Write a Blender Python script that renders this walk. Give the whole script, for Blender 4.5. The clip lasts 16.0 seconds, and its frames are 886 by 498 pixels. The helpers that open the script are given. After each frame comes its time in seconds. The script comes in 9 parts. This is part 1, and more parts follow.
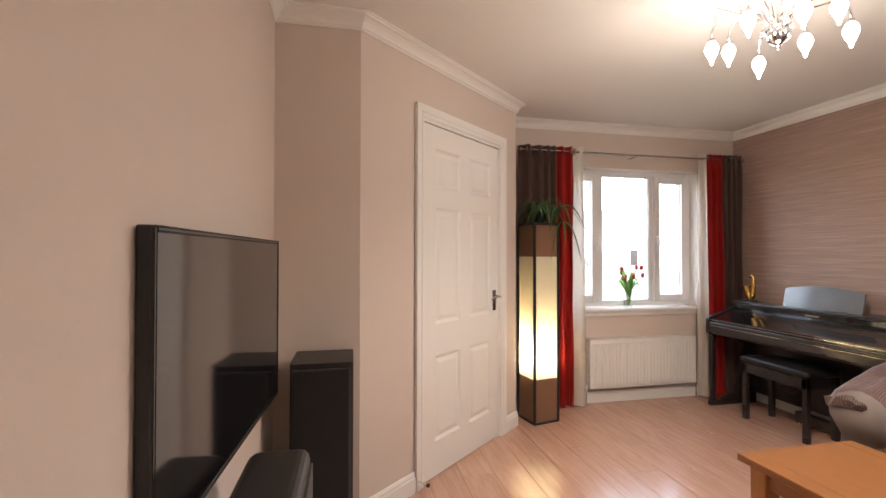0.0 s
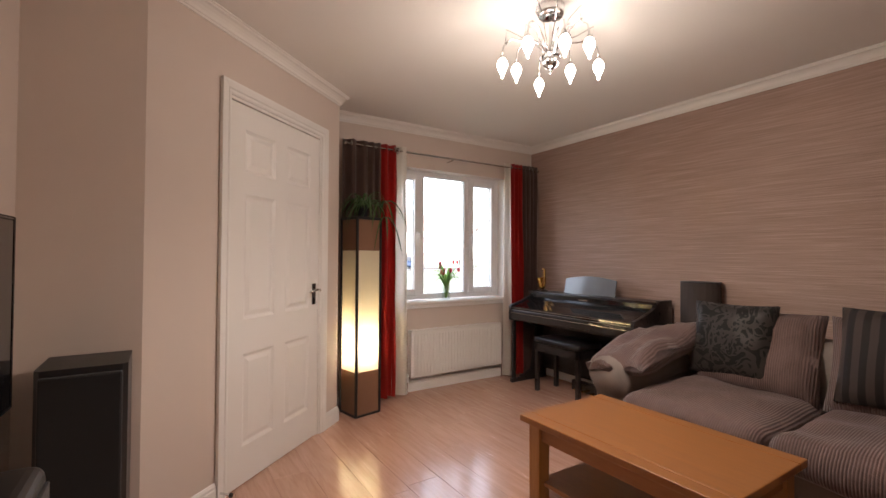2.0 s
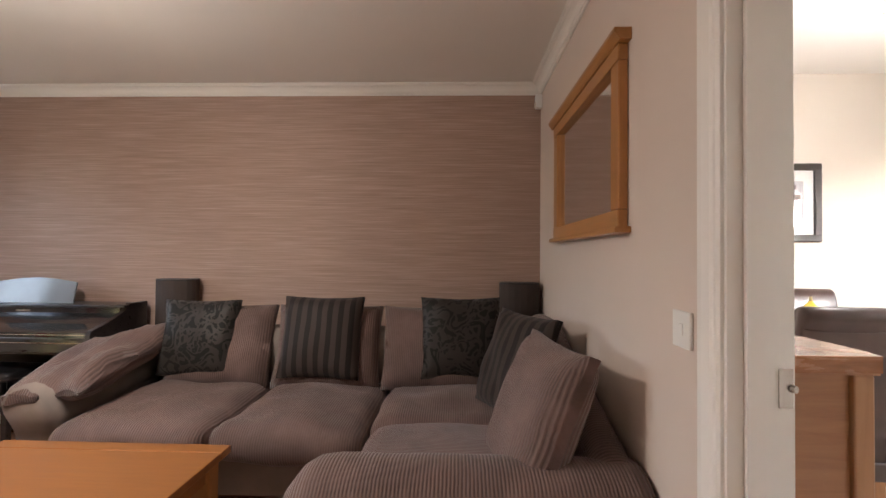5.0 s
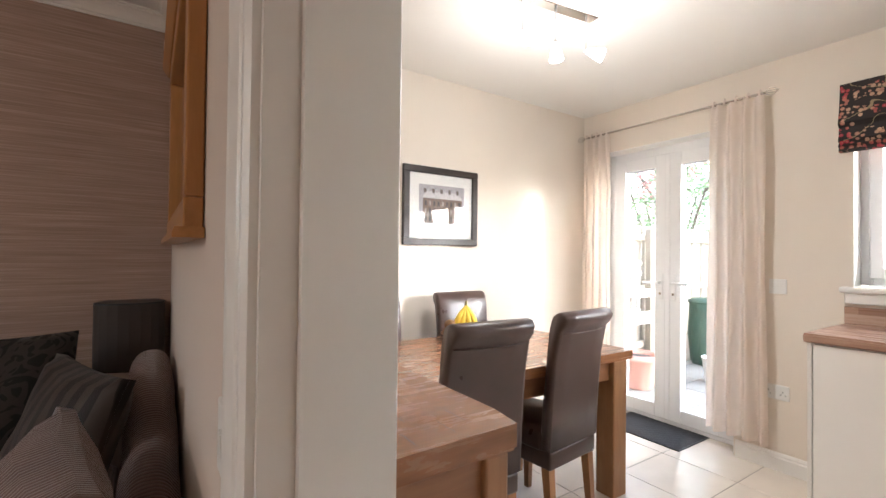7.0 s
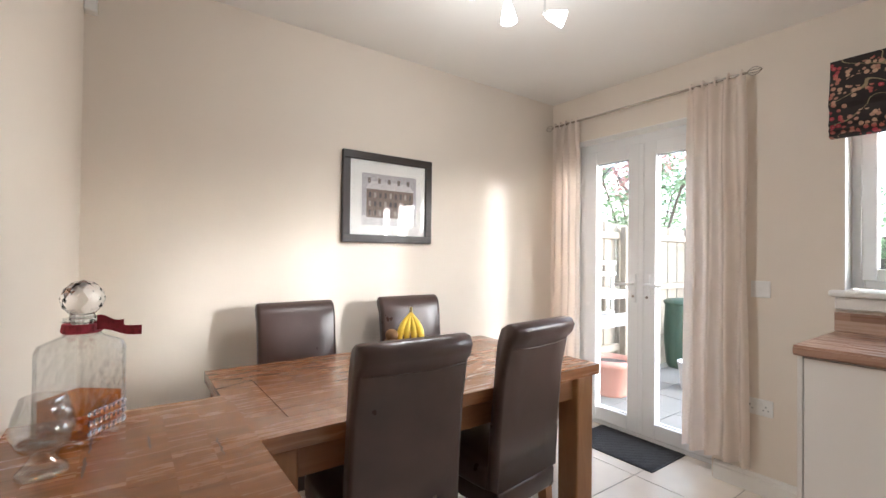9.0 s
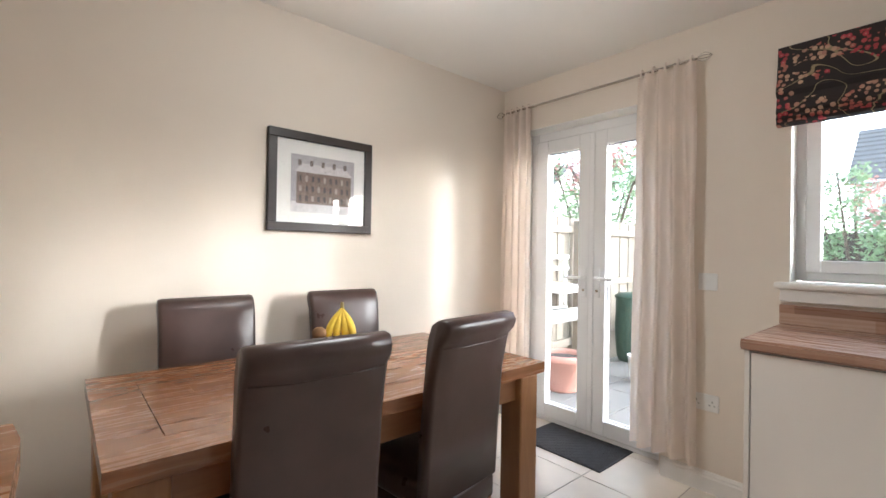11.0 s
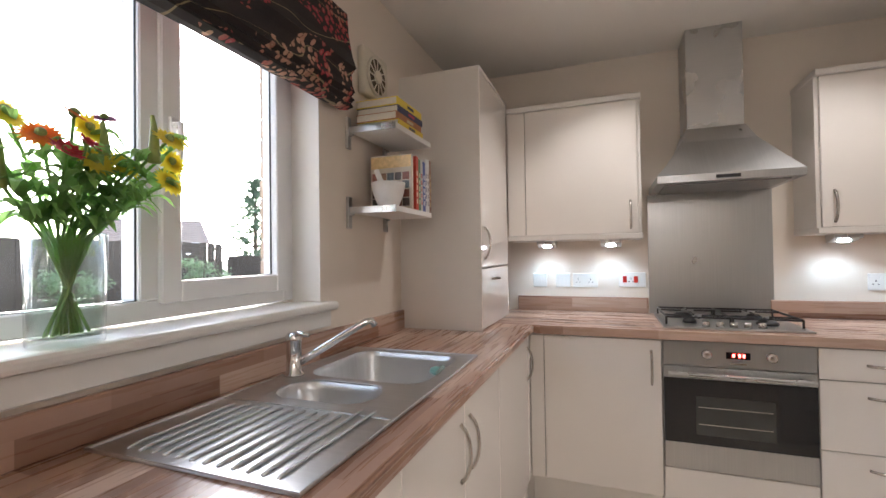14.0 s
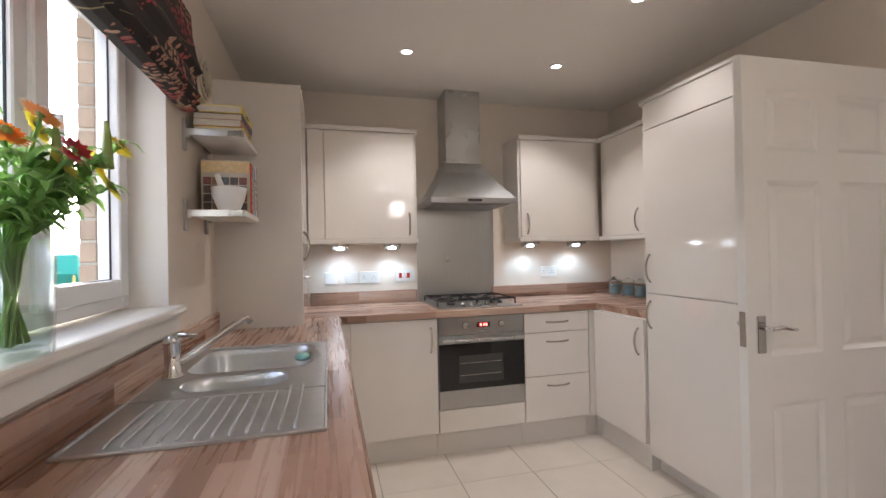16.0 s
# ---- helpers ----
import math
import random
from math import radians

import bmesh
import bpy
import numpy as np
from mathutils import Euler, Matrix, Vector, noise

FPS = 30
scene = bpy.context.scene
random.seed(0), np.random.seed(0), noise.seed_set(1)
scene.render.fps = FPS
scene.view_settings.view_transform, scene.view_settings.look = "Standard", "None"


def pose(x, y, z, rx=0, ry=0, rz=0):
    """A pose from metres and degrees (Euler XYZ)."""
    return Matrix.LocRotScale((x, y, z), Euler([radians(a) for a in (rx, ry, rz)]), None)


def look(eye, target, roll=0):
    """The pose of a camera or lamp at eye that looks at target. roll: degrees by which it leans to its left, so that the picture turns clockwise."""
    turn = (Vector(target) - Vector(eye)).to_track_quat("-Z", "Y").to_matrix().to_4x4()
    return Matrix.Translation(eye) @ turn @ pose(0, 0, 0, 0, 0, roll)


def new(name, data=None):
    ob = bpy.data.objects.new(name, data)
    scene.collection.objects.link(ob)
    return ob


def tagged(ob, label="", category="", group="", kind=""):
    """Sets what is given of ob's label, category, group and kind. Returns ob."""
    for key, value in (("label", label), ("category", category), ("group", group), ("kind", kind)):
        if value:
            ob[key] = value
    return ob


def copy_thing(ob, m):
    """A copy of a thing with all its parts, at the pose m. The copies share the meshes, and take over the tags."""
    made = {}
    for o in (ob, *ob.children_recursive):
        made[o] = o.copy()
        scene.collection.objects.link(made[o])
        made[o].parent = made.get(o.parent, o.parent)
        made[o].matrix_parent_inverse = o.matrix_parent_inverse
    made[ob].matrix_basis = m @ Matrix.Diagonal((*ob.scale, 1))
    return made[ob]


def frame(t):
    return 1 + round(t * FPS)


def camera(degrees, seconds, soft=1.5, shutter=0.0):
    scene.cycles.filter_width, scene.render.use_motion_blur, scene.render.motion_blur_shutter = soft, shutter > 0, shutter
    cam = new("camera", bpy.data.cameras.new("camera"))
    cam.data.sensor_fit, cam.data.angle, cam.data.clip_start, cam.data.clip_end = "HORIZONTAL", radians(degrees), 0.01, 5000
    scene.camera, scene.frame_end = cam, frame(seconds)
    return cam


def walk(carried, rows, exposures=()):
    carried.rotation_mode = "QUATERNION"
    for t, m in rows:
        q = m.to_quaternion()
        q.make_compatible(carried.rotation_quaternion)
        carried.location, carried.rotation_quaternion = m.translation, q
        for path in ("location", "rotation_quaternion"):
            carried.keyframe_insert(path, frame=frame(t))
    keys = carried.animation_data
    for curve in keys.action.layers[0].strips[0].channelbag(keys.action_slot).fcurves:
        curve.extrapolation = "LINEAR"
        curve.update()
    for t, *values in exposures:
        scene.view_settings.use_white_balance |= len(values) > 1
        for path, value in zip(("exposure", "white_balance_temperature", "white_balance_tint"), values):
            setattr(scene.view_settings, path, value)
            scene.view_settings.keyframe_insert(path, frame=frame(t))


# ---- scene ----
cam = camera(90.3, 16.0)
PATH = [
    (0, (-0.639, 0.877, 1.258), (-0.233, 2.835, 1.281), 0.1),
    (0.5, (-0.598, 0.856, 1.248), (0.062, 2.744, 1.272), 0.0),
    (1, (-0.563, 0.84, 1.24), (0.281, 2.653, 1.263), 0.2),
    (1.5, (-0.54, 0.83, 1.229), (0.433, 2.578, 1.252), 0.3),
    (2, (-0.538, 0.825, 1.193), (0.537, 2.511, 1.23), 0.3),
    (2.5, (-0.508, 0.809, 1.203), (0.641, 2.446, 1.228), 0.4),
    (3, (-0.473, 0.799, 1.211), (0.791, 2.349, 1.227), 0.4),
    (3.5, (-0.441, 0.793, 1.207), (1.023, 2.157, 1.228), 0.4),
    (4, (-0.437, 0.777, 1.212), (1.276, 1.808, 1.232), 0.4),
    (4.5, (-0.37, 0.718, 1.2), (1.545, 1.292, 1.226), 0.3),
    (5, (-0.212, 0.605, 1.194), (1.787, 0.671, 1.228), 0.5),
    (5.2, (-0.151, 0.552, 1.202), (1.844, 0.408, 1.24), 0.4),
    (7.3, (0.342, 0.042, 1.255), (1.995, -1.084, 1.281), 0.6),
    (7.5, (0.359, -0.020, 1.258), (2.013, -1.145, 1.285), 0.5),
    (8, (0.389, -0.129, 1.265), (2.037, -1.263, 1.283), 0.5),
    (8.5, (0.442, -0.194, 1.261), (2.073, -1.352, 1.28), 0.6),
    (11, (0.56, -0.436, 1.225), (2.07, -1.746, 1.232), 0.9),
    (11.5, (0.619, -0.601, 1.233), (1.839, -2.186, 1.24), 1.0),
    (12, (0.65, -0.833, 1.23), (1.365, -2.7, 1.252), 1.1),
    (12.5, (0.689, -1.13, 1.222), (0.735, -3.129, 1.28), 1.0),
    (13, (0.76, -1.458, 1.205), (0.087, -3.339, 1.304), 0.4),
    (13.5, (0.803, -1.813, 1.248), (-0.66, -3.176, 1.303), -0.5),
    (14, (0.786, -2.021, 1.262), (-1.088, -2.719, 1.293), -0.8),
    (14.5, (0.923, -2.146, 1.259), (-1.073, -2.264, 1.29), -1.0),
    (15, (1.058, -2.268, 1.259), (-0.925, -2.008, 1.29), -1.1),
    (15.5, (1.14, -2.374, 1.267), (-0.816, -1.953, 1.288), -1.1),
    (16, (1.193, -2.44, 1.274), (-0.743, -1.936, 1.288), -1.1),
]
walk(cam, [(t, look(eye, target, roll)) for t, eye, target, roll in PATH], [(0.0, 4.25, 6150, 14), (2.5, 3.75, 6250, 18), (4.0, 3.85, 6250, 17), (5.0, 4.25, 5850, 11), (7.3, 3.9, 5650, 8), (8.0, 3.65, 5600, 8), (8.5, 3.48, 5600, 8), (11.0, 3.36, 5600, 7), (12.5, 3.55, 5780, 10), (14.5, 3.27, 5950, 13), (16.0, 3.27, 5950, 13)])

# ---- light ----
world = bpy.data.worlds.new("sky")
scene.world = world
world.use_nodes = True
wn = world.node_tree
sky = wn.nodes.new("ShaderNodeTexSky")
sky.sky_type = "NISHITA"
sky.sun_disc = False
sky.sun_elevation = radians(14)
sky.sun_rotation = radians(230)
sky.dust_density = 1.5
sky.air_density = 1.0
wn.nodes["Background"].inputs[1].default_value = 0.15
veil = wn.nodes.new("ShaderNodeHueSaturation")        # thin high cloud
veil.inputs["Saturation"].default_value = 0.45
wn.links.new(sky.outputs[0], veil.inputs["Color"])
wn.links.new(veil.outputs[0], wn.nodes["Background"].inputs[0])

sun = new("sun", bpy.data.lights.new("sun", "SUN"))
sun.data.energy = 0.34
sun.data.angle = radians(6.0)
sun.data.color = (1.0, 0.95, 0.88)
sun.matrix_world = look((-8.0, -9.0, 1.6), (0.0, -2.36, 0.0))


def lamp(name, kind, at, energy, colour, radius=0.05, to=None, spot=60):
    """A lamp of the place, tagged as part of the setting."""
    data = bpy.data.lights.new(name, kind)
    data.energy, data.color = energy, colour
    data.shadow_soft_size = radius
    if kind == "SPOT":
        data.spot_size, data.spot_blend = radians(spot), 0.6
    ob = new(name, data)
    ob.matrix_world = look(at, to) if to else Matrix.Translation(at)
    return ob


WARM = (1.0, 0.86, 0.70)
CH_X, CH_Y = 0.975, 2.275
lamp("chandelier_glow", "POINT", (CH_X, CH_Y, 1.84), 1.35, WARM, 0.12)
lamp("chandelier_downward_glow", "SPOT", (CH_X, CH_Y, 1.80), 3.0, WARM, 0.12, (CH_X, CH_Y, 0), 165)
lamp("floor_lamp_glow", "POINT", (0.765, 4.05, 0.50), 1.5, (1.0, 0.93, 0.82), 0.04)
lamp("dining_glow", "POINT", (1.73, -1.44, 1.93), 1.2, (1.0, 0.92, 0.82), 0.10)
lamp("dining_downward_glow", "SPOT", (1.73, -1.44, 2.12), 1.8, (1.0, 0.92, 0.82), 0.08, (1.8, -1.45, 0), 150)
for dx, dy, watts in ((-1.32, -1.98, 2.7), (-1.32, -1.02, 2.7), (-0.55, -1.02, 1.5)):
    lamp("downlight_glow", "SPOT", (dx, dy, 2.425), watts, (1.0, 0.92, 0.82), 0.03, (dx, dy, 0), 110)

# ---- materials ----


def nodes_of(name):
    m = bpy.data.materials.new(name)
    m.use_nodes = True
    return m, m.node_tree, m.node_tree.nodes["Principled BSDF"]


def coords(nt, scale=(1, 1, 1), rot=(0, 0, 0), rand=False):
    """Object coordinates in metres, scaled; rand shifts each object by its own amount."""
    tc = nt.nodes.new("ShaderNodeTexCoord")
    mp = nt.nodes.new("ShaderNodeMapping")
    mp.inputs["Scale"].default_value = scale
    mp.inputs["Rotation"].default_value = rot
    nt.links.new(tc.outputs["Object"], mp.inputs["Vector"])
    if rand:
        oi = nt.nodes.new("ShaderNodeObjectInfo")
        ml = nt.nodes.new("ShaderNodeMath")
        ml.operation = "MULTIPLY"
        ml.inputs[1].default_value = 37.0
        nt.links.new(oi.outputs["Random"], ml.inputs[0])
        nt.links.new(ml.outputs[0], mp.inputs["Location"])
    return mp.outputs[0]


def noise_tex(nt, vec, scale, detail=4, rough=0.55, distort=0.0):
    n = nt.nodes.new("ShaderNodeTexNoise")
    n.inputs["Scale"].default_value = scale
    n.inputs["Detail"].default_value = detail
    n.inputs["Roughness"].default_value = rough
    n.inputs["Distortion"].default_value = distort
    nt.links.new(vec, n.inputs["Vector"])
    return n.outputs[0]


def ramp(nt, fac, *stops):
    r = nt.nodes.new("ShaderNodeValToRGB")
    el = r.color_ramp.elements
    el[0].position, el[0].color = stops[0][0], (*stops[0][1], 1)
    el[1].position, el[1].color = stops[-1][0], (*stops[-1][1], 1)
    for p, c in stops[1:-1]:
        e = el.new(p)
        e.color = (*c, 1)
    nt.links.new(fac, r.inputs[0])
    return r.outputs[0]


def mix(nt, fac, a, b, mode="MIX"):
    m = nt.nodes.new("ShaderNodeMix")
    m.data_type, m.blend_type = "RGBA", mode
    for v, i in ((fac, 0), (a, 6), (b, 7)):
        if hasattr(v, "is_output"):
            nt.links.new(v, m.inputs[i])
        elif i == 0:
            m.inputs[0].default_value = v
        else:
            m.inputs[i].default_value = (*v, 1)
    return m.outputs[2]


def maths(nt, op, a, b=0.0):
    m = nt.nodes.new("ShaderNodeMath")
    m.operation = op
    for i, v in enumerate((a, b)):
        if hasattr(v, "is_output"):
            nt.links.new(v, m.inputs[i])
        else:
            m.inputs[i].default_value = v
    return m.outputs[0]


def bump(nt, bsdf, height, strength=0.2, distance=0.01):
    b = nt.nodes.new("ShaderNodeBump")
    b.inputs["Strength"].default_value = strength
    b.inputs["Distance"].default_value = distance
    nt.links.new(height, b.inputs["Height"])
    nt.links.new(b.outputs[0], bsdf.inputs["Normal"])


def scaled(c, k):
    return tuple(min(1.0, v * k) for v in c)


def plain(name, colour, rough=0.5, metal=0.0, var=0.08, scale=6.0, relief=0.05, rscale=180.0, coat=0.0, stretch=(1, 1, 1), rand=False):
    """A surface of one paint or stuff: colour that drifts at two scales, with fine relief."""
    m, nt, b = nodes_of(name)
    v = coords(nt, stretch, rand=rand)
    big = noise_tex(nt, v, scale, 3)
    fine = noise_tex(nt, v, rscale, 3)
    c = ramp(nt, big, (0.3, scaled(colour, 1 - var)), (0.7, scaled(colour, 1 + var)))
    c = mix(nt, maths(nt, "MULTIPLY", fine, var * 1.5), c, scaled(colour, 0.8))
    nt.links.new(c, b.inputs["Base Color"])
    r = maths(nt, "ADD", maths(nt, "MULTIPLY", big, 0.12), max(0.02, rough - 0.06))
    nt.links.new(r, b.inputs["Roughness"])
    b.inputs["Metallic"].default_value = metal
    b.inputs["Coat Weight"].default_value = coat
    b.inputs["Coat Roughness"].default_value = 0.08
    if relief:
        bump(nt, b, fine, relief, 0.004)
    return m


def wood(name, dark, light, rough=0.4, grain=(3, 30, 30), coat=0.15, rand=True, knots=0.3):
    m, nt, b = nodes_of(name)
    v = coords(nt, grain, rand=rand)
    g = noise_tex(nt, v, 1.6, 6, 0.6, 0.6)
    big = noise_tex(nt, coords(nt, tuple(k * 0.15 for k in grain), rand=rand), 1.5, 2)
    c = ramp(nt, g, (0.25, dark), (0.75, light))
    c = mix(nt, maths(nt, "MULTIPLY", big, knots), c, scaled(dark, 0.75))
    nt.links.new(c, b.inputs["Base Color"])
    nt.links.new(maths(nt, "ADD", maths(nt, "MULTIPLY", g, 0.2), rough - 0.1), b.inputs["Roughness"])
    b.inputs["Coat Weight"].default_value = coat
    b.inputs["Coat Roughness"].default_value = 0.2
    bump(nt, b, g, 0.12, 0.003)
    return m


def piece_wood(name, tones, rough=0.35, grain=(28, 2.2, 28), coat=0.2, streak=0.62):
    """Wood whose tone changes from piece to piece."""
    m, nt, b = nodes_of(name)
    oi = nt.nodes.new("ShaderNodeObjectInfo")
    n = len(tones)
    tone = ramp(nt, oi.outputs["Random"], *[(i / (n - 1), c) for i, c in enumerate(tones)])
    g = noise_tex(nt, coords(nt, grain, rand=True), 1.4, 6, 0.62, 0.8)
    c = mix(nt, maths(nt, "MULTIPLY", g, 0.75), scaled(tones[0], 1.12), tone, "MIX")
    dark = ramp(nt, g, (0.3, (streak, streak * 0.93, streak * 0.85)), (0.65, (1, 1, 1)))
    c = mix(nt, 1.0, c, dark, "MULTIPLY")
    nt.links.new(c, b.inputs["Base Color"])
    nt.links.new(maths(nt, "ADD", maths(nt, "MULTIPLY", g, 0.15), rough - 0.07), b.inputs["Roughness"])
    b.inputs["Coat Weight"].default_value = coat
    b.inputs["Coat Roughness"].default_value = 0.15
    bump(nt, b, g, 0.08, 0.002)
    return m


def island_strips(name, tones, rough=0.3, across=1):
    """Strip-pattern laminate worktop: staves of several tones along x, or along y where across is 0."""
    m, nt, b = nodes_of(name)
    v = coords(nt)
    br = nt.nodes.new("ShaderNodeTexBrick")
    br.offset, br.offset_frequency, br.squash = 0.37, 2, 1.0
    br.inputs["Scale"].default_value = 1.0
    br.inputs["Mortar Size"].default_value = 0.0
    br.inputs["Brick Width"].default_value = 0.42
    br.inputs["Row Height"].default_value = 0.055
    br.inputs["Color1"].default_value = (0, 0, 0, 1)
    br.inputs["Color2"].default_value = (1, 1, 1, 1)
    br.inputs["Mortar"].default_value = (0.2, 0.2, 0.2, 1)
    sw = nt.nodes.new("ShaderNodeSeparateXYZ")
    nt.links.new(v, sw.inputs[0])
    cb = nt.nodes.new("ShaderNodeCombineXYZ")
    nt.links.new(sw.outputs[1 - across], cb.inputs[0])
    nt.links.new(maths(nt, "ADD", sw.outputs[across], sw.outputs[2]), cb.inputs[1])
    nt.links.new(cb.outputs[0], br.inputs["Vector"])
    n = len(tones)
    tone = ramp(nt, br.outputs["Color"], *[(i / (n - 1), c) for i, c in enumerate(tones)])
    g = noise_tex(nt, coords(nt, (3, 60, 60) if across else (60, 3, 60)), 1.3, 3, 0.5, 0.2)
    shade = ramp(nt, g, (0.3, (0.97, 0.965, 0.96)), (0.65, (1, 1, 1)))
    nt.links.new(mix(nt, 1.0, tone, shade, "MULTIPLY"), b.inputs["Base Color"])
    nt.links.new(maths(nt, "ADD", maths(nt, "MULTIPLY", g, 0.12), rough - 0.06), b.inputs["Roughness"])
    bump(nt, b, g, 0.02, 0.001)
    return m


def ribbed(name, dark, light, direction="Y", period=0.008, relief=0.6):
    """Corduroy: fine ribs with a soft pile, its sheen put in as paler colour."""
    m, nt, b = nodes_of(name)
    w = nt.nodes.new("ShaderNodeTexWave")
    w.wave_type, w.bands_direction, w.wave_profile = "BANDS", direction, "SIN"
    w.inputs["Scale"].default_value = 0.314 / period
    w.inputs["Distortion"].default_value = 1.2
    w.inputs["Detail"].default_value = 2
    w.inputs["Detail Scale"].default_value = 0.6
    nt.links.new(coords(nt), w.inputs["Vector"])
    big = noise_tex(nt, coords(nt, rand=True), 5, 4, 0.6, 0.5)
    c = ramp(nt, w.outputs[1], (0.1, dark), (0.8, light))
    sheen_patch = ramp(nt, big, (0.42, (0, 0, 0)), (0.68, (1, 1, 1)))
    c = mix(nt, maths(nt, "MULTIPLY", sheen_patch, 0.6), c, scaled(light, 1.4))
    nt.links.new(c, b.inputs["Base Color"])
    b.inputs["Roughness"].default_value = 0.85
    b.inputs["Sheen Weight"].default_value = 0.25
    b.inputs["Sheen Roughness"].default_value = 0.4
    bump(nt, b, maths(nt, "ADD", w.outputs[1], maths(nt, "MULTIPLY", big, 3.0)), relief, 0.008)
    return m


def glass(name, tint=(1, 1, 1), rough=0.0, ior=1.45):
    m, nt, b = nodes_of(name)
    b.inputs["Base Color"].default_value = (*tint, 1)
    b.inputs["Transmission Weight"].default_value = 1.0
    b.inputs["Roughness"].default_value = rough
    b.inputs["IOR"].default_value = ior
    return m


def pane_glass(name, tint=(1, 1, 1), edge=0.5, face=0.03):
    """Thin glass: clear, with a faint gloss that grows at grazing angles."""
    m, nt, b = nodes_of(name)
    out = nt.nodes["Material Output"]
    tr = nt.nodes.new("ShaderNodeBsdfTransparent")
    tr.inputs[0].default_value = (*tint, 1)
    gl = nt.nodes.new("ShaderNodeBsdfGlossy")
    gl.inputs["Roughness"].default_value = 0.01
    lw = nt.nodes.new("ShaderNodeLayerWeight")
    lw.inputs[0].default_value = 0.5
    mx = nt.nodes.new("ShaderNodeMixShader")
    f5 = maths(nt, "POWER", lw.outputs["Facing"], 5.0 if edge < 0.6 else 2.5)
    nt.links.new(maths(nt, "ADD", maths(nt, "MULTIPLY", f5, edge), face), mx.inputs[0])
    nt.links.new(tr.outputs[0], mx.inputs[1])
    nt.links.new(gl.outputs[0], mx.inputs[2])
    nt.links.new(mx.outputs[0], out.inputs["Surface"])
    return m


def crystal(name, cells):
    """Thin cut crystal: clear, with sparkling cut facets."""
    m, nt, b = nodes_of(name)
    out = nt.nodes["Material Output"]
    vo = nt.nodes.new("ShaderNodeTexVoronoi")
    vo.inputs["Scale"].default_value = cells
    nt.links.new(coords(nt), vo.inputs["Vector"])
    bp = nt.nodes.new("ShaderNodeBump")
    bp.inputs["Strength"].default_value = 0.55
    bp.inputs["Distance"].default_value = 0.004
    nt.links.new(vo.outputs["Distance"], bp.inputs["Height"])
    tr = nt.nodes.new("ShaderNodeBsdfTransparent")
    tr.inputs[0].default_value = (0.95, 0.96, 0.96, 1)
    gl = nt.nodes.new("ShaderNodeBsdfGlossy")
    gl.inputs["Roughness"].default_value = 0.04
    lw = nt.nodes.new("ShaderNodeLayerWeight")
    lw.inputs[0].default_value = 0.35
    nt.links.new(bp.outputs[0], gl.inputs["Normal"])
    nt.links.new(bp.outputs[0], lw.inputs["Normal"])
    mx = nt.nodes.new("ShaderNodeMixShader")
    nt.links.new(maths(nt, "ADD", maths(nt, "MULTIPLY", lw.outputs["Facing"], 0.42), 0.05), mx.inputs[0])
    nt.links.new(tr.outputs[0], mx.inputs[1])
    nt.links.new(gl.outputs[0], mx.inputs[2])
    nt.links.new(mx.outputs[0], out.inputs["Surface"])
    return m


def glow(name, colour, strength):
    m, nt, b = nodes_of(name)
    b.inputs["Base Color"].default_value = (0.8, 0.8, 0.8, 1)
    b.inputs["Emission Color"].default_value = (*colour, 1)
    b.inputs["Emission Strength"].default_value = strength
    return m


def wallpaper():
    """Brown vinyl paper with fine uneven horizontal lines and a faint sheen."""
    m, nt, b = nodes_of("striated_wallpaper")
    v = coords(nt, (1, 1.3, 105))
    n = noise_tex(nt, v, 1.6, 4, 0.6, 0.35)
    v2 = coords(nt, (1, 2.4, 210))
    f = noise_tex(nt, v2, 1.5, 3, 0.5, 0.2)
    s = maths(nt, "ADD", maths(nt, "MULTIPLY", n, 0.42), maths(nt, "MULTIPLY", f, 0.58))
    c = ramp(nt, s, (0.36, (0.30, 0.205, 0.165)), (0.52, (0.40, 0.275, 0.22)), (0.68, (0.52, 0.375, 0.31)))
    nt.links.new(c, b.inputs["Base Color"])
    nt.links.new(ramp(nt, s, (0.4, (0.62, 0.62, 0.62)), (0.66, (0.5, 0.5, 0.5))), b.inputs["Roughness"])
    b.inputs["Metallic"].default_value = 0.12
    bump(nt, b, s, 0.35, 0.006)
    return m


def damask():
    m, nt, b = nodes_of("black_damask")
    b.inputs["Specular IOR Level"].default_value = 0.2
    v = coords(nt, rand=True)
    n = noise_tex(nt, v, 9, 1.5, 0.4, 2.6)
    k = maths(nt, "PINGPONG", maths(nt, "MULTIPLY", n, 6.0), 1.0)
    c = ramp(nt, k, (0.42, (0.012, 0.011, 0.010)), (0.55, (0.034, 0.028, 0.024)))
    nt.links.new(c, b.inputs["Base Color"])
    nt.links.new(ramp(nt, k, (0.42, (0.75, 0.75, 0.75)), (0.55, (0.42, 0.42, 0.42))), b.inputs["Roughness"])
    b.inputs["Sheen Weight"].default_value = 0.08
    bump(nt, b, maths(nt, "ADD", k, noise_tex(nt, v, 260, 2)), 0.15, 0.003)
    return m


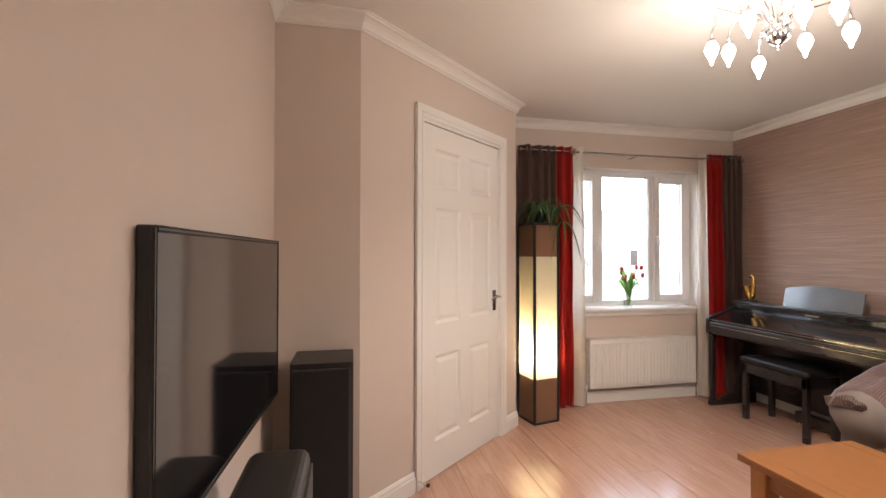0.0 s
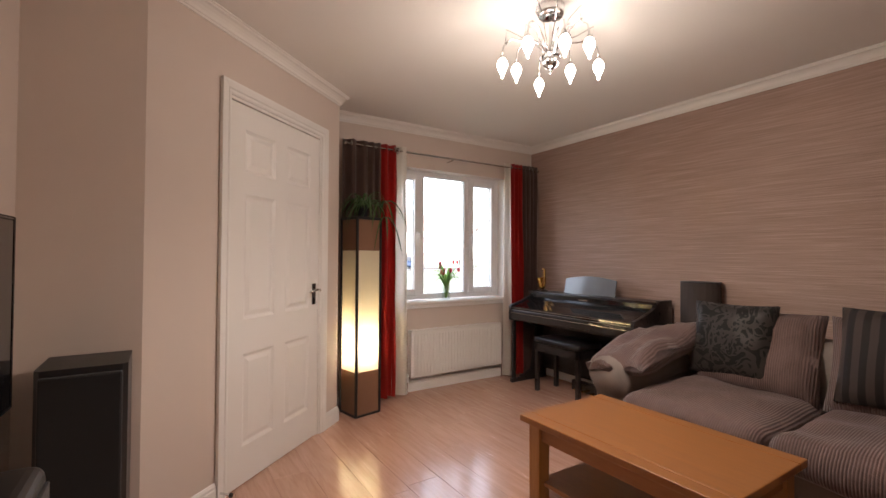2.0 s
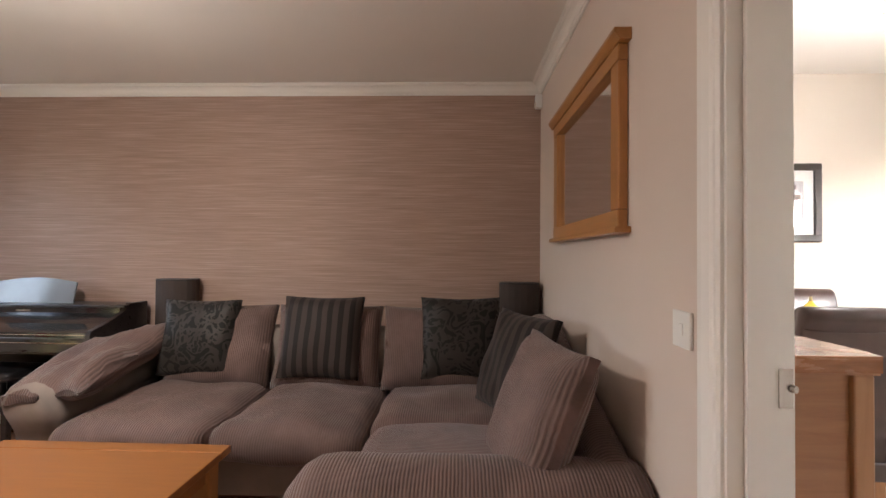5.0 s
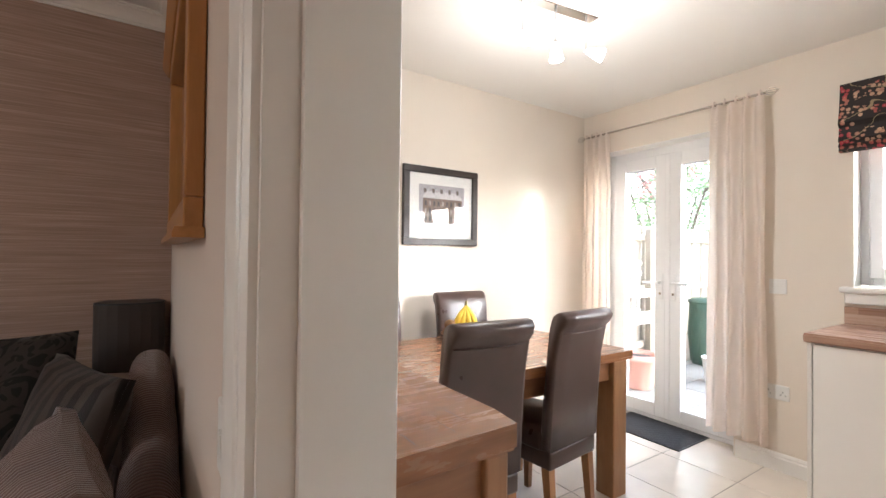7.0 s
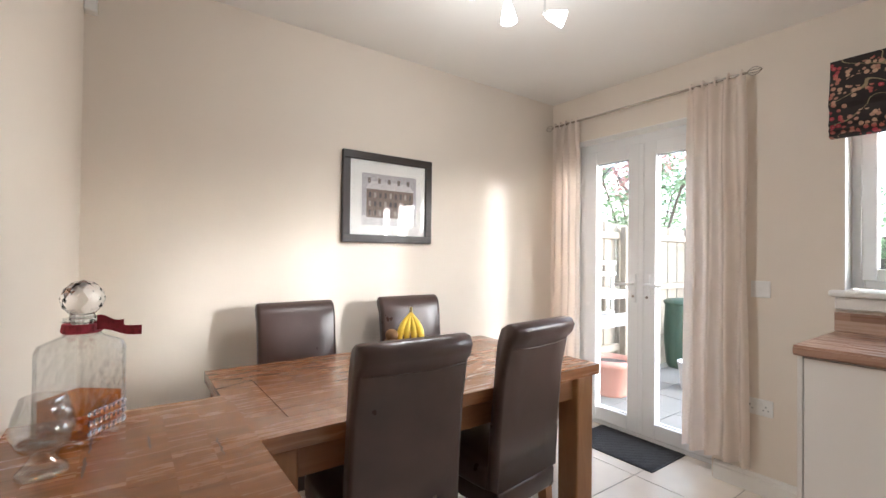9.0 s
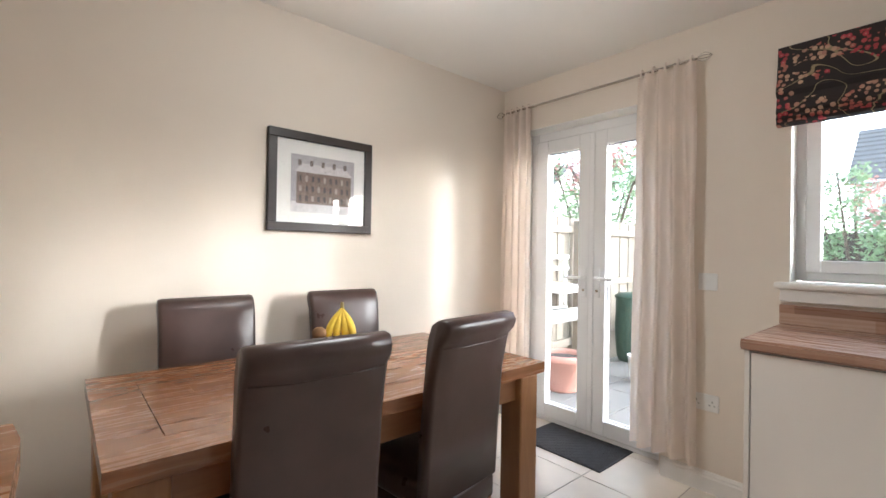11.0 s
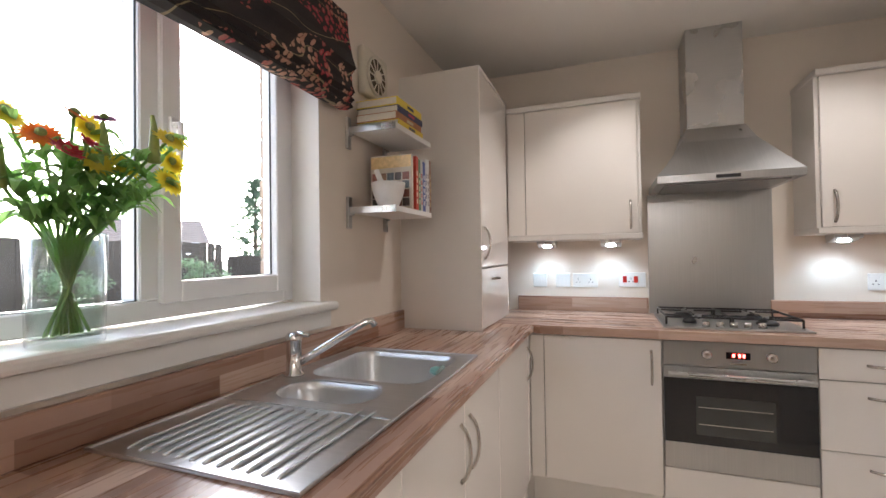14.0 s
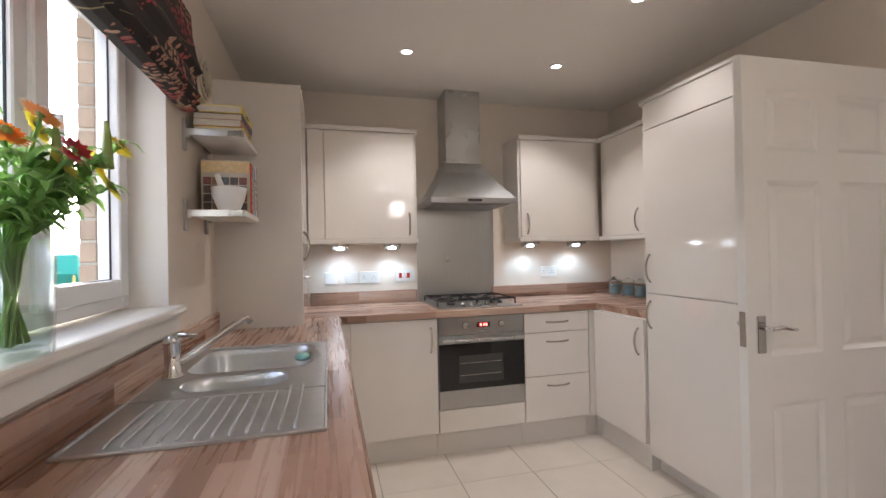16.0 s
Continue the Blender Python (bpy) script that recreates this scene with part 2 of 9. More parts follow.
def striped():
    m, nt, b = nodes_of("striped_fabric")
    b.inputs["Specular IOR Level"].default_value = 0.15
    w = nt.nodes.new("ShaderNodeTexWave")
    w.wave_type, w.bands_direction, w.wave_profile = "BANDS", "X", "SIN"
    w.inputs["Scale"].default_value = 0.314 / 0.062
    w.inputs["Distortion"].default_value = 0.3
    nt.links.new(coords(nt), w.inputs["Vector"])
    c = ramp(nt, w.outputs[1], (0.40, (0.016, 0.012, 0.011)), (0.56, (0.05, 0.036, 0.03)))
    nt.links.new(c, b.inputs["Base Color"])
    b.inputs["Roughness"].default_value = 0.6
    b.inputs["Sheen Weight"].default_value = 0.08
    bump(nt, b, noise_tex(nt, coords(nt), 240, 3), 0.2, 0.003)
    return m


def blossom():
    """Dark fabric printed with clusters of small red and pale blossoms on thin pale stems."""
    m, nt, b = nodes_of("blossom_fabric")
    v = coords(nt, (1, 0.6, 1))
    vo = nt.nodes.new("ShaderNodeTexVoronoi")
    vo.inputs["Scale"].default_value = 44
    vo.inputs["Randomness"].default_value = 0.8
    nt.links.new(v, vo.inputs["Vector"])
    dot = maths(nt, "LESS_THAN", vo.outputs["Distance"], 0.43)
    eye = maths(nt, "LESS_THAN", vo.outputs["Distance"], 0.14)
    cl = noise_tex(nt, coords(nt, (0.8, 0.5, 1.7)), 5.2, 1.5, 0.45)
    cluster = maths(nt, "GREATER_THAN", cl, 0.49)
    kind = noise_tex(nt, coords(nt, (1, 0.5, 1.3)), 4.6, 1)
    hue = ramp(nt, kind, (0.44, (0.46, 0.045, 0.065)), (0.50, (0.50, 0.16, 0.11)), (0.56, (0.56, 0.37, 0.24)))
    vary = nt.nodes.new("ShaderNodeSeparateColor")
    nt.links.new(vo.outputs["Color"], vary.inputs[0])
    hue = mix(nt, maths(nt, "MULTIPLY", vary.outputs[0], 0.55), hue, (0.26, 0.05, 0.05))
    base = (0.022, 0.017, 0.016)
    w = noise_tex(nt, coords(nt, (1.0, 0.5, 2.2)), 2.4, 1, 0.3, 0.8)
    ln = maths(nt, "ABSOLUTE", maths(nt, "SUBTRACT", maths(nt, "PINGPONG", maths(nt, "MULTIPLY", w, 5.0), 1.0), 0.5))
    stem = maths(nt, "LESS_THAN", ln, 0.02)
    c = mix(nt, stem, base, (0.30, 0.235, 0.13))
    c = mix(nt, maths(nt, "MULTIPLY", dot, cluster), c, hue)
    c = mix(nt, maths(nt, "MULTIPLY", maths(nt, "MULTIPLY", eye, cluster), 0.5), c, (0.50, 0.34, 0.25))
    nt.links.new(c, b.inputs["Base Color"])
    b.inputs["Roughness"].default_value = 0.75
    bump(nt, b, noise_tex(nt, v, 300, 2), 0.15, 0.002)
    return m


def cloth(name, colour, rough=0.8, through_light=0.0, weave=420):
    m, nt, b = nodes_of(name)
    v = coords(nt, rand=True)
    big = noise_tex(nt, v, 4, 3)
    w = noise_tex(nt, v, weave, 2)
    c = ramp(nt, big, (0.3, scaled(colour, 0.9)), (0.7, scaled(colour, 1.08)))
    nt.links.new(mix(nt, maths(nt, "MULTIPLY", w, 0.25), c, scaled(colour, 0.7)), b.inputs["Base Color"])
    b.inputs["Roughness"].default_value = rough
    b.inputs["Sheen Weight"].default_value = 0.2
    bump(nt, b, w, 0.2, 0.002)
    if through_light:
        out = nt.nodes["Material Output"]
        tl = nt.nodes.new("ShaderNodeBsdfTranslucent")
        tl.inputs[0].default_value = (*colour, 1)
        mx = nt.nodes.new("ShaderNodeMixShader")
        mx.inputs[0].default_value = through_light
        nt.links.new(b.outputs[0], mx.inputs[1])
        nt.links.new(tl.outputs[0], mx.inputs[2])
        nt.links.new(mx.outputs[0], out.inputs["Surface"])
    return m


def steel(name, colour=(0.55, 0.55, 0.54), rough=0.28, along=(2, 2, 220)):
    m, nt, b = nodes_of(name)
    g = noise_tex(nt, coords(nt, along), 1.5, 3)
    big = noise_tex(nt, coords(nt), 5, 2)
    nt.links.new(ramp(nt, g, (0.3, scaled(colour, 0.9)), (0.7, colour)), b.inputs["Base Color"])
    nt.links.new(maths(nt, "ADD", maths(nt, "MULTIPLY", big, 0.12), rough - 0.06), b.inputs["Roughness"])
    b.inputs["Metallic"].default_value = 1.0
    bump(nt, b, g, 0.06, 0.001)
    return m


def leather(name, colour):
    m, nt, b = nodes_of(name)
    v = coords(nt, rand=True)
    vo = nt.nodes.new("ShaderNodeTexVoronoi")
    vo.inputs["Scale"].default_value = 260
    nt.links.new(v, vo.inputs["Vector"])
    big = noise_tex(nt, v, 7, 4)
    nt.links.new(ramp(nt, big, (0.3, scaled(colour, 0.8)), (0.7, scaled(colour, 1.2))), b.inputs["Base Color"])
    nt.links.new(maths(nt, "ADD", maths(nt, "MULTIPLY", big, 0.25), 0.2), b.inputs["Roughness"])
    bump(nt, b, maths(nt, "ADD", maths(nt, "MULTIPLY", vo.outputs["Distance"], 0.3), maths(nt, "MULTIPLY", big, 1.6)), 0.12, 0.004)
    return m


WALL = plain("beige_wall_paint", (0.64, 0.545, 0.475), 0.75, var=0.02, scale=1.5, relief=0.05, rscale=240)
WALL_K = plain("cream_wall_paint", (0.765, 0.685, 0.59), 0.7, var=0.02, scale=1.5, relief=0.05, rscale=240)
PAPER = wallpaper()
CEIL = plain("white_ceiling_paint", (0.82, 0.79, 0.74), 0.85, var=0.015, scale=1.2, relief=0.05, rscale=200)
GLOSSW = plain("white_gloss_paint", (0.80, 0.775, 0.735), 0.34, var=0.006, scale=3, relief=0.0, rscale=60, coat=0.0)
UPVC = plain("white_upvc", (0.82, 0.82, 0.82), 0.25, var=0.01, scale=3, relief=0.01)
PLANK = piece_wood("laminate_plank", [(0.52, 0.315, 0.235), (0.57, 0.36, 0.265), (0.50, 0.31, 0.24), (0.60, 0.39, 0.30)], 0.24, coat=0.35, streak=0.8)
UNDER = plain("dark_joint", (0.10, 0.065, 0.045), 0.8)
TILE = plain("cream_floor_tile", (0.79, 0.715, 0.63), 0.22, var=0.04, scale=5, relief=0.02, rscale=40, rand=True)
GROUT = plain("grey_grout", (0.30, 0.27, 0.24), 0.9, var=0.15)
OAK = wood("honey_oak", (0.27, 0.102, 0.023), (0.37, 0.152, 0.043), 0.38, (30, 3, 30), 0.25)
OAK_X = wood("honey_oak_crossgrain", (0.34, 0.15, 0.035), (0.48, 0.225, 0.07), 0.38, (3, 30, 30), 0.25)
OAK_Z = wood("honey_oak_upright", (0.34, 0.145, 0.033), (0.47, 0.215, 0.065), 0.42, (30, 30, 3), 0.2)
PINE = piece_wood("rustic_pine", [(0.29, 0.122, 0.048), (0.35, 0.155, 0.064), (0.275, 0.116, 0.044), (0.385, 0.18, 0.078)], 0.26, (26, 2.5, 26), 0.25)
PINE_Z = wood("rustic_pine_upright", (0.28, 0.125, 0.045), (0.42, 0.21, 0.085), 0.4, (22, 22, 2.5), 0.15)
PINE_END = wood("rustic_pine_plain", (0.25, 0.105, 0.04), (0.38, 0.175, 0.07), 0.4, (26, 2.5, 26), 0.15)
SPLIT = plain("dark_wood_filler", (0.10, 0.045, 0.022), 0.6, var=0.2, scale=60)
STAVE = island_strips("stave_worktop", [(0.21, 0.105, 0.066), (0.48, 0.31, 0.225), (0.31, 0.17, 0.112), (0.58, 0.42, 0.33)], 0.28)
STAVE_Y = island_strips("stave_worktop_lengthwise", [(0.21, 0.105, 0.066), (0.48, 0.31, 0.225), (0.31, 0.17, 0.112), (0.58, 0.42, 0.33)], 0.28, 0)
UNIT = plain("cream_gloss_unit", (0.83, 0.78, 0.725), 0.08, var=0.01, scale=2, relief=0.0, coat=0.5)
UNIT_SIDE = plain("cream_satin_panel", (0.76, 0.72, 0.67), 0.35, var=0.01, scale=2, relief=0.01)
STEEL = steel("brushed_steel")
STEEL_Y = steel("brushed_steel_crosswise", (0.50, 0.50, 0.49), 0.30, (2, 220, 2))
CHROME = plain("chrome", (0.72, 0.72, 0.72), 0.07, 1.0, 0.01, relief=0)
NICKEL = plain("satin_nickel", (0.52, 0.49, 0.45), 0.25, 1.0, 0.02, relief=0.01)
BLACKG = plain("black_gloss", (0.010, 0.010, 0.011), 0.08, var=0.05, relief=0.0, coat=0.3)
BLACK = plain("black_satin", (0.014, 0.013, 0.013), 0.38, var=0.1, relief=0.03)
GRILLE = cloth("black_speaker_cloth", (0.012, 0.011, 0.011), 0.9, weave=700)
EBONY = wood("dark_rosewood", (0.010, 0.008, 0.008), (0.026, 0.02, 0.019), 0.3, (30, 3, 30), 0.3)
SCREEN = plain("tv_screen", (0.006, 0.006, 0.007), 0.06, var=0.02, relief=0.0, coat=0.6)
CORD = ribbed("mink_corduroy", (0.092, 0.058, 0.05), (0.148, 0.094, 0.082), "Y", 0.011, 0.4)
CORD_X = ribbed("mink_corduroy_across", (0.092, 0.058, 0.05), (0.148, 0.094, 0.082), "X", 0.011, 0.4)
SUEDE = plain("taupe_suede", (0.235, 0.195, 0.17), 0.8, var=0.12, scale=9, relief=0.1, rscale=300)
DAMASK = damask()
STRIPE = striped()
LEATHER = leather("brown_leather", (0.055, 0.031, 0.025))
LEATHER_B = leather("black_leather", (0.014, 0.013, 0.014))
RED = cloth("red_curtain", (0.55, 0.022, 0.015), 0.55, 0.3)
BROWN = cloth("brown_curtain", (0.15, 0.088, 0.068), 0.5, 0.08)
CREAM = cloth("cream_curtain", (0.84, 0.79, 0.70), 0.6, 0.5)
BEIGE = cloth("beige_curtain", (0.86, 0.77, 0.69), 0.75, 0.45)
BLOSSOM = blossom()
PANE = pane_glass("window_glass")
CLEAR = pane_glass("clear_glass", (0.955, 0.98, 0.965), 0.75, 0.06)
WATER = pane_glass("vase_water", (0.90, 0.96, 0.92), 0.3, 0.02)
CUT = glass("cut_crystal", (0.98, 0.99, 1.0), 0.01, 1.52)
CUT_WALL = crystal("cut_crystal_wall", 70)
WHISKY = pane_glass("whisky", (0.88, 0.50, 0.17), 0.4, 0.04)
BULB = glow("lit_bulb", (1.0, 0.90, 0.76), 1.6)
BULB_W = glow("lit_spot", (1.0, 0.94, 0.86), 2.0)
SPOT_COLD = glow("lit_halogen", (0.93, 0.97, 1.0), 8.0)
PAPER_LIT = cloth("lamp_paper", (0.80, 0.74, 0.58), 0.7, 0.5)
BROWN_PAPER = cloth("brown_lamp_paper", (0.26, 0.13, 0.07), 0.7, 0.15)
LEAF = cloth("green_leaf", (0.24, 0.42, 0.11), 0.45, 0.65, 90)
LEAF_D = cloth("dark_leaf", (0.09, 0.17, 0.055), 0.5, 0.4, 90)
PLASTIC = plain("white_plastic", (0.78, 0.77, 0.74), 0.3, var=0.01, relief=0.0)
IVORY = plain("aged_plastic", (0.66, 0.60, 0.48), 0.4, var=0.03, relief=0.0)
RED_P = glow("red_display", (1.0, 0.03, 0.02), 3.0)
RED_K = plain("red_rocker", (0.55, 0.03, 0.02), 0.3, relief=0)
MAT_G = plain("charcoal_doormat", (0.045, 0.043, 0.045), 0.95, var=0.3, scale=30, relief=0.6, rscale=260)
GOLD = plain("lacquered_brass", (0.60, 0.36, 0.10), 0.18, 1.0, 0.05, relief=0)
CERAMIC = plain("white_marble", (0.74, 0.71, 0.68), 0.35, var=0.08, scale=14, relief=0.02)
TERRA = plain("terracotta", (0.42, 0.17, 0.10), 0.8, var=0.15, scale=9, relief=0.15)
MIRROR = plain("silvered_mirror", (0.88, 0.88, 0.88), 0.01, 1.0, 0.0, relief=0)

# ---- building helpers ----


def thing(name, at, label, category, group="", kind="", turn=0):
    """An empty at the base of a thing, which parents its parts."""
    ob = new(name)
    ob.empty_display_size = 0.1
    ob.matrix_basis = pose(*at, 0, 0, turn)
    return tagged(ob, label, category, group, kind)


def mesh_of(name, bm, material, smooth=False):
    me = bpy.data.meshes.new(name)
    bmesh.ops.recalc_face_normals(bm, faces=bm.faces)
    bm.to_mesh(me)
    bm.free()
    for m in material if isinstance(material, (list, tuple)) else [material]:
        me.materials.append(m)
    if smooth:
        for p in me.polygons:
            p.use_smooth = True
    return me


def root_matrix(ob):
    return ob.matrix_basis if ob.parent is None else root_matrix(ob.parent) @ ob.matrix_basis


def part(name, bm, material, parent, label="", smooth=False, local=False, kind=""):
    """ONE mesh under a thing or a part. The bmesh is in world places, or, where local is set, in the thing's own."""
    if not local:
        bm.transform(root_matrix(parent).inverted())
    ob = new(name, mesh_of(name, bm, material, smooth))
    ob.parent = parent
    return tagged(ob, label, "", "", kind)


def single(name, bm, material, label, category, group="", kind="", smooth=False):
    """A thing or piece of the setting that is one mesh, in world places."""
    return tagged(new(name, mesh_of(name, bm, material, smooth)), label, category, group, kind)


def box(bm, x0, x1, y0, y1, z0, z1, bev=0.0, seg=2):
    r = bmesh.ops.create_cube(bm, size=1)
    for v in r["verts"]:
        v.co = Vector(((x0 + x1) / 2 + v.co.x * (x1 - x0), (y0 + y1) / 2 + v.co.y * (y1 - y0), (z0 + z1) / 2 + v.co.z * (z1 - z0)))
    if bev:
        es = {e for v in r["verts"] for e in v.link_edges}
        bmesh.ops.bevel(bm, geom=list(es), offset=bev, segments=seg, affect="EDGES", profile=0.5)
    return bm


def B(*a, **k):
    return box(bmesh.new(), *a, **k)


def lathe(bm, profile, n=24, at=(0, 0, 0), cap=True):
    """Spins (radius, height) pairs round z."""
    rings = []
    for r, z in profile:
        rings.append([bm.verts.new((at[0] + r * math.cos(2 * math.pi * i / n), at[1] + r * math.sin(2 * math.pi * i / n), at[2] + z)) for i in range(n)])
    for a, b in zip(rings, rings[1:]):
        for i in range(n):
            bm.faces.new((a[i], a[(i + 1) % n], b[(i + 1) % n], b[i]))
    if cap:
        bm.faces.new(rings[0][::-1])
        bm.faces.new(rings[-1])
    return bm


def tube(bm, pts, r, n=8, r1=None, cap=True):
    """A round rod along points; r1 is the radius at its end."""
    pts = [Vector(p) for p in pts]
    rings = []
    side = None
    for i, p in enumerate(pts):
        d = (pts[min(i + 1, len(pts) - 1)] - pts[max(i - 1, 0)]).normalized()
        if side is None:
            side = d.orthogonal().normalized()
        side = (side - d * side.dot(d)).normalized()
        up = d.cross(side)
        rr = r if r1 is None else r + (r1 - r) * i / (len(pts) - 1)
        rings.append([bm.verts.new(p + (side * math.cos(2 * math.pi * k / n) + up * math.sin(2 * math.pi * k / n)) * rr) for k in range(n)])
    for a, b in zip(rings, rings[1:]):
        for k in range(n):
            bm.faces.new((a[k], a[(k + 1) % n], b[(k + 1) % n], b[k]))
    if cap:
        bm.faces.new(rings[0][::-1])
        bm.faces.new(rings[-1])
    return bm


def ball(bm, at, r, n=12, squash=(1, 1, 1)):
    res = bmesh.ops.create_uvsphere(bm, u_segments=n, v_segments=max(6, n // 2), radius=1)
    for v in res["verts"]:
        v.co = Vector((at[0] + v.co.x * r * squash[0], at[1] + v.co.y * r * squash[1], at[2] + v.co.z * r * squash[2]))
    return bm


def sweep(bm, path, profile, closed=True):
    """Runs a (offset inwards, height) profile along a plan path whose room lies to its left, with mitred corners."""
    n = len(path)
    P = [Vector(p) for p in path]
    rows = []
    for i in range(n):
        d0 = (P[i] - P[i - 1]).normalized() if closed or i else (P[1] - P[0]).normalized()
        d1 = (P[(i + 1) % n] - P[i]).normalized() if closed or i < n - 1 else d0
        n0, n1 = Vector((-d0.y, d0.x)), Vector((-d1.y, d1.x))
        m = (n0 + n1) / max(0.2, 1 + n0.dot(n1))
        rows.append([bm.verts.new((P[i].x + m.x * o, P[i].y + m.y * o, z)) for o, z in profile])
    k = len(profile)
    for i in range(n if closed else n - 1):
        a, b = rows[i], rows[(i + 1) % n]
        for j in range(k):
            bm.faces.new((a[j], b[j], b[(j + 1) % k], a[(j + 1) % k]))
    if not closed:
        bm.faces.new(rows[0][::-1])
        bm.faces.new(rows[-1])
    return bm


def prism(bm, outline, z0, z1):
    """An upright block over a plan outline."""
    a = [bm.verts.new((x, y, z0)) for x, y in outline]
    b = [bm.verts.new((x, y, z1)) for x, y in outline]
    n = len(outline)
    for i in range(n):
        bm.faces.new((a[i], a[(i + 1) % n], b[(i + 1) % n], b[i]))
    bm.faces.new(a[::-1])
    bm.faces.new(b)
    return bm


def extrude_y(bm, outline, y0, y1):
    """A block whose (x, z) outline runs from y0 to y1."""
    a = [bm.verts.new((x, y0, z)) for x, z in outline]
    b = [bm.verts.new((x, y1, z)) for x, z in outline]
    n = len(outline)
    for i in range(n):
        bm.faces.new((a[i], a[(i + 1) % n], b[(i + 1) % n], b[i]))
    bm.faces.new(a[::-1])
    bm.faces.new(b)
    return bm


def extrude_x(bm, outline, x0, x1):
    """A block whose (y, z) outline runs from x0 to x1."""
    a = [bm.verts.new((x0, y, z)) for y, z in outline]
    b = [bm.verts.new((x1, y, z)) for y, z in outline]
    n = len(outline)
    for i in range(n):
        bm.faces.new((a[i], a[(i + 1) % n], b[(i + 1) % n], b[i]))
    bm.faces.new(a[::-1])
    bm.faces.new(b)
    return bm


def pillow(bm, at, size, m=None, power=3.2, dent=0.012, seed=0, n=12, flat=0.0):
    """A stuffed cushion: a rounded block, thin at its edges, a little uneven."""
    res = bmesh.ops.create_cube(bm, size=2)
    vs = res["verts"]
    es = list({e for v in vs for e in v.link_edges})
    bmesh.ops.subdivide_edges(bm, edges=es, cuts=n, use_grid_fill=True)
    vs = list(bm.verts)
    sx, sy, sz = (s / 2 for s in size)
    for v in vs:
        x, y, z = v.co
        ex = 1 - abs(x) ** power * (1 - flat)
        ey = 1 - abs(y) ** power * (1 - flat)
        puff = max(0.16, (max(ex, 0) * max(ey, 0)) ** 0.35)
        px = x * (1 - 0.05 * (1 - y * y)) if flat < 0.5 else x
        py = y * (1 - 0.05 * (1 - x * x)) if flat < 0.5 else y
        w = noise.noise(Vector((x * 1.7 + seed * 3.1, y * 1.7 - seed, z + seed))) * dent
        w2 = noise.noise(Vector((x * 5 + seed, y * 5, z * 2 + seed))) * dent * 0.35
        v.co = Vector((px * sx, py * sy, z * sz * puff + (w + w2) * (1 if z > 0 else 0.4)))
    mat = Matrix.Translation(at) @ (m or Matrix())
    for v in vs:
        v.co = mat @ v.co
    return bm


def soft_block(bm, x0, x1, y0, y1, z0, z1, r=0.07, crown=0.03, seed=0, n=10, dent=0.012):
    """An upholstered block: rounded edges, a crowned top and slight dents."""
    res = bmesh.ops.create_cube(bm, size=2)
    es = list({e for v in res["verts"] for e in v.link_edges})
    bmesh.ops.subdivide_edges(bm, edges=es, cuts=n, use_grid_fill=True)
    vs = list(bm.verts)
    c = Vector(((x0 + x1) / 2, (y0 + y1) / 2, (z0 + z1) / 2))
    h = Vector(((x1 - x0) / 2, (y1 - y0) / 2, (z1 - z0) / 2))
    r = min(r, *h)
    for v in vs:
        q = Vector((v.co.x * h.x, v.co.y * h.y, v.co.z * h.z))
        core = Vector([max(-h[i] + r, min(h[i] - r, q[i])) for i in range(3)])
        d = q - core
        if d.length > 1e-6:
            q = core + d.normalized() * r
        k = max(0, 1 - v.co.x ** 2) * max(0, 1 - v.co.y ** 2)
        if v.co.z > 0.2:
            q.z += crown * k
        w = noise.noise(Vector((q.x * 5 + seed * 2.3, q.y * 5 + seed, q.z * 5))) * dent
        q += (v.normal if v.normal.length else Vector((0, 0, 1))) * 0 + Vector((w * 0.4, w * 0.4, w))
        v.co = c + q
    return bm


def handle_bow(bm, centre, along, out, length=0.15, rise=0.028, r=0.006):
    """A bowed bar handle: along is its direction, out the way from the door."""
    c, a, o = Vector(centre), Vector(along), Vector(out)
    pts = []
    for i in range(11):
        s = -1 + i * 0.2
        pts.append(c + a * (s * length / 2) + o * (rise * (1 - s * s) ** 0.7 + 0.001))
    tube(bm, pts, r, 8)
    return bm


def curtain(bm, x0, x1, y, z0, z1, folds, depth=0.035, seed=0, flare=0.06, axis="x", thick=0.004):
    """A hanging curtain with soft uneven folds; fuller at the hem."""
    nu, nv = folds * 10, 14
    rows = []
    for j in range(nv + 1):
        t = j / nv
        z = z1 + (z0 - z1) * t
        row = []
        for i in range(nu + 1):
            u = i / nu
            ph = u * folds * 2 * math.pi + 0.5 * noise.noise(Vector((u * 3 + seed, t * 1.2, seed)))
            amp = depth * (0.75 + 0.35 * t + 0.4 * noise.noise(Vector((u * folds * 0.7 + seed, t, 4))))
            x = x0 + (x1 - x0) * u
            x += (u - 0.5) * flare * t + 0.012 * noise.noise(Vector((u * 6, t * 3, seed)))
            yy = y + amp * math.sin(ph) + 0.01 * noise.noise(Vector((u * 9, t * 4, seed + 7)))
            row.append(bm.verts.new((x, yy, z)))
        rows.append(row)
    fs = []
    for a, b in zip(rows, rows[1:]):
        for i in range(nu):
            fs.append(bm.faces.new((a[i], a[i + 1], b[i + 1], b[i])))
    if thick:
        bmesh.ops.solidify(bm, geom=fs, thickness=thick)
    return bm


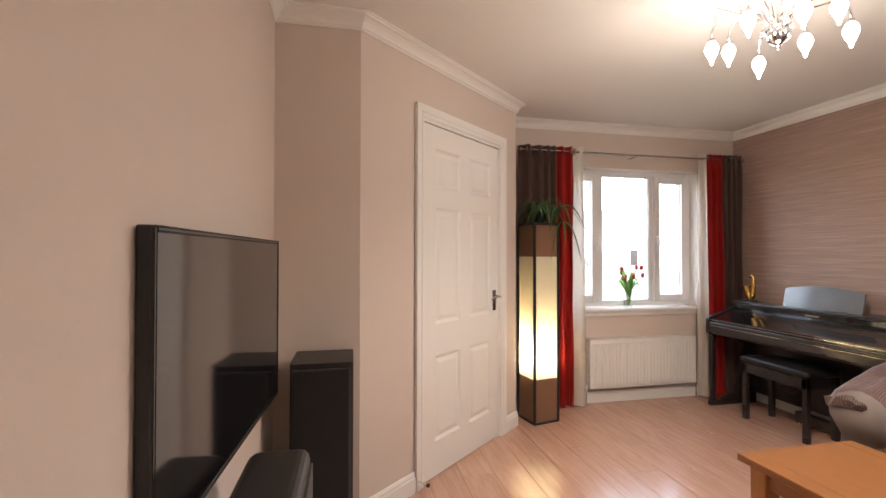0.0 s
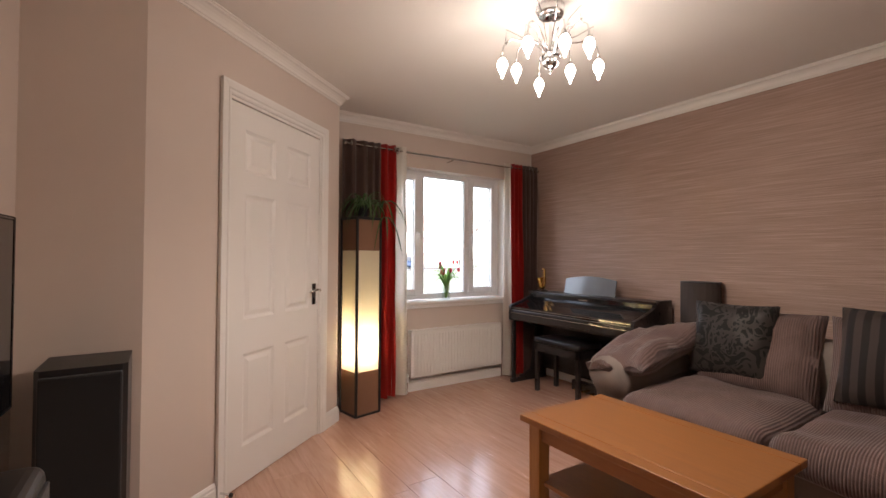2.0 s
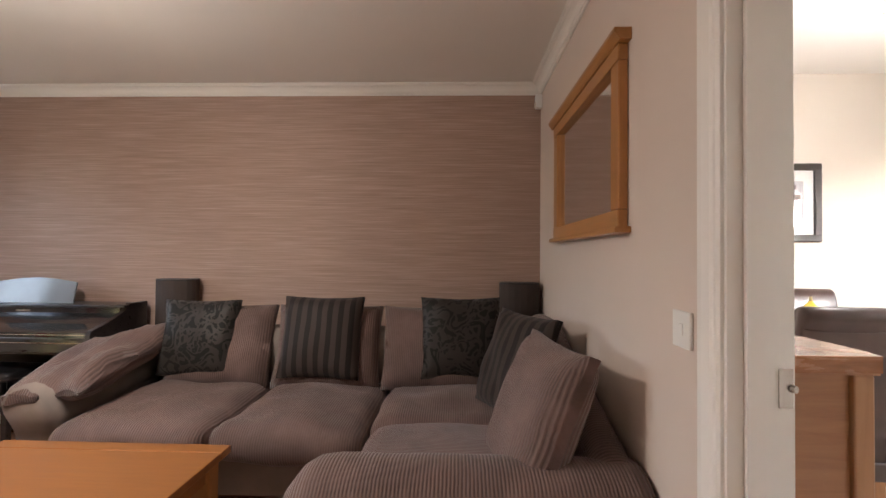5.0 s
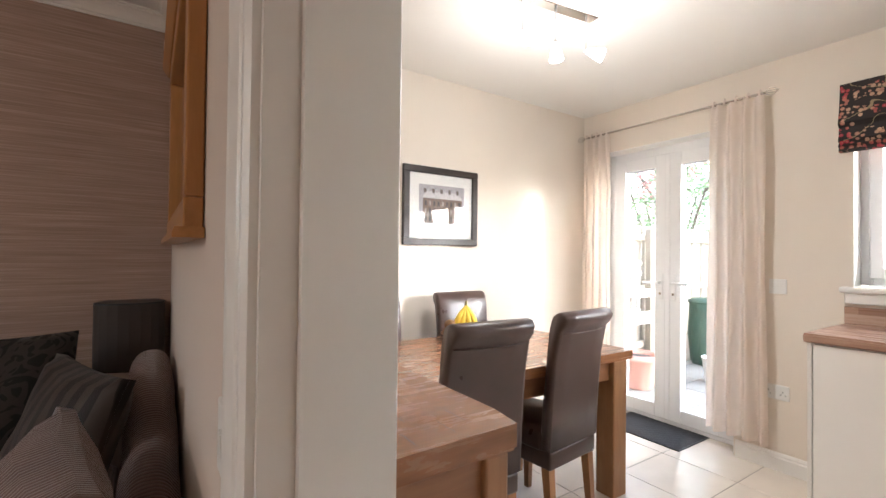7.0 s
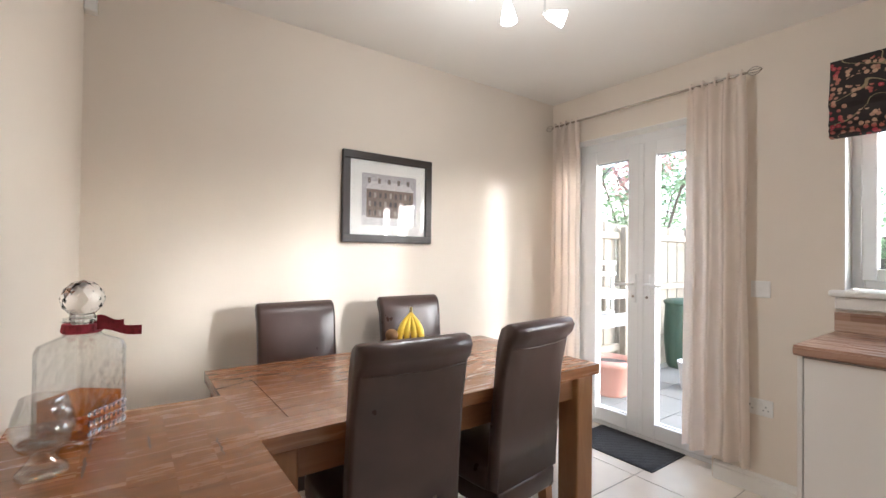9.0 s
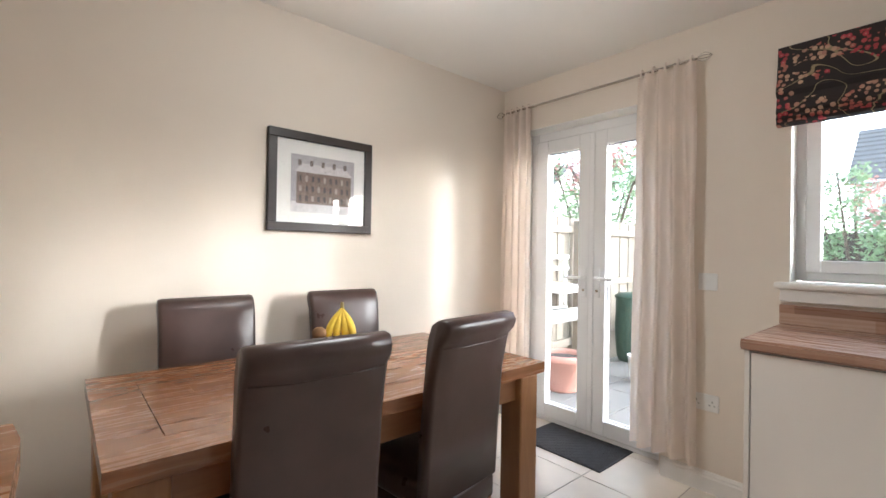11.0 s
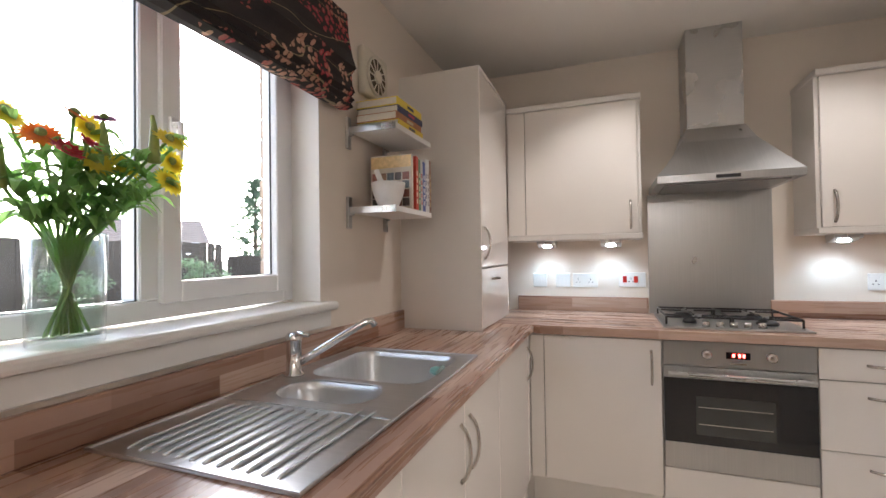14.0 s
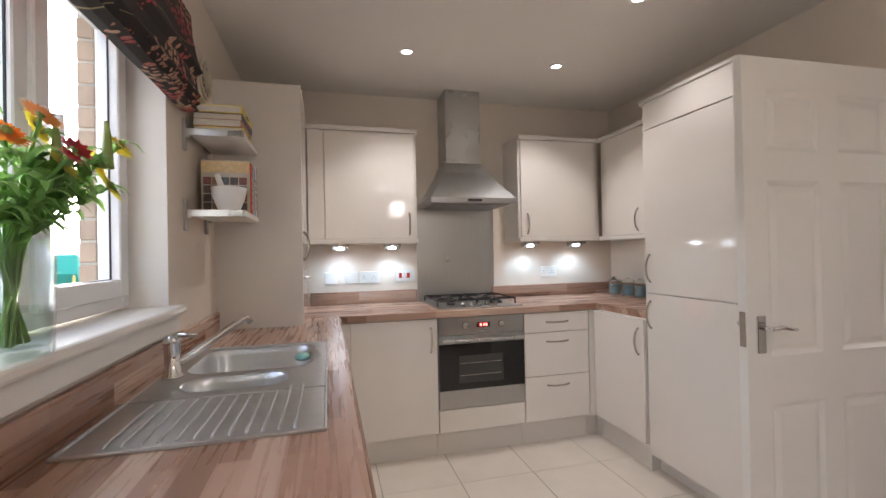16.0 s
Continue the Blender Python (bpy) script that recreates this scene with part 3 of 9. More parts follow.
# ---- structure ----
CL, CK = 2.368, 2.44          # ceilings of the living room and the kitchen
XE, XW, XKW = 2.80, -0.98, -2.07
YN, YS = 4.30, -2.98
YL, YD = 0.045, -0.082          # partition: living and dining faces
STUB_Y = 2.96
A2, B2 = Vector((-0.60, 2.96)), Vector((0.55, 3.96))
DIAG = (B2 - A2).normalized()
DN = Vector((DIAG.y, -DIAG.x))                   # towards the room
JE, JW = 0.723, -0.117
DIAG_TURN = math.degrees(math.atan2(DIAG.y, DIAG.x))

single("wall_east_living", B(XE, XE + 0.15, -0.06, YN + 0.3, 0, 2.6), PAPER, "brown striated wallpaper on the long feature wall", "wall", kind="structure")
single("wall_east_dining", B(XE, XE + 0.15, YS - 0.3, -0.0601, 0, 2.6), WALL_K, "cream painted dining room wall", "wall", kind="structure")

WX0, WX1, WZ0, WZ1 = 1.20, 2.42, 0.79, 2.00
bm = bmesh.new()
box(bm, 0.40, WX0, YN, YN + 0.28, 0, 2.6)
box(bm, WX1, XE, YN, YN + 0.28, 0, 2.6)
box(bm, WX0, WX1, YN, YN + 0.28, 0, WZ0)
box(bm, WX0, WX1, YN, YN + 0.28, WZ1, 2.6)
single("wall_north", bm, WALL, "beige painted wall round the front window", "wall", kind="structure")


def diag_xy(s, out=0.0):
    p = A2 + DIAG * s + DN * out
    return p.x, p.y


DS0, DS1, DZ = 0.455, 1.275, 2.0
LEN = (B2 - A2).length
bm = bmesh.new()
for s0, s1, z0, z1 in ((0, DS0, 0, 2.6), (DS1, LEN, 0, 2.6), (DS0, DS1, DZ, 2.6)):
    prism(bm, [diag_xy(s0), diag_xy(s1), diag_xy(s1, -0.12), diag_xy(s0, -0.12)], z0, z1)
single("wall_splayed", bm, WALL, "beige painted splayed wall with a door", "wall", kind="structure")
single("wall_return", B(0.43, 0.55, 3.96, YN, 0, 2.6), WALL, "short beige return wall beside the front window", "wall", kind="structure")
single("wall_stub", B(XW, -0.60, STUB_Y, STUB_Y + 0.12, 0, 2.6), WALL, "short beige wall beside the television", "wall", kind="structure")
single("wall_west", B(XW - 0.15, XW, 0, STUB_Y + 0.12, 0, 2.6), WALL, "beige wall behind the television", "wall", kind="structure")
bm = bmesh.new()
prism(bm, [(XW - 0.15, STUB_Y + 0.12), (-0.60, STUB_Y + 0.12), diag_xy(0, -0.125), diag_xy(LEN, -0.125), (0.43, YN + 0.28), (XW - 0.15, YN + 0.28)], 2.42, 2.6)
single("ceiling_cupboard", bm, CEIL, "ceiling over the cupboard behind the splayed wall", "ceiling", kind="structure")
single("wall_cupboard", B(XW - 0.15, XW - 0.02, STUB_Y + 0.12, YN + 0.28, 0, 2.6), WALL, "outer wall behind the splayed wall", "wall", kind="structure")
single("wall_cupboard_north", B(XW - 0.02, 0.40, YN + 0.15, YN + 0.28, 0, 2.6), WALL, "outer wall behind the splayed wall", "wall", kind="structure")

bm = bmesh.new()
for y0, y1 in ((-0.02, YL),):
    box(bm, XW - 0.15, JW, y0, y1, 0, 2.6)
    box(bm, JE, XE, y0, y1, 0, 2.6)
    box(bm, JW, JE, y0, y1, 2.03, 2.6)
single("wall_south_living", bm, WALL, "beige wall with the doorway to the dining room", "wall", kind="structure")
bm = bmesh.new()
box(bm, XKW - 0.15, JW, -0.12, -0.0201, 0, 2.6)
box(bm, JE, XE, YD, -0.0201, 0, 2.6)
box(bm, JW, JE, YD, -0.0201, 2.03, 2.6)
single("wall_north_kitchen", bm, WALL_K, "cream wall between kitchen and living room", "wall", kind="structure")
single("wall_west_kitchen", B(XKW - 0.15, XKW, YS - 0.3, -0.06, 0, 2.6), WALL_K, "cream wall behind the hob", "wall", kind="structure")

KX0, KX1, KZ0, KZ1 = -0.535, 1.05, 1.10, 2.10
FX0, FX1, FZ1 = 1.62, 2.64, 2.10
bm = bmesh.new()
T = YS - 0.26
box(bm, XKW, KX0, T, YS, 0, 2.6)
box(bm, KX1, FX0, T, YS, 0, 2.6)
box(bm, FX1, XE, T, YS, 0, 2.6)
box(bm, KX0, KX1, T, YS, 0, KZ0)
box(bm, KX0, KX1, T, YS, KZ1, 2.6)
box(bm, FX0, FX1, T, YS, FZ1, 2.6)
single("wall_south_kitchen", bm, WALL_K, "cream wall with the kitchen window and garden doors", "wall", kind="structure")

bm = bmesh.new()
box(bm, XW - 0.15, XE + 0.15, -0.06, YN + 0.28, CL, CL + 0.2)
single("ceiling_living", bm, CEIL, "white painted living room ceiling", "ceiling", kind="structure")
single("ceiling_kitchen", B(XKW - 0.15, XE + 0.15, T, -0.0601, CK, CK + 0.2), CEIL, "white painted kitchen ceiling", "ceiling", kind="structure")

room = [(XW, YL), (XE, YL), (XE, YN), (0.55, YN), (0.55, 3.96), (-0.60, 2.96), (XW, 2.96)]
cove = [(0.0, 2.30), (0.008, 2.30), (0.010, 2.309), (0.016, 2.311), (0.020, 2.325), (0.030, 2.338), (0.044, 2.348), (0.058, 2.352), (0.060, 2.359), (0.068, 2.361), (0.068, CL - 0.0005), (0.0, CL - 0.0005)]
single("cornice", sweep(bmesh.new(), room, cove), CEIL, "white coved plaster cornice round the living room", "cornice", kind="structure")

skirt = [(0.0005, 0), (0.016, 0), (0.016, 0.075), (0.012, 0.082), (0.012, 0.092), (0.006, 0.104), (0.0005, 0.106)]
for pts in ([(JE + 0.072, YL), (XE, YL), (XE, YN), (0.55, YN), (0.55, 3.96), diag_xy(DS1 + 0.075)],
            [diag_xy(DS0 - 0.075), (-0.60, 2.96), (XW, 2.96), (XW, YL), (JW - 0.072, YL)]):
    single("skirting_living", sweep(bmesh.new(), pts, skirt, False), GLOSSW, "white moulded skirting board", "skirting board", kind="structure")
for pts in ([(1.07, YS), (FX0 - 0.01, YS)], [(FX1 + 0.01, YS), (XE, YS), (XE, YD), (JE + 0.072, YD)]):
    single("skirting_dining", sweep(bmesh.new(), pts, skirt, False), GLOSSW, "white moulded skirting board", "skirting board", kind="structure")

# floors: a base sheet each; planks and tiles are laid last
floor_l = single("floor_living", B(XW, XE, -0.06, YN, -0.05, -0.004), UNDER, "wood laminate floor of wide pale-brown planks", "floor", kind="structure")
floor_k = single("floor_kitchen", B(XKW, XE, T, -0.0601, -0.05, -0.003), GROUT, "cream ceramic tile floor with grey joints", "floor", kind="structure")
single("floor_cupboard", prism(bmesh.new(), [(XW, 2.96), (-0.60, 2.96), diag_xy(LEN), (0.43, 4.45), (XW, 4.45)], -0.08, -0.051), UNDER, "floor under the cupboard", "floor", kind="structure")


# ---- doors ----
def panel_door(name, at, turn, width, height, label, handle_x, flip=1, six=True):
    """A white moulded six-panel door. Local x runs along the leaf from its hinge, y is its room side."""
    d = thing(name, at, label, "door", kind="structure", turn=turn)
    th = 0.035
    st, mid = 0.105, 0.10
    pw = (width - 2 * st - mid) / 2
    rows = [(0.20, 0.68), (0.86, 1.52), (1.635, 1.86)]
    holes = [(st + i * (pw + mid), st + i * (pw + mid) + pw, z0, z1) for i in (0, 1) for z0, z1 in rows]
    bm = bmesh.new()
    xs = [0, st, st + pw, st + pw + mid, width - st, width]
    for i in (0, 2, 4):
        box(bm, xs[i], xs[i + 1], -th / 2, th / 2, 0.006, height)
    zs = [0.006] + [z for r in rows for z in r] + [height]
    for i in (1, 3):
        for j in range(0, len(zs), 2):
            box(bm, xs[i], xs[i + 1], -th / 2, th / 2, zs[j], zs[j + 1])
    part("stiles_and_rails", bm, GLOSSW, d, local=True)
    for x0, x1, z0, z1 in holes:
        bm = bmesh.new()
        # stepped moulding down to a raised field on both faces
        for s in (1, -1):
            loops = []
            for inset, dep in ((0, 0), (0.006, 0.004), (0.016, 0.009), (0.022, 0.009), (0.045, 0.002)):
                y = s * (th / 2 - dep)
                loops.append([bm.verts.new((x, y, z)) for x, z in ((x0 + inset, z0 + inset), (x1 - inset, z0 + inset), (x1 - inset, z1 - inset), (x0 + inset, z1 - inset))])
            for a, b in zip(loops, loops[1:]):
                for k in range(4):
                    bm.faces.new((a[k], a[(k + 1) % 4], b[(k + 1) % 4], b[k]))
            bm.faces.new(loops[-1])
        part("panel", bm, GLOSSW, d, local=True)
    for s in (1, -1):
        bm = B(handle_x - 0.02, handle_x + 0.02, min(s * th / 2, s * (th / 2 + 0.008)), max(s * th / 2, s * (th / 2 + 0.008)), 0.875, 1.015, 0.003)
        h = part("handle_plate", bm, CHROME, d, "chrome lever handle on a long backplate", local=True)
        bm = bmesh.new()
        y = s * (th / 2 + 0.008)
        tube(bm, [(handle_x, y, 0.972), (handle_x, y + s * 0.045, 0.972)], 0.009, 10)
        dx = -flip
        tube(bm, [(handle_x, y + s * 0.045, 0.972), (handle_x + dx * 0.04, y + s * 0.047, 0.977), (handle_x + dx * 0.075, y + s * 0.045, 0.969), (handle_x + dx * 0.11, y + s * 0.042, 0.965)], 0.009, 10, 0.007)
        o = new("lever", mesh_of("lever", bm, CHROME, True))
        o.parent = h
    for z in (0.22, 1.0, 1.76):
        part("hinge", tube(bmesh.new(), [(-0.004, th / 2 + 0.002, z - 0.045), (-0.004, th / 2 + 0.002, z + 0.045)], 0.006, 8), NICKEL, d, local=True)
    bm = B(width, width + 0.0025, -0.012, 0.012, 0.90, 1.03)
    part("latch_plate", bm, NICKEL, d, local=True)
    return d


x, y = diag_xy(DS0 + 0.006, -0.02)
panel_door("door_cupboard", (x, y, 0), DIAG_TURN, DS1 - DS0 - 0.012, 1.985, "closed white six-panel door with chrome lever handle", DS1 - DS0 - 0.012 - 0.06)
panel_door("door_kitchen", (JW + 0.02, -0.135, 0), -91.5, 0.815, 1.985, "white six-panel door standing open into the kitchen", 0.755)

# door frames and architraves
bm = bmesh.new()
for s0, s1, z0, z1 in ((DS0 - 0.012, DS0 + 0.004, 0, DZ + 0.012), (DS1 - 0.004, DS1 + 0.012, 0, DZ + 0.012), (DS0 + 0.004, DS1 - 0.004, DZ - 0.010, DZ + 0.012)):
    prism(bm, [diag_xy(s0, 0.004), diag_xy(s1, 0.004), diag_xy(s1, -0.115), diag_xy(s0, -0.115)], z0, z1)
arch = bm


def architrave(bm, p0, p1, normal, z1, w=0.066, sides=(1, 1)):
    """A moulded surround: p0 and p1 are the plan points of the opening's edges, seen along -normal."""
    p0, p1, nrm = Vector(p0), Vector(p1), Vector(normal)
    d = (p1 - p0).normalized()
    prof = [(0.0, 0.0), (0.0, 0.008), (0.008, 0.013), (0.018, 0.013), (0.022, 0.009), (0.030, 0.014), (0.055, 0.018), (w, 0.018), (w, 0.0)]

    def point(u, z, o):
        return (p0.x + d.x * u + nrm.x * o, p0.y + d.y * u + nrm.y * o, z)
    L = (p1 - p0).length
    corners = []
    for off, out in prof:
        corners.append([point(-off, 0, out), point(-off, z1 + off, out), point(L + off, z1 + off, out), point(L + off, 0, out)])
    vs = [[bm.verts.new(c) for c in row] for row in corners]
    k = len(vs)
    for i in range(k):
        a, b = vs[i], vs[(i + 1) % k]
        for j in range(3):
            bm.faces.new((a[j], a[j + 1], b[j + 1], b[j]))
    bm.faces.new([r[0] for r in vs])
    bm.faces.new([r[3] for r in vs][::-1])
    return bm


p0 = Vector(diag_xy(DS0 - 0.006, 0.004))
p1 = Vector(diag_xy(DS1 + 0.006, 0.004))
architrave(arch, p0, p1, DN, DZ + 0.006)
single("door_frame_cupboard", arch, GLOSSW, "white moulded door frame and architrave", "door frame", kind="structure")
bm = bmesh.new()
box(bm, JE - 0.005, JE + 0.015, YD - 0.004, YL + 0.004, 0, 2.02)
box(bm, JW - 0.015, JW + 0.005, -0.124, YL + 0.004, 0, 2.02)
box(bm, JW + 0.005, JE - 0.005, YD - 0.004, YL + 0.004, 2.0, 2.02)
box(bm, JE - 0.017, JE - 0.005, -0.040, 0.015, 0, 2.0)
box(bm, JW + 0.005, JW + 0.017, -0.040, 0.015, 0, 2.0)
box(bm, JW + 0.017, JE - 0.017, -0.040, 0.015, 1.988, 2.0)
architrave(bm, (JW - 0.004, YL + 0.004), (JE + 0.004, YL + 0.004), (0, 1), 2.006, 0.07)
architrave(bm, (JE + 0.004, YD - 0.004), (JW - 0.004, YD - 0.004), (0, -1), 2.006)
fr = single("door_frame_kitchen", bm, GLOSSW, "white moulded door frame between living room and kitchen", "door frame", kind="structure")
part("strike_plate", B(JE - 0.0085, JE - 0.0055, YD, YD + 0.028, 0.89, 0.97), NICKEL, fr, "satin nickel strike plate")
part("strike_lip", tube(bmesh.new(), [(JE - 0.008, YD + 0.003, 0.93), (JE - 0.016, YD - 0.001, 0.93)], 0.008, 8), NICKEL, fr)


# ---- windows ----
def bar(bm, x0, x1, y0, y1, z0, z1):
    return box(bm, x0, x1, y0, y1, z0, z1, 0.004, 1)


def frame_rect(bm, x0, x1, z0, z1, y0, y1, w):
    bar(bm, x0, x0 + w, y0, y1, z0, z1)
    bar(bm, x1 - w, x1, y0, y1, z0, z1)
    bar(bm, x0 + w, x1 - w, y0, y1, z0, z0 + w)
    bar(bm, x0 + w, x1 - w, y0, y1, z1 - w, z1)
    return bm


def window(name, x0, x1, z0, z1, yi, into, lights, label, opens):
    """A white uPVC window of side-by-side lights. yi: its inner face; into: +1 or -1, the way outdoors."""
    w = thing(name, ((x0 + x1) / 2, yi + into * 0.035, z0), label, "window", kind="structure")
    y0, y1 = sorted((yi, yi + into * 0.07))
    bm = frame_rect(bmesh.new(), x0, x1, z0, z1, y0, y1, 0.05)
    edges = [x0 + 0.05]
    for m in lights:
        bar(bm, m - 0.03, m + 0.03, y0, y1, z0 + 0.05, z1 - 0.05)
        edges += [m - 0.03, m + 0.03]
    edges.append(x1 - 0.05)
    part("window_frame", bm, UPVC, w)
    for i in range(0, len(edges), 2):
        a, b = edges[i], edges[i + 1]
        za, zb = z0 + 0.05, z1 - 0.05
        if opens[i // 2]:
            ya, yb = sorted((yi - into * 0.014, yi + into * 0.05))
            sash = part("sash", frame_rect(bmesh.new(), a - 0.012, b + 0.012, za - 0.012, zb + 0.012, ya, yb, 0.058), UPVC, w)
            hx = b - 0.015 if opens[i // 2] > 0 else a + 0.015
            hz = (za + zb) / 2 - 0.02
            yh = yi - into * 0.014
            bm = bmesh.new()
            box(bm, hx - 0.011, hx + 0.011, *sorted((yh, yh - into * 0.012)), hz - 0.03, hz + 0.05, 0.003, 1)
            tube(bm, [(hx, yh - into * 0.012, hz + 0.03), (hx, yh - into * 0.035, hz + 0.03), (hx, yh - into * 0.036, hz - 0.02), (hx, yh - into * 0.03, hz - 0.085)], 0.008, 8)
            part("window_handle", bm, UPVC, w, "white window handle")
            a, b, za, zb = a + 0.046, b - 0.046, za + 0.046, zb - 0.046
        g = part("pane", B(a - 0.004, b + 0.004, *sorted((yi + into * 0.018, yi + into * 0.022)), za - 0.004, zb + 0.004), PANE, w)
        g.visible_shadow = False
        bm = bmesh.new()
        frame_rect(bm, a - 0.002, b + 0.002, za - 0.002, zb + 0.002, *sorted((yi + into * 0.012, yi + into * 0.017)), 0.004)
        part("gasket", bm, BLACK, w)
    return w


window("window_front", WX0, WX1, WZ0 + 0.01, WZ1, YN + 0.10, 1, (1.50, 2.02), "white three-light window looking on the street", (1, 0, -1))
bm = B(WX0 - 0.05, WX1 + 0.05, YN - 0.035, YN + 0.10, WZ0 - 0.028, WZ0 + 0.004, 0.01)
box(bm, WX0 - 0.035, WX1 + 0.035, YN - 0.014, YN + 0.0, WZ0 - 0.06, WZ0 - 0.027, 0.003, 1)
single("window_sill_front", bm, GLOSSW, "white painted window board under the front window", "window sill", kind="structure")
window("window_kitchen", KX0, KX1, KZ0 + 0.01, KZ1, YS - 0.12, -1, (0.0, 0.528), "white three-light kitchen window over the sink", (1, 0, -1))
bm = B(KX0 - 0.05, KX1 + 0.05, YS - 0.12, YS + 0.045, KZ0 - 0.026, KZ0 + 0.004, 0.01)
box(bm, KX0 - 0.03, KX1 + 0.03, YS, YS + 0.024, KZ0 - 0.085, KZ0 - 0.026, 0.004, 1)
single("window_sill_kitchen", bm, GLOSSW, "deep white painted window board in the kitchen", "window sill", kind="structure")
for nm, x0, x1, z0, z1, y0, y1 in (("reveal_kitchen", KX0, KX1, KZ0, KZ1, YS - 0.12, YS), ("reveal_front", WX0, WX1, WZ0, WZ1, YN, YN + 0.1)):
    bm = bmesh.new()
    box(bm, x0, x0 + 0.004, y0, y1, z0 + 0.005, z1)
    box(bm, x1 - 0.004, x1, y0, y1, z0 + 0.005, z1)
    box(bm, x0 + 0.004, x1 - 0.004, y0, y1, z1 - 0.004, z1)
    single(nm, bm, GLOSSW, "white painted window reveal", "window reveal", kind="structure")

fd = thing("french_doors", ((FX0 + FX1) / 2, YS - 0.17, 0), "white glazed double garden doors, closed", "door", kind="structure")
yi = YS - 0.14
part("door_frame", bar(bar(bar(bar(bmesh.new(), FX0, FX0 + 0.06, yi - 0.07, yi, 0.0, FZ1), FX1 - 0.06, FX1, yi - 0.07, yi, 0.0, FZ1), FX0 + 0.06, FX1 - 0.06, yi - 0.07, yi, FZ1 - 0.07, FZ1), FX0 + 0.06, FX1 - 0.06, yi - 0.07, yi, 0.0, 0.03), UPVC, fd)
xm = (FX0 + FX1) / 2
for x0, x1, hx, s in ((FX0 + 0.055, xm - 0.002, xm - 0.05, -1), (xm + 0.002, FX1 - 0.055, xm + 0.05, 1)):
    leaf = part("leaf", frame_rect(bmesh.new(), x0, x1, 0.035, FZ1 - 0.065, yi - 0.055, yi + 0.012, 0.098), UPVC, fd, "white glazed door leaf")
    g = part("pane", B(x0 + 0.094, x1 - 0.094, yi - 0.03, yi - 0.026, 0.129, FZ1 - 0.159), PANE, fd)
    g.visible_shadow = False
    part("gasket", frame_rect(bmesh.new(), x0 + 0.096, x1 - 0.096, 0.131, FZ1 - 0.161, yi - 0.022, yi - 0.017, 0.005), BLACK, fd)
    bm = B(hx - 0.016, hx + 0.016, yi + 0.012, yi + 0.024, 0.93, 1.13, 0.004)
    tube(bm, [(hx, yi + 0.024, 1.06), (hx, yi + 0.06, 1.06), (hx + s * 0.05, yi + 0.062, 1.058), (hx + s * 0.12, yi + 0.058, 1.055)], 0.010, 8)
    part("door_handle", bm, UPVC, fd, "white lever handle with keyhole")
    part("lock_cylinder", tube(bmesh.new(), [(hx, yi + 0.02, 0.975), (hx, yi + 0.03, 0.975)], 0.009, 10), NICKEL, fd)
part("meeting_strip", bar(bmesh.new(), xm - 0.02, xm + 0.02, yi + 0.0125, yi + 0.02, 0.04, FZ1 - 0.07), UPVC, fd)
bm = bmesh.new()
box(bm, FX0, FX0 + 0.004, yi, YS, 0.01, FZ1)
box(bm, FX1 - 0.004, FX1, yi, YS, 0.01, FZ1)
box(bm, FX0 + 0.004, FX1 - 0.004, yi, YS, FZ1 - 0.004, FZ1)
single("reveal_doors", bm, GLOSSW, "white painted reveal of the garden doors", "door reveal", kind="structure")


# ---- living room things ----
def tv():
    t = thing("television", (-0.93, 2.08, 0.72), "large flat black wall-mounted television, switched off", "television", turn=0)
    a, b = Vector((-0.952, 1.665)), Vector((-0.905, 2.60))
    d = (b - a).normalized()
    n = Vector((d.y, -d.x))
    w = (b - a).length
    m = Matrix(((d.x, n.x, 0, a.x), (d.y, n.y, 0, a.y), (0, 0, 1, 0.745), (0, 0, 0, 1)))
    def put(bm):
        bm.transform(m)
        return bm
    part("casing", put(B(0, w, -0.026, -0.002, 0, 0.56, 0.003)), BLACK, t)
    part("bezel", put(frame_rect(bmesh.new(), 0, w, 0, 0.56, -0.002, 0.002, 0.012)), BLACKG, t)
    part("screen", put(B(0.012, w - 0.012, -0.002, 0.0006, 0.012, 0.548)), SCREEN, t, "glossy dark screen")
    part("wall_bracket", put(B(w * 0.4, w * 0.6, -0.050, -0.026, 0.15, 0.4, 0.004)), BLACK, t)


tv()


def tower_speaker():
    s = thing("floor_speaker", (-0.765, 2.80, 0), "tall black floor-standing loudspeaker with cloth front", "loudspeaker")
    out = [(-0.875, 2.93), (-0.63, 2.93), (-0.63, 2.70), (-0.645, 2.685), (-0.86, 2.685), (-0.875, 2.70)]
    part("cabinet", prism(bmesh.new(), out, 0.02, 0.825), BLACK, s)
    part("front_cloth", B(-0.862, -0.643, 2.665, 2.685, 0.06, 0.805, 0.008), GRILLE, s, "black cloth front")
    part("plinth", B(-0.89, -0.615, 2.67, 2.94, 0, 0.02, 0.004), BLACK, s)


tower_speaker()
s = thing("subwoofer", (-0.825, 1.95, 0), "black floor-standing speaker box with rounded corners", "loudspeaker")
part("cabinet", B(-0.905, -0.745, 1.76, 2.14, 0.03, 0.735, 0.03, 4), BLACK, s, smooth=False)
part("front_cloth", B(-0.746, -0.738, 1.79, 2.11, 0.07, 0.70, 0.003), GRILLE, s)
for fx in (-0.89, -0.76):
    for fy in (1.78, 2.12):
        part("foot", lathe(bmesh.new(), [(0.012, 0), (0.015, 0.03)], 10, (fx, fy, 0)), BLACK, s)


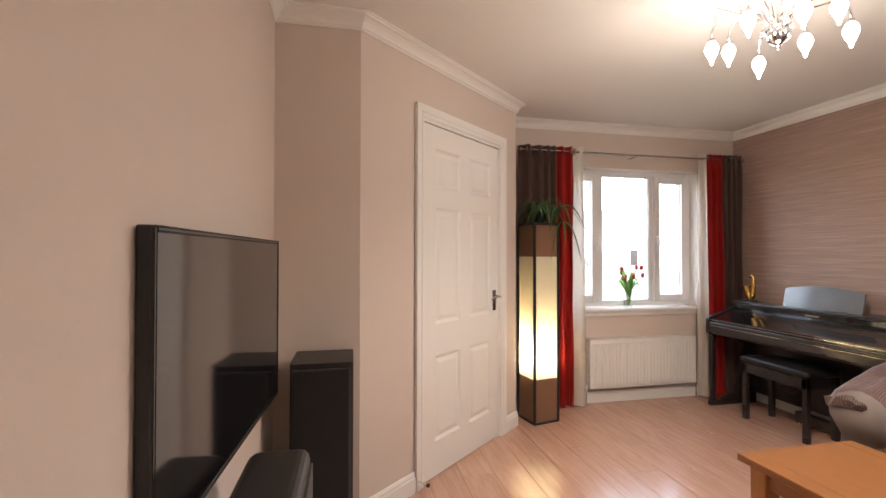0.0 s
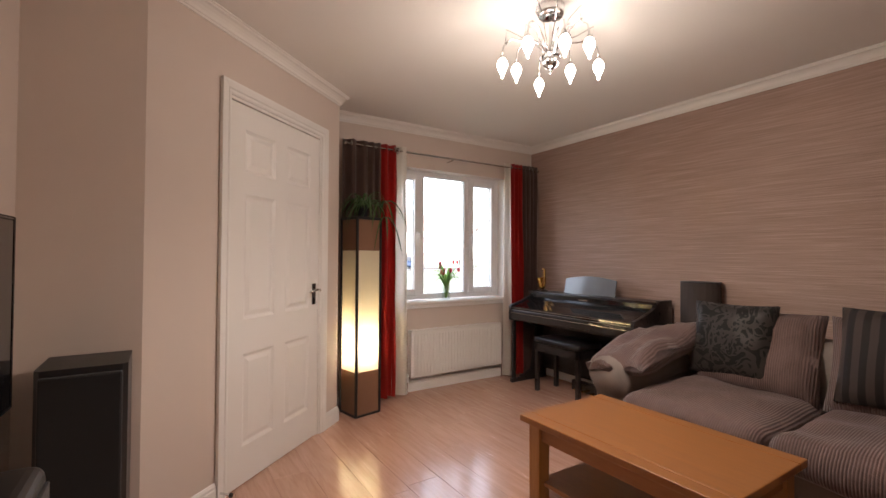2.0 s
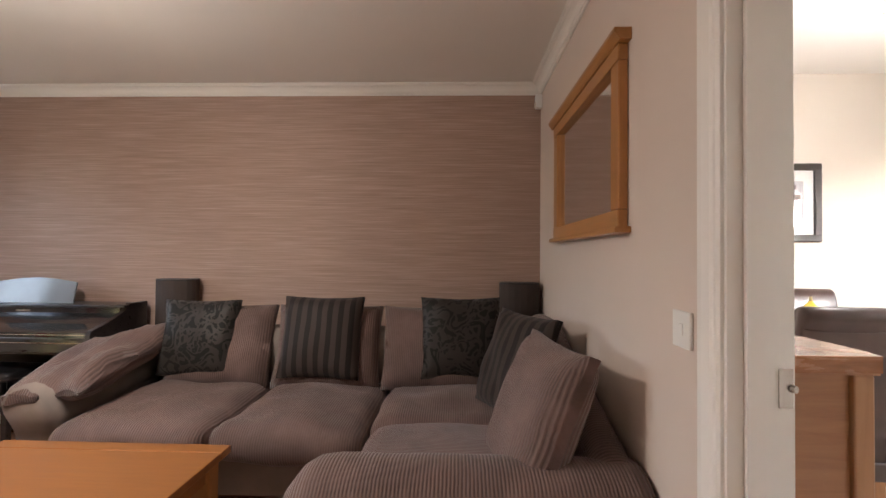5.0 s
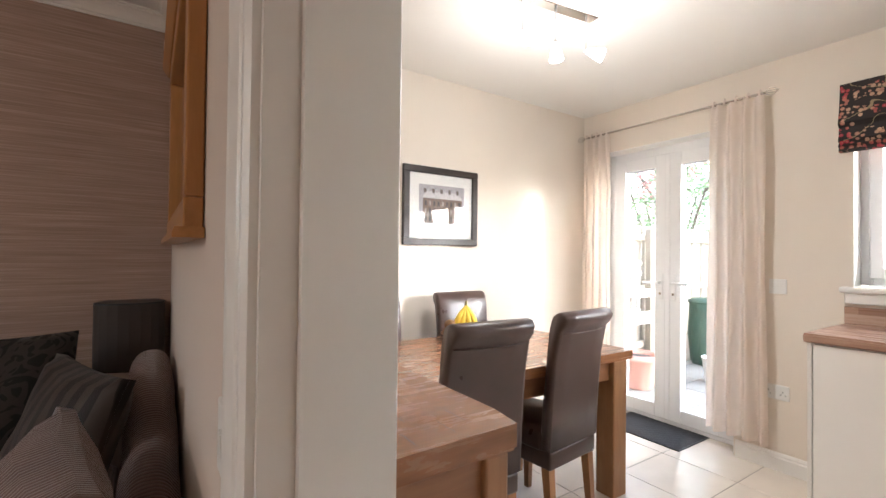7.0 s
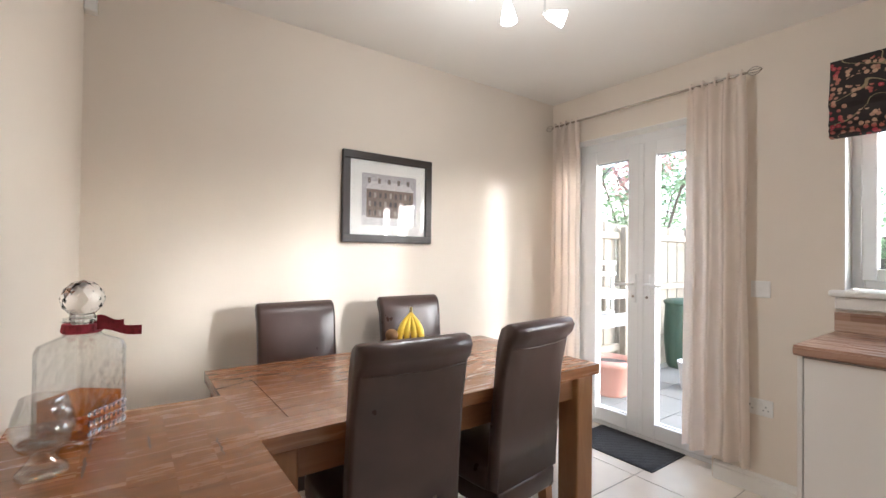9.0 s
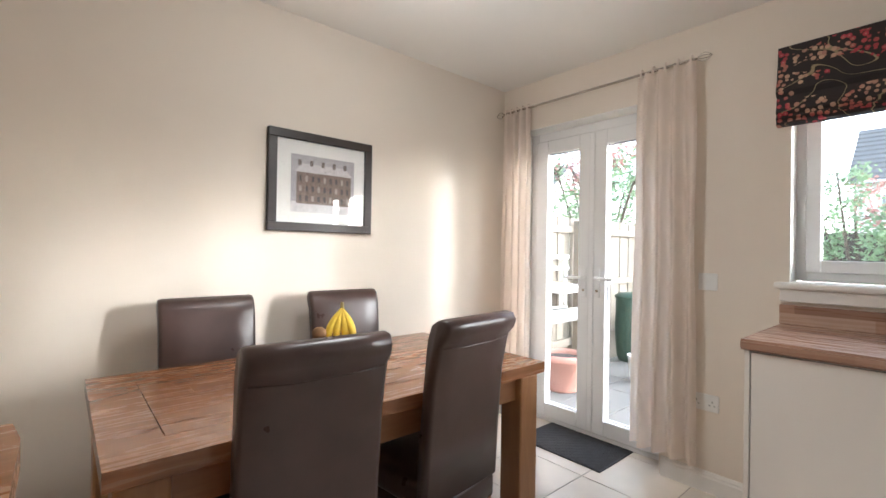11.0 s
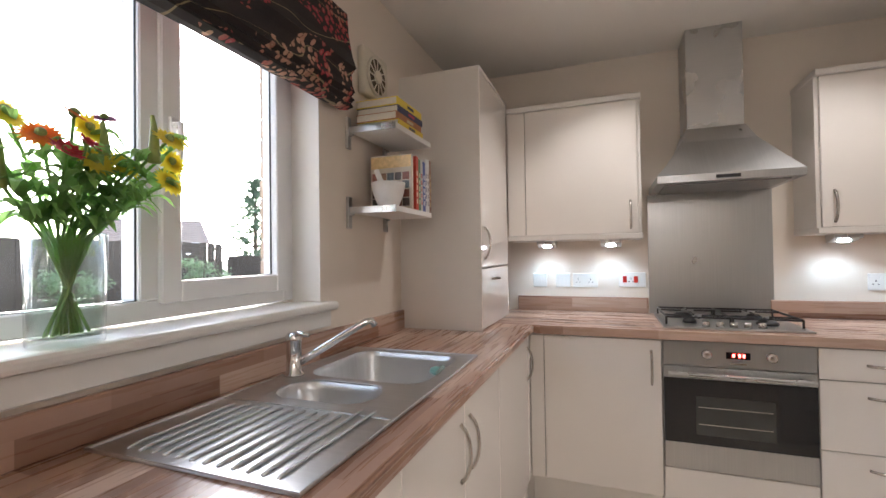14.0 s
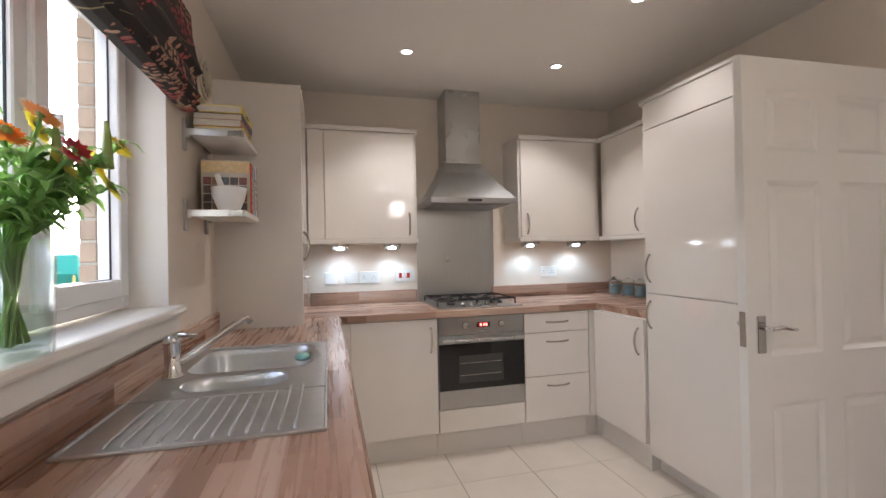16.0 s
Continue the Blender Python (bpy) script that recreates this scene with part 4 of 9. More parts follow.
def lit_tower():
    t = thing("floor_lamp", (0.765, 4.05, 0), "tall square paper floor lamp in black frame, lit, brown bands", "floor lamp")
    c, h, H = Vector((0.765, 4.05)), 0.105, 1.49
    ang = radians(12)
    m = Matrix.Translation((c.x, c.y, 0)) @ Matrix.Rotation(ang, 4, "Z")
    def put(bm):
        bm.transform(m)
        return bm
    for sx in (-1, 1):
        for sy in (-1, 1):
            part("post", put(B(sx * h - 0.009, sx * h + 0.009, sy * h - 0.009, sy * h + 0.009, 0, H, 0.002, 1)), BLACK, t, "black frame post")
    for z in (0.0, H - 0.016):
        bm = bmesh.new()
        for s in (-1, 1):
            box(bm, -h + 0.009, h - 0.009, s * h - 0.008, s * h + 0.008, z, z + 0.016)
            box(bm, s * h - 0.008, s * h + 0.008, -h + 0.009, h - 0.009, z, z + 0.016)
        part("rail", put(bm), BLACK, t, "black frame rail")
    part("top", put(B(-h, h, -h, h, H - 0.004, H + 0.006)), BLACK, t)
    for z0, z1, mat, lab in ((0.016, 0.33, BROWN_PAPER, "brown paper band"), (0.33, 1.24, PAPER_LIT, "glowing cream paper panel"), (1.24, H - 0.016, BROWN_PAPER, "brown paper band")):
        for k in range(4):
            bm = B(-h + 0.008, h - 0.008, -h - 0.0008, -h + 0.0008, z0, z1)
            bm.transform(Matrix.Rotation(k * math.pi / 2, 4, "Z"))
            part("paper_panel", put(bm), mat, t, lab)
    part("bulb", ball(bmesh.new(), (c.x, c.y, 0.46), 0.03, 12), BULB, t)
    part("bulb_stem", tube(bmesh.new(), [(c.x, c.y, 0.0), (c.x, c.y, 0.44)], 0.012, 8), BLACK, t)


lit_tower()


def leafy(bm, base, n, reach, drop, width, seed, segs=5, up=0.5):
    """Arching strap leaves from one root."""
    rnd = random.Random(seed)
    for i in range(n):
        a = rnd.uniform(0, 2 * math.pi)
        L = reach * rnd.uniform(0.55, 1.1)
        u = up * rnd.uniform(0.6, 1.3)
        w = width * rnd.uniform(0.7, 1.2)
        dirv = Vector((math.cos(a), math.sin(a), 0))
        side = Vector((-dirv.y, dirv.x, 0))
        prev = None
        for k in range(segs + 1):
            s = k / segs
            p = Vector(base) + dirv * (L * s) + Vector((0, 0, u * L * math.sin(s * 2.2) - drop * s * s * L))
            ww = w * (1 - s) ** 0.6 * min(1, 0.4 + 3 * s) + 0.0006
            cur = (bm.verts.new(p - side * ww + Vector((0, 0, 0.3 * ww))), bm.verts.new(p), bm.verts.new(p + side * ww + Vector((0, 0, 0.3 * ww))))
            if prev:
                bm.faces.new((prev[0], prev[1], cur[1], cur[0]))
                bm.faces.new((prev[1], prev[2], cur[2], cur[1]))
            prev = cur
    return bm


p = thing("potted_plant", (0.77, 4.04, 1.496), "trailing green houseplant in a small pot on the lamp", "plant")
part("pot", lathe(bmesh.new(), [(0.035, 0), (0.05, 0.085), (0.054, 0.085), (0.054, 0.095), (0.045, 0.095), (0.043, 0.08)], 20, (0.77, 4.04, 1.496)), plain("dark_glazed_pot", (0.05, 0.05, 0.055), 0.2, relief=0), p, smooth=True)
part("soil", lathe(bmesh.new(), [(0.044, 0.078), (0.03, 0.082), (0.004, 0.084)], 14, (0.77, 4.04, 1.496)), UNDER, p)
bm = leafy(bmesh.new(), (0.77, 4.04, 1.58), 28, 0.19, 0.5, 0.010, 3, 6, 0.6)
leafy(bm, (0.80, 4.00, 1.57), 16, 0.27, 1.0, 0.011, 9, 6, 0.5)
leafy(bm, (0.90, 3.98, 1.60), 14, 0.22, 1.2, 0.012, 11, 6, 0.35)
leafy(bm, (0.93, 3.96, 1.50), 9, 0.13, 2.2, 0.012, 15, 6, 0.2)
leafy(bm, (0.72, 4.0, 1.60), 12, 0.20, 0.9, 0.012, 16, 6, 0.4)
part("foliage", bm, LEAF_D, p, kind="stuff")

# front window curtains
rod = thing("curtain_pole", (1.72, 4.18, 2.08), "thin steel curtain pole over the front window", "curtain pole")
part("pole", tube(bmesh.new(), [(0.68, 4.18, 2.095), (2.77, 4.18, 2.095)], 0.009, 10), NICKEL, rod)
for fx in (0.68, 2.77):
    part("finial", ball(bmesh.new(), (fx, 4.18, 2.095), 0.017, 12), NICKEL, rod)
for bx in (0.72, 1.72, 2.74):
    part("bracket", tube(bmesh.new(), [(bx, 4.18, 2.09), (bx, 4.24, 2.085), (bx, 4.30, 2.085)], 0.006, 8), NICKEL, rod)


def eyelets(t, xs, y, z):
    for x in xs:
        bm = bmesh.new()
        pts = [(x, y + 0.024 * math.cos(a), z + 0.024 * math.sin(a)) for a in [i * math.pi / 6 for i in range(13)]]
        tube(bm, pts, 0.006, 6, cap=False)
        part("eyelet", bm, NICKEL, t, "steel eyelet ring")


for nm, segs in (("left", ((0.655, 0.87, BROWN, 2), (0.865, 0.985, BROWN, 2), (0.98, 1.125, RED, 2), (1.115, 1.23, CREAM, 1))), ("right", ((2.325, 2.405, CREAM, 1), (2.40, 2.555, RED, 3), (2.55, 2.655, BROWN, 2), (2.65, 2.765, BROWN, 2)))):
    c = thing("curtain", ((segs[0][0] + segs[-1][1]) / 2, 4.18, 0.02), "floor-length eyelet curtain in brown, red and cream bands", "curtain", "front window curtains")
    for i, (x0, x1, mt, f) in enumerate(segs):
        nmz = {BROWN: "brown_band", RED: "red_band", CREAM: "cream_band"}[mt]
        part(nmz, curtain(bmesh.new(), x0, x1, 4.185, 0.025, 2.135, f, 0.03, i * 3 + len(nm), 0.02 if mt is not CREAM else 0.035, thick=0.004 if mt is not CREAM else 0), mt, c, smooth=True)
    eyelets(c, [segs[0][0] + 0.07, segs[-1][1] - 0.09] + [segs[2][1] - 0.02], 4.18, 2.095)

# radiator
r = thing("radiator", (1.81, 4.25, 0.13), "white ribbed panel radiator under the front window", "radiator")
x0, x1, z0, z1 = 1.31, 2.32, 0.135, 0.535
part("panel", B(x0, x1, 4.225, 4.245, z0, z1, 0.004, 1), GLOSSW, r)
n = 30
for i in range(n):
    xx = x0 + 0.02 + (x1 - x0 - 0.04) * (i + 0.5) / n
    part("rib", B(xx - 0.010, xx + 0.010, 4.216, 4.226, z0 + 0.025, z1 - 0.025, 0.004, 1), GLOSSW, r)
part("top_grille", B(x0, x1, 4.222, 4.29, z1, z1 + 0.012, 0.003, 1), GLOSSW, r)
for xx in (x0, x1):
    part("side_panel", B(xx - 0.004, xx + 0.004, 4.222, 4.29, z0, z1, 0.002, 1), GLOSSW, r)
part("valve", tube(bmesh.new(), [(x0 - 0.03, 4.25, 0.10), (x0 - 0.03, 4.25, 0.17)], 0.016, 10), PLASTIC, r, "white thermostatic valve")
part("pipe", tube(bmesh.new(), [(x0 - 0.03, 4.25, 0.0), (x0 - 0.03, 4.25, 0.12), (x0 + 0.02, 4.25, 0.15)], 0.008, 8), CHROME, r)
part("pipe", tube(bmesh.new(), [(x1 + 0.03, 4.25, 0.0), (x1 + 0.03, 4.25, 0.12), (x1 - 0.02, 4.25, 0.15)], 0.008, 8), CHROME, r)


# tulips
def tulips(at):
    t = thing("vase_of_tulips", at, "glass vase of red tulips with green leaves on the window board", "flowers")
    x, y, z = at
    part("vase", lathe(bmesh.new(), [(0.033, 0), (0.04, 0.02), (0.036, 0.07), (0.043, 0.13), (0.040, 0.13), (0.033, 0.07), (0.036, 0.025), (0.03, 0.012)], 20, at), CLEAR, t, "clear glass vase", True)
    rnd = random.Random(5)
    bm, bh = bmesh.new(), None
    heads = []
    for i in range(11):
        a, l = rnd.uniform(0, 6.28), rnd.uniform(0.03, 0.14)
        top = (x + l * math.cos(a) * 1.1, y + l * math.sin(a) * 0.5, z + rnd.uniform(0.25, 0.36))
        tube(bm, [(x + 0.008 * math.cos(a), y + 0.008 * math.sin(a), z + 0.02), (x + 0.3 * l * math.cos(a), y, z + 0.17), top], 0.0035, 6)
        heads.append(top)
    part("stem_bunch", bm, LEAF, t, kind="stuff")
    part("leaves", leafy(bmesh.new(), (x, y, z + 0.1), 20, 0.17, 0.25, 0.014, 8, 5, 1.3), LEAF, t)
    cols = (cloth("red_petal", (0.48, 0.035, 0.05), 0.5, 0.35, 200), cloth("pale_petal", (0.6, 0.28, 0.14), 0.5, 0.35, 200))
    for i, h in enumerate(heads):
        part("tulip", ball(bmesh.new(), h, 0.019, 8, (0.8, 0.8, 1.25)), cols[i % 4 == 3], t, "closed tulip head", True)


tulips((1.72, 4.31, WZ0 + 0.004))


# piano
def piano():
    t = thing("digital_piano", (2.77, 3.42, 0), "black digital piano with closed key cover against the wall", "piano")
    y0, y1 = 2.72, 4.10
    prof = [(2.74, 0.52), (2.74, 0.90), (2.56, 0.90), (2.50, 0.85), (2.36, 0.80), (2.215, 0.765), (2.20, 0.74), (2.20, 0.62), (2.26, 0.60), (2.45, 0.58), (2.60, 0.52)]
    for a in (y0, y1 - 0.03):
        part("end_cheek", extrude_y(bmesh.new(), prof, a, a + 0.03), EBONY, t)
        part("leg", extrude_y(bmesh.new(), [(2.36, 0.0), (2.74, 0.0), (2.74, 0.52), (2.60, 0.52), (2.52, 0.10), (2.36, 0.05)], a, a + 0.03), EBONY, t)
        part("front_post", B(2.24, 2.28, a, a + 0.03, 0.04, 0.60, 0.003, 1), EBONY, t)
        part("foot", B(2.22, 2.74, a - 0.005, a + 0.035, 0.0, 0.04, 0.006, 1), EBONY, t)
    part("key_bed", B(2.22, 2.70, y0 + 0.03, y1 - 0.03, 0.62, 0.715, 0.006, 1), EBONY, t)
    part("key_slip", B(2.205, 2.222, y0 + 0.03, y1 - 0.03, 0.635, 0.72, 0.004, 1), EBONY, t)
    part("trim_line", B(2.2035, 2.2052, y0 + 0.03, y1 - 0.03, 0.690, 0.694), NICKEL, t, "thin bright trim line")
    bm = extrude_y(bmesh.new(), [(2.215, 0.722), (2.215, 0.752), (2.36, 0.788), (2.50, 0.838), (2.50, 0.815), (2.36, 0.765), (2.24, 0.722)], y0 + 0.032, y1 - 0.032)
    part("key_cover", bm, BLACKG, t, "closed sliding key cover")
    part("cover_edge", B(2.2115, 2.2148, y0 + 0.035, y1 - 0.035, 0.738, 0.742), NICKEL, t)
    part("top_shelf", B(2.50, 2.745, y0, y1, 0.872, 0.892, 0.006, 2), EBONY, t)
    part("control_panel", B(2.50, 2.56, y0 + 0.03, y1 - 0.03, 0.83, 0.872), BLACKG, t)
    part("back_panel", B(2.70, 2.72, y0 + 0.03, y1 - 0.03, 0.10, 0.62), EBONY, t)
    part("maker_mark", B(2.4985, 2.4998, 3.36, 3.46, 0.846, 0.856), NICKEL, t, "small pale maker's mark")
    bm = bmesh.new()
    box(bm, 2.60, 2.66, 3.22, 3.62, 0.0, 0.09, 0.004, 1)
    part("pedal_box", bm, EBONY, t)
    for yy in (3.33, 3.42, 3.51):
        part("pedal", B(2.50, 2.61, yy - 0.014, yy + 0.014, 0.03, 0.042, 0.004, 1), GOLD, t, "brass pedal")
    bm = bmesh.new()
    ya, yb = 3.14, 3.70
    pts = [(ya, 0)]
    for i in range(13):
        s = i / 12
        pts.append((ya + (yb - ya) * s, 0.145 + 0.03 * math.sin(math.pi * s)))
    pts.append((yb, 0))
    extrude_x(bm, pts, 0, 0.010)
    bm.transform(Matrix.Translation((2.585, 0, 0.893)) @ Matrix.Rotation(radians(14), 4, "Y"))
    part("music_rest", bm, plain("grey_music_rest", (0.14, 0.15, 0.16), 0.16, relief=0, coat=0.3), t, "glossy grey music rest")
    return t


p = piano()
p.matrix_basis = p.matrix_basis @ Matrix.Diagonal((0.87, 0.965, 0.97, 1)) @ pose(0.0, -0.02, 0)


def saxophone():
    at = (2.62, 3.93, 0.866)
    t = thing("saxophone_ornament", at, "small brass saxophone ornament standing on the piano", "ornament")
    x, y, z = at
    part("base", lathe(bmesh.new(), [(0.035, 0), (0.035, 0.01), (0.012, 0.02)], 16, at), BLACK, t)
    bm = bmesh.new()
    tube(bm, [(x, y + 0.03, z + 0.20), (x, y + 0.015, z + 0.22), (x, y, z + 0.21), (x, y - 0.004, z + 0.12), (x, y, z + 0.05), (x, y + 0.02, z + 0.025)], 0.008, 10, 0.014)
    part("tube", bm, GOLD, t, smooth=True)
    bm = bmesh.new()
    tube(bm, [(x, y + 0.02, z + 0.025), (x, y + 0.045, z + 0.04), (x, y + 0.055, z + 0.09), (x, y + 0.06, z + 0.13)], 0.014, 12, 0.032, cap=False)
    part("bell", bm, GOLD, t, smooth=True)
    for k in range(6):
        part("key", lathe(bmesh.new(), [(0.009, 0), (0.009, 0.006)], 10, (x - 0.014, y + 0.004 * (k % 2), z + 0.06 + k * 0.024)), GOLD, t)


saxophone()


def piano_bench():
    t = thing("piano_bench", (2.50, 3.50, 0), "black piano bench with padded seat", "bench")
    x0, x1, y0, y1 = 2.30, 2.60, 3.24, 3.76
    part("seat", soft_block(bmesh.new(), x0, x1, y0, y1, 0.43, 0.485, 0.022, 0.008, 1, 8, 0.002), LEATHER_B, t, "black padded seat", True)
    part("apron", frame_rect_plan(x0 + 0.012, x1 - 0.012, y0 + 0.012, y1 - 0.012, 0.36, 0.43, 0.018), EBONY, t)
    for x in (x0 + 0.03, x1 - 0.03):
        for y in (y0 + 0.03, y1 - 0.03):
            part("leg", B(x - 0.018, x + 0.018, y - 0.018, y + 0.018, 0, 0.43, 0.003, 1), EBONY, t)


def frame_rect_plan(x0, x1, y0, y1, z0, z1, w):
    bm = bmesh.new()
    box(bm, x0, x1, y0, y0 + w, z0, z1)
    box(bm, x0, x1, y1 - w, y1, z0, z1)
    box(bm, x0, x0 + w, y0 + w, y1 - w, z0, z1)
    box(bm, x1 - w, x1, y0 + w, y1 - w, z0, z1)
    return bm


piano_bench()

for sy, lab in ((2.49, "dark brown rear loudspeaker on a stand behind the sofa"), (0.20, "dark brown rear loudspeaker in the corner behind the sofa")):
    t = thing("rear_speaker", (2.68, sy, 0), lab, "loudspeaker", "rear speakers")
    out = [(2.79, sy - 0.10), (2.79, sy + 0.10)] + [(2.69 - 0.085 * math.sin(a), sy + 0.13 * math.cos(a)) for a in [i * math.pi / 10 for i in range(11)]]
    part("cabinet", prism(bmesh.new(), out, 0.62, 1.02), plain("brown_speaker_cloth", (0.045, 0.032, 0.027), 0.8, var=0.1), t)
    part("cap", prism(bmesh.new(), [(x, y) for x, y in out], 1.02, 1.028), BLACK, t)
    part("stand_pole", tube(bmesh.new(), [(2.70, sy, 0.02), (2.70, sy, 0.62)], 0.02, 10), BLACK, t)
    part("stand_base", B(2.59, 2.79, sy - 0.12, sy + 0.12, 0, 0.02, 0.004, 1), BLACK, t)


# corner sofa
def sofa():
    t = thing("corner_sofa", (2.1, 1.3, 0), "large L-shaped corner sofa in mink corduroy and suede", "sofa")
    # long part along the papered wall
    part("base", soft_block(bmesh.new(), 1.86, 2.66, 0.10, 2.44, 0.04, 0.30, 0.03, 0, 1, 10, 0.004), SUEDE, t, "suede covered base", True)
    part("base", soft_block(bmesh.new(), 1.20, 1.90, 0.06, 0.92, 0.04, 0.30, 0.03, 0, 2, 10, 0.004), SUEDE, t, "suede covered base", True)
    part("back_frame", soft_block(bmesh.new(), 2.46, 2.66, 0.06, 2.60, 0.06, 0.74, 0.06, 0.01, 3, 10, 0.008), SUEDE, t, "suede covered back", True)
    bm = soft_block(bmesh.new(), 1.0, 2.50, 0.055, 0.19, 0.06, 0.54, 0.06, 0.015, 4, 14, 0.014)
    for v in bm.verts:
        if v.co.z > 0.35:
            v.co.z += (min(v.co.x, 2.1) - 1.0) * 0.29
    part("back_frame", bm, CORD_X, t, "corduroy covered back, rising to the corner", True)
    for i, (ya, yb) in enumerate(((1.705, 2.43), (1.015, 1.70))):
        part("seat_cushion", soft_block(bmesh.new(), 1.66, 2.50, ya, yb, 0.27, 0.435, 0.085, 0.035, 5 + i, 16, 0.022), CORD, t, "plump corduroy seat cushion", True)
    part("seat_cushion", soft_block(bmesh.new(), 1.78, 2.50, 0.20, 1.01, 0.27, 0.44, 0.085, 0.03, 8, 16, 0.02), CORD, t, "plump corduroy corner cushion", True)
    part("seat_cushion", soft_block(bmesh.new(), 1.27, 1.80, 0.20, 0.985, 0.27, 0.455, 0.085, 0.03, 9, 16, 0.02), CORD_X, t, "plump corduroy seat cushion", True)
    lean = Matrix.Rotation(radians(-72), 4, "Y")
    for i, (ya, yb, ztop) in enumerate(((1.72, 2.36, 0.885), (1.06, 1.70, 0.885), (0.42, 1.05, 0.88))):
        bm = bmesh.new()
        pillow(bm, (2.44, (ya + yb) / 2, 0.645), (0.50, yb - ya, 0.20), lean, 4, 0.016, 11 + i)
        part("back_cushion", bm, CORD, t, "soft corduroy back cushion", True)
    # north arm, with the loose cover over its top
    bm = bmesh.new()
    n = 16
    rows = []
    for i in range(n + 1):
        s = i / n
        x = 1.78 + s * 0.86
        row = []
        for k in range(17):
            a = -0.35 * math.pi + k / 16 * 1.7 * math.pi
            rad = 0.135 + 0.012 * noise.noise(Vector((s * 4, k * 0.5, 1)))
            zc = 0.455 + 0.07 * s * s
            row.append(bm.verts.new((x + 0.02 * math.sin(k), 2.575 - rad * math.cos(a) * 1.0, zc + rad * math.sin(a))))
        rows.append(row)
    for a, b in zip(rows, rows[1:]):
        for k in range(16):
            bm.faces.new((a[k], a[k + 1], b[k + 1], b[k]))
    bm.faces.new(rows[0])
    bm.faces.new(rows[-1][::-1])
    part("arm_roll", bm, SUEDE, t, "rolled suede arm", True)
    part("arm_front", soft_block(bmesh.new(), 1.80, 2.64, 2.45, 2.69, 0.04, 0.47, 0.04, 0, 21, 8, 0.004), SUEDE, t, "suede covered arm", True)
    bm = bmesh.new()
    pillow(bm, (2.14, 2.52, 0.615), (0.78, 0.40, 0.16), Matrix.Rotation(radians(-13), 4, "Y") @ Matrix.Rotation(radians(-8), 4, "X"), 5, 0.05, 23, 16)
    part("arm_cushion", bm, CORD, t, "loose corduroy arm cushion", True)
    # arm that ends the short part
    bm = bmesh.new()
    rows = []
    n = 22
    for i in range(n + 1):
        s = i / n
        y = 0.06 + s * 1.06
        k_end = min(1.0, (1 - s) / 0.10) ** 0.5 if s > 0.90 else 1.0
        row = []
        for k in range(19):
            a = -0.30 * math.pi + k / 18 * 1.6 * math.pi
            rad = (0.155 + 0.008 * noise.noise(Vector((s * 5, k * 0.4, 7)))) * (0.35 + 0.65 * k_end)
            row.append(bm.verts.new((1.13 + rad * math.cos(a) * 1.15, y, 0.425 + rad * math.sin(a))))
        rows.append(row)
    for a, b in zip(rows, rows[1:]):
        for k in range(18):
            bm.faces.new((a[k], a[k + 1], b[k + 1], b[k]))
    bm.faces.new(rows[0])
    bm.faces.new(rows[-1][::-1])
    part("arm_roll", bm, CORD, t, "thick rolled corduroy arm", True)
    part("arm_front", soft_block(bmesh.new(), 1.02, 1.26, 0.05, 1.06, 0.04, 0.44, 0.04, 0, 31, 8, 0.004), SUEDE, t, "suede covered arm", True)
    for x, y in ((1.90, 2.38), (2.6, 2.38), (1.10, 0.98), (1.10, 0.12), (2.6, 0.14), (1.92, 1.2)):
        part("foot", B(x - 0.03, x + 0.03, y - 0.03, y + 0.03, 0, 0.05, 0.004, 1), BLACK, t)


sofa()


def scatter(name, at, size, turn, lean, mat, label, seed, thick=0.15):
    """A square scatter cushion that leans back; its face looks along -y before the turn."""
    t = thing(name, (at[0], at[1], at[2] - size / 2), label, "cushion", "scatter cushions")
    bm = pillow(bmesh.new(), (0, 0, 0), (size, size, thick), None, 2.6, 0.012, seed, 14)
    o = part("cover", bm, mat, t, local=True, smooth=True)
    o.matrix_basis = Matrix.Translation((0, 0, size / 2)) @ Matrix.Rotation(radians(turn), 4, "Z") @ Matrix.Rotation(radians(90 - lean), 4, "X")


scatter("scatter_cushion", (2.38, 2.14, 0.70), 0.45, -88, 14, DAMASK, "square black cushion with woven scroll pattern", 1)
scatter("scatter_cushion", (2.36, 1.40, 0.715), 0.48, -92, 15, STRIPE, "square cushion with black and brown stripes", 2)
scatter("scatter_cushion", (2.38, 0.58, 0.72), 0.47, -86, 13, DAMASK, "square black cushion with woven scroll pattern", 3)
scatter("scatter_cushion", (1.86, 0.335, 0.70), 0.48, 203, 20, STRIPE, "square cushion with black and brown stripes", 4)
scatter("back_cushion", (1.335, 0.33, 0.665), 0.50, 190, 22, CORD_X, "big mink corduroy cushion leaning on the sofa back", 6, 0.20)


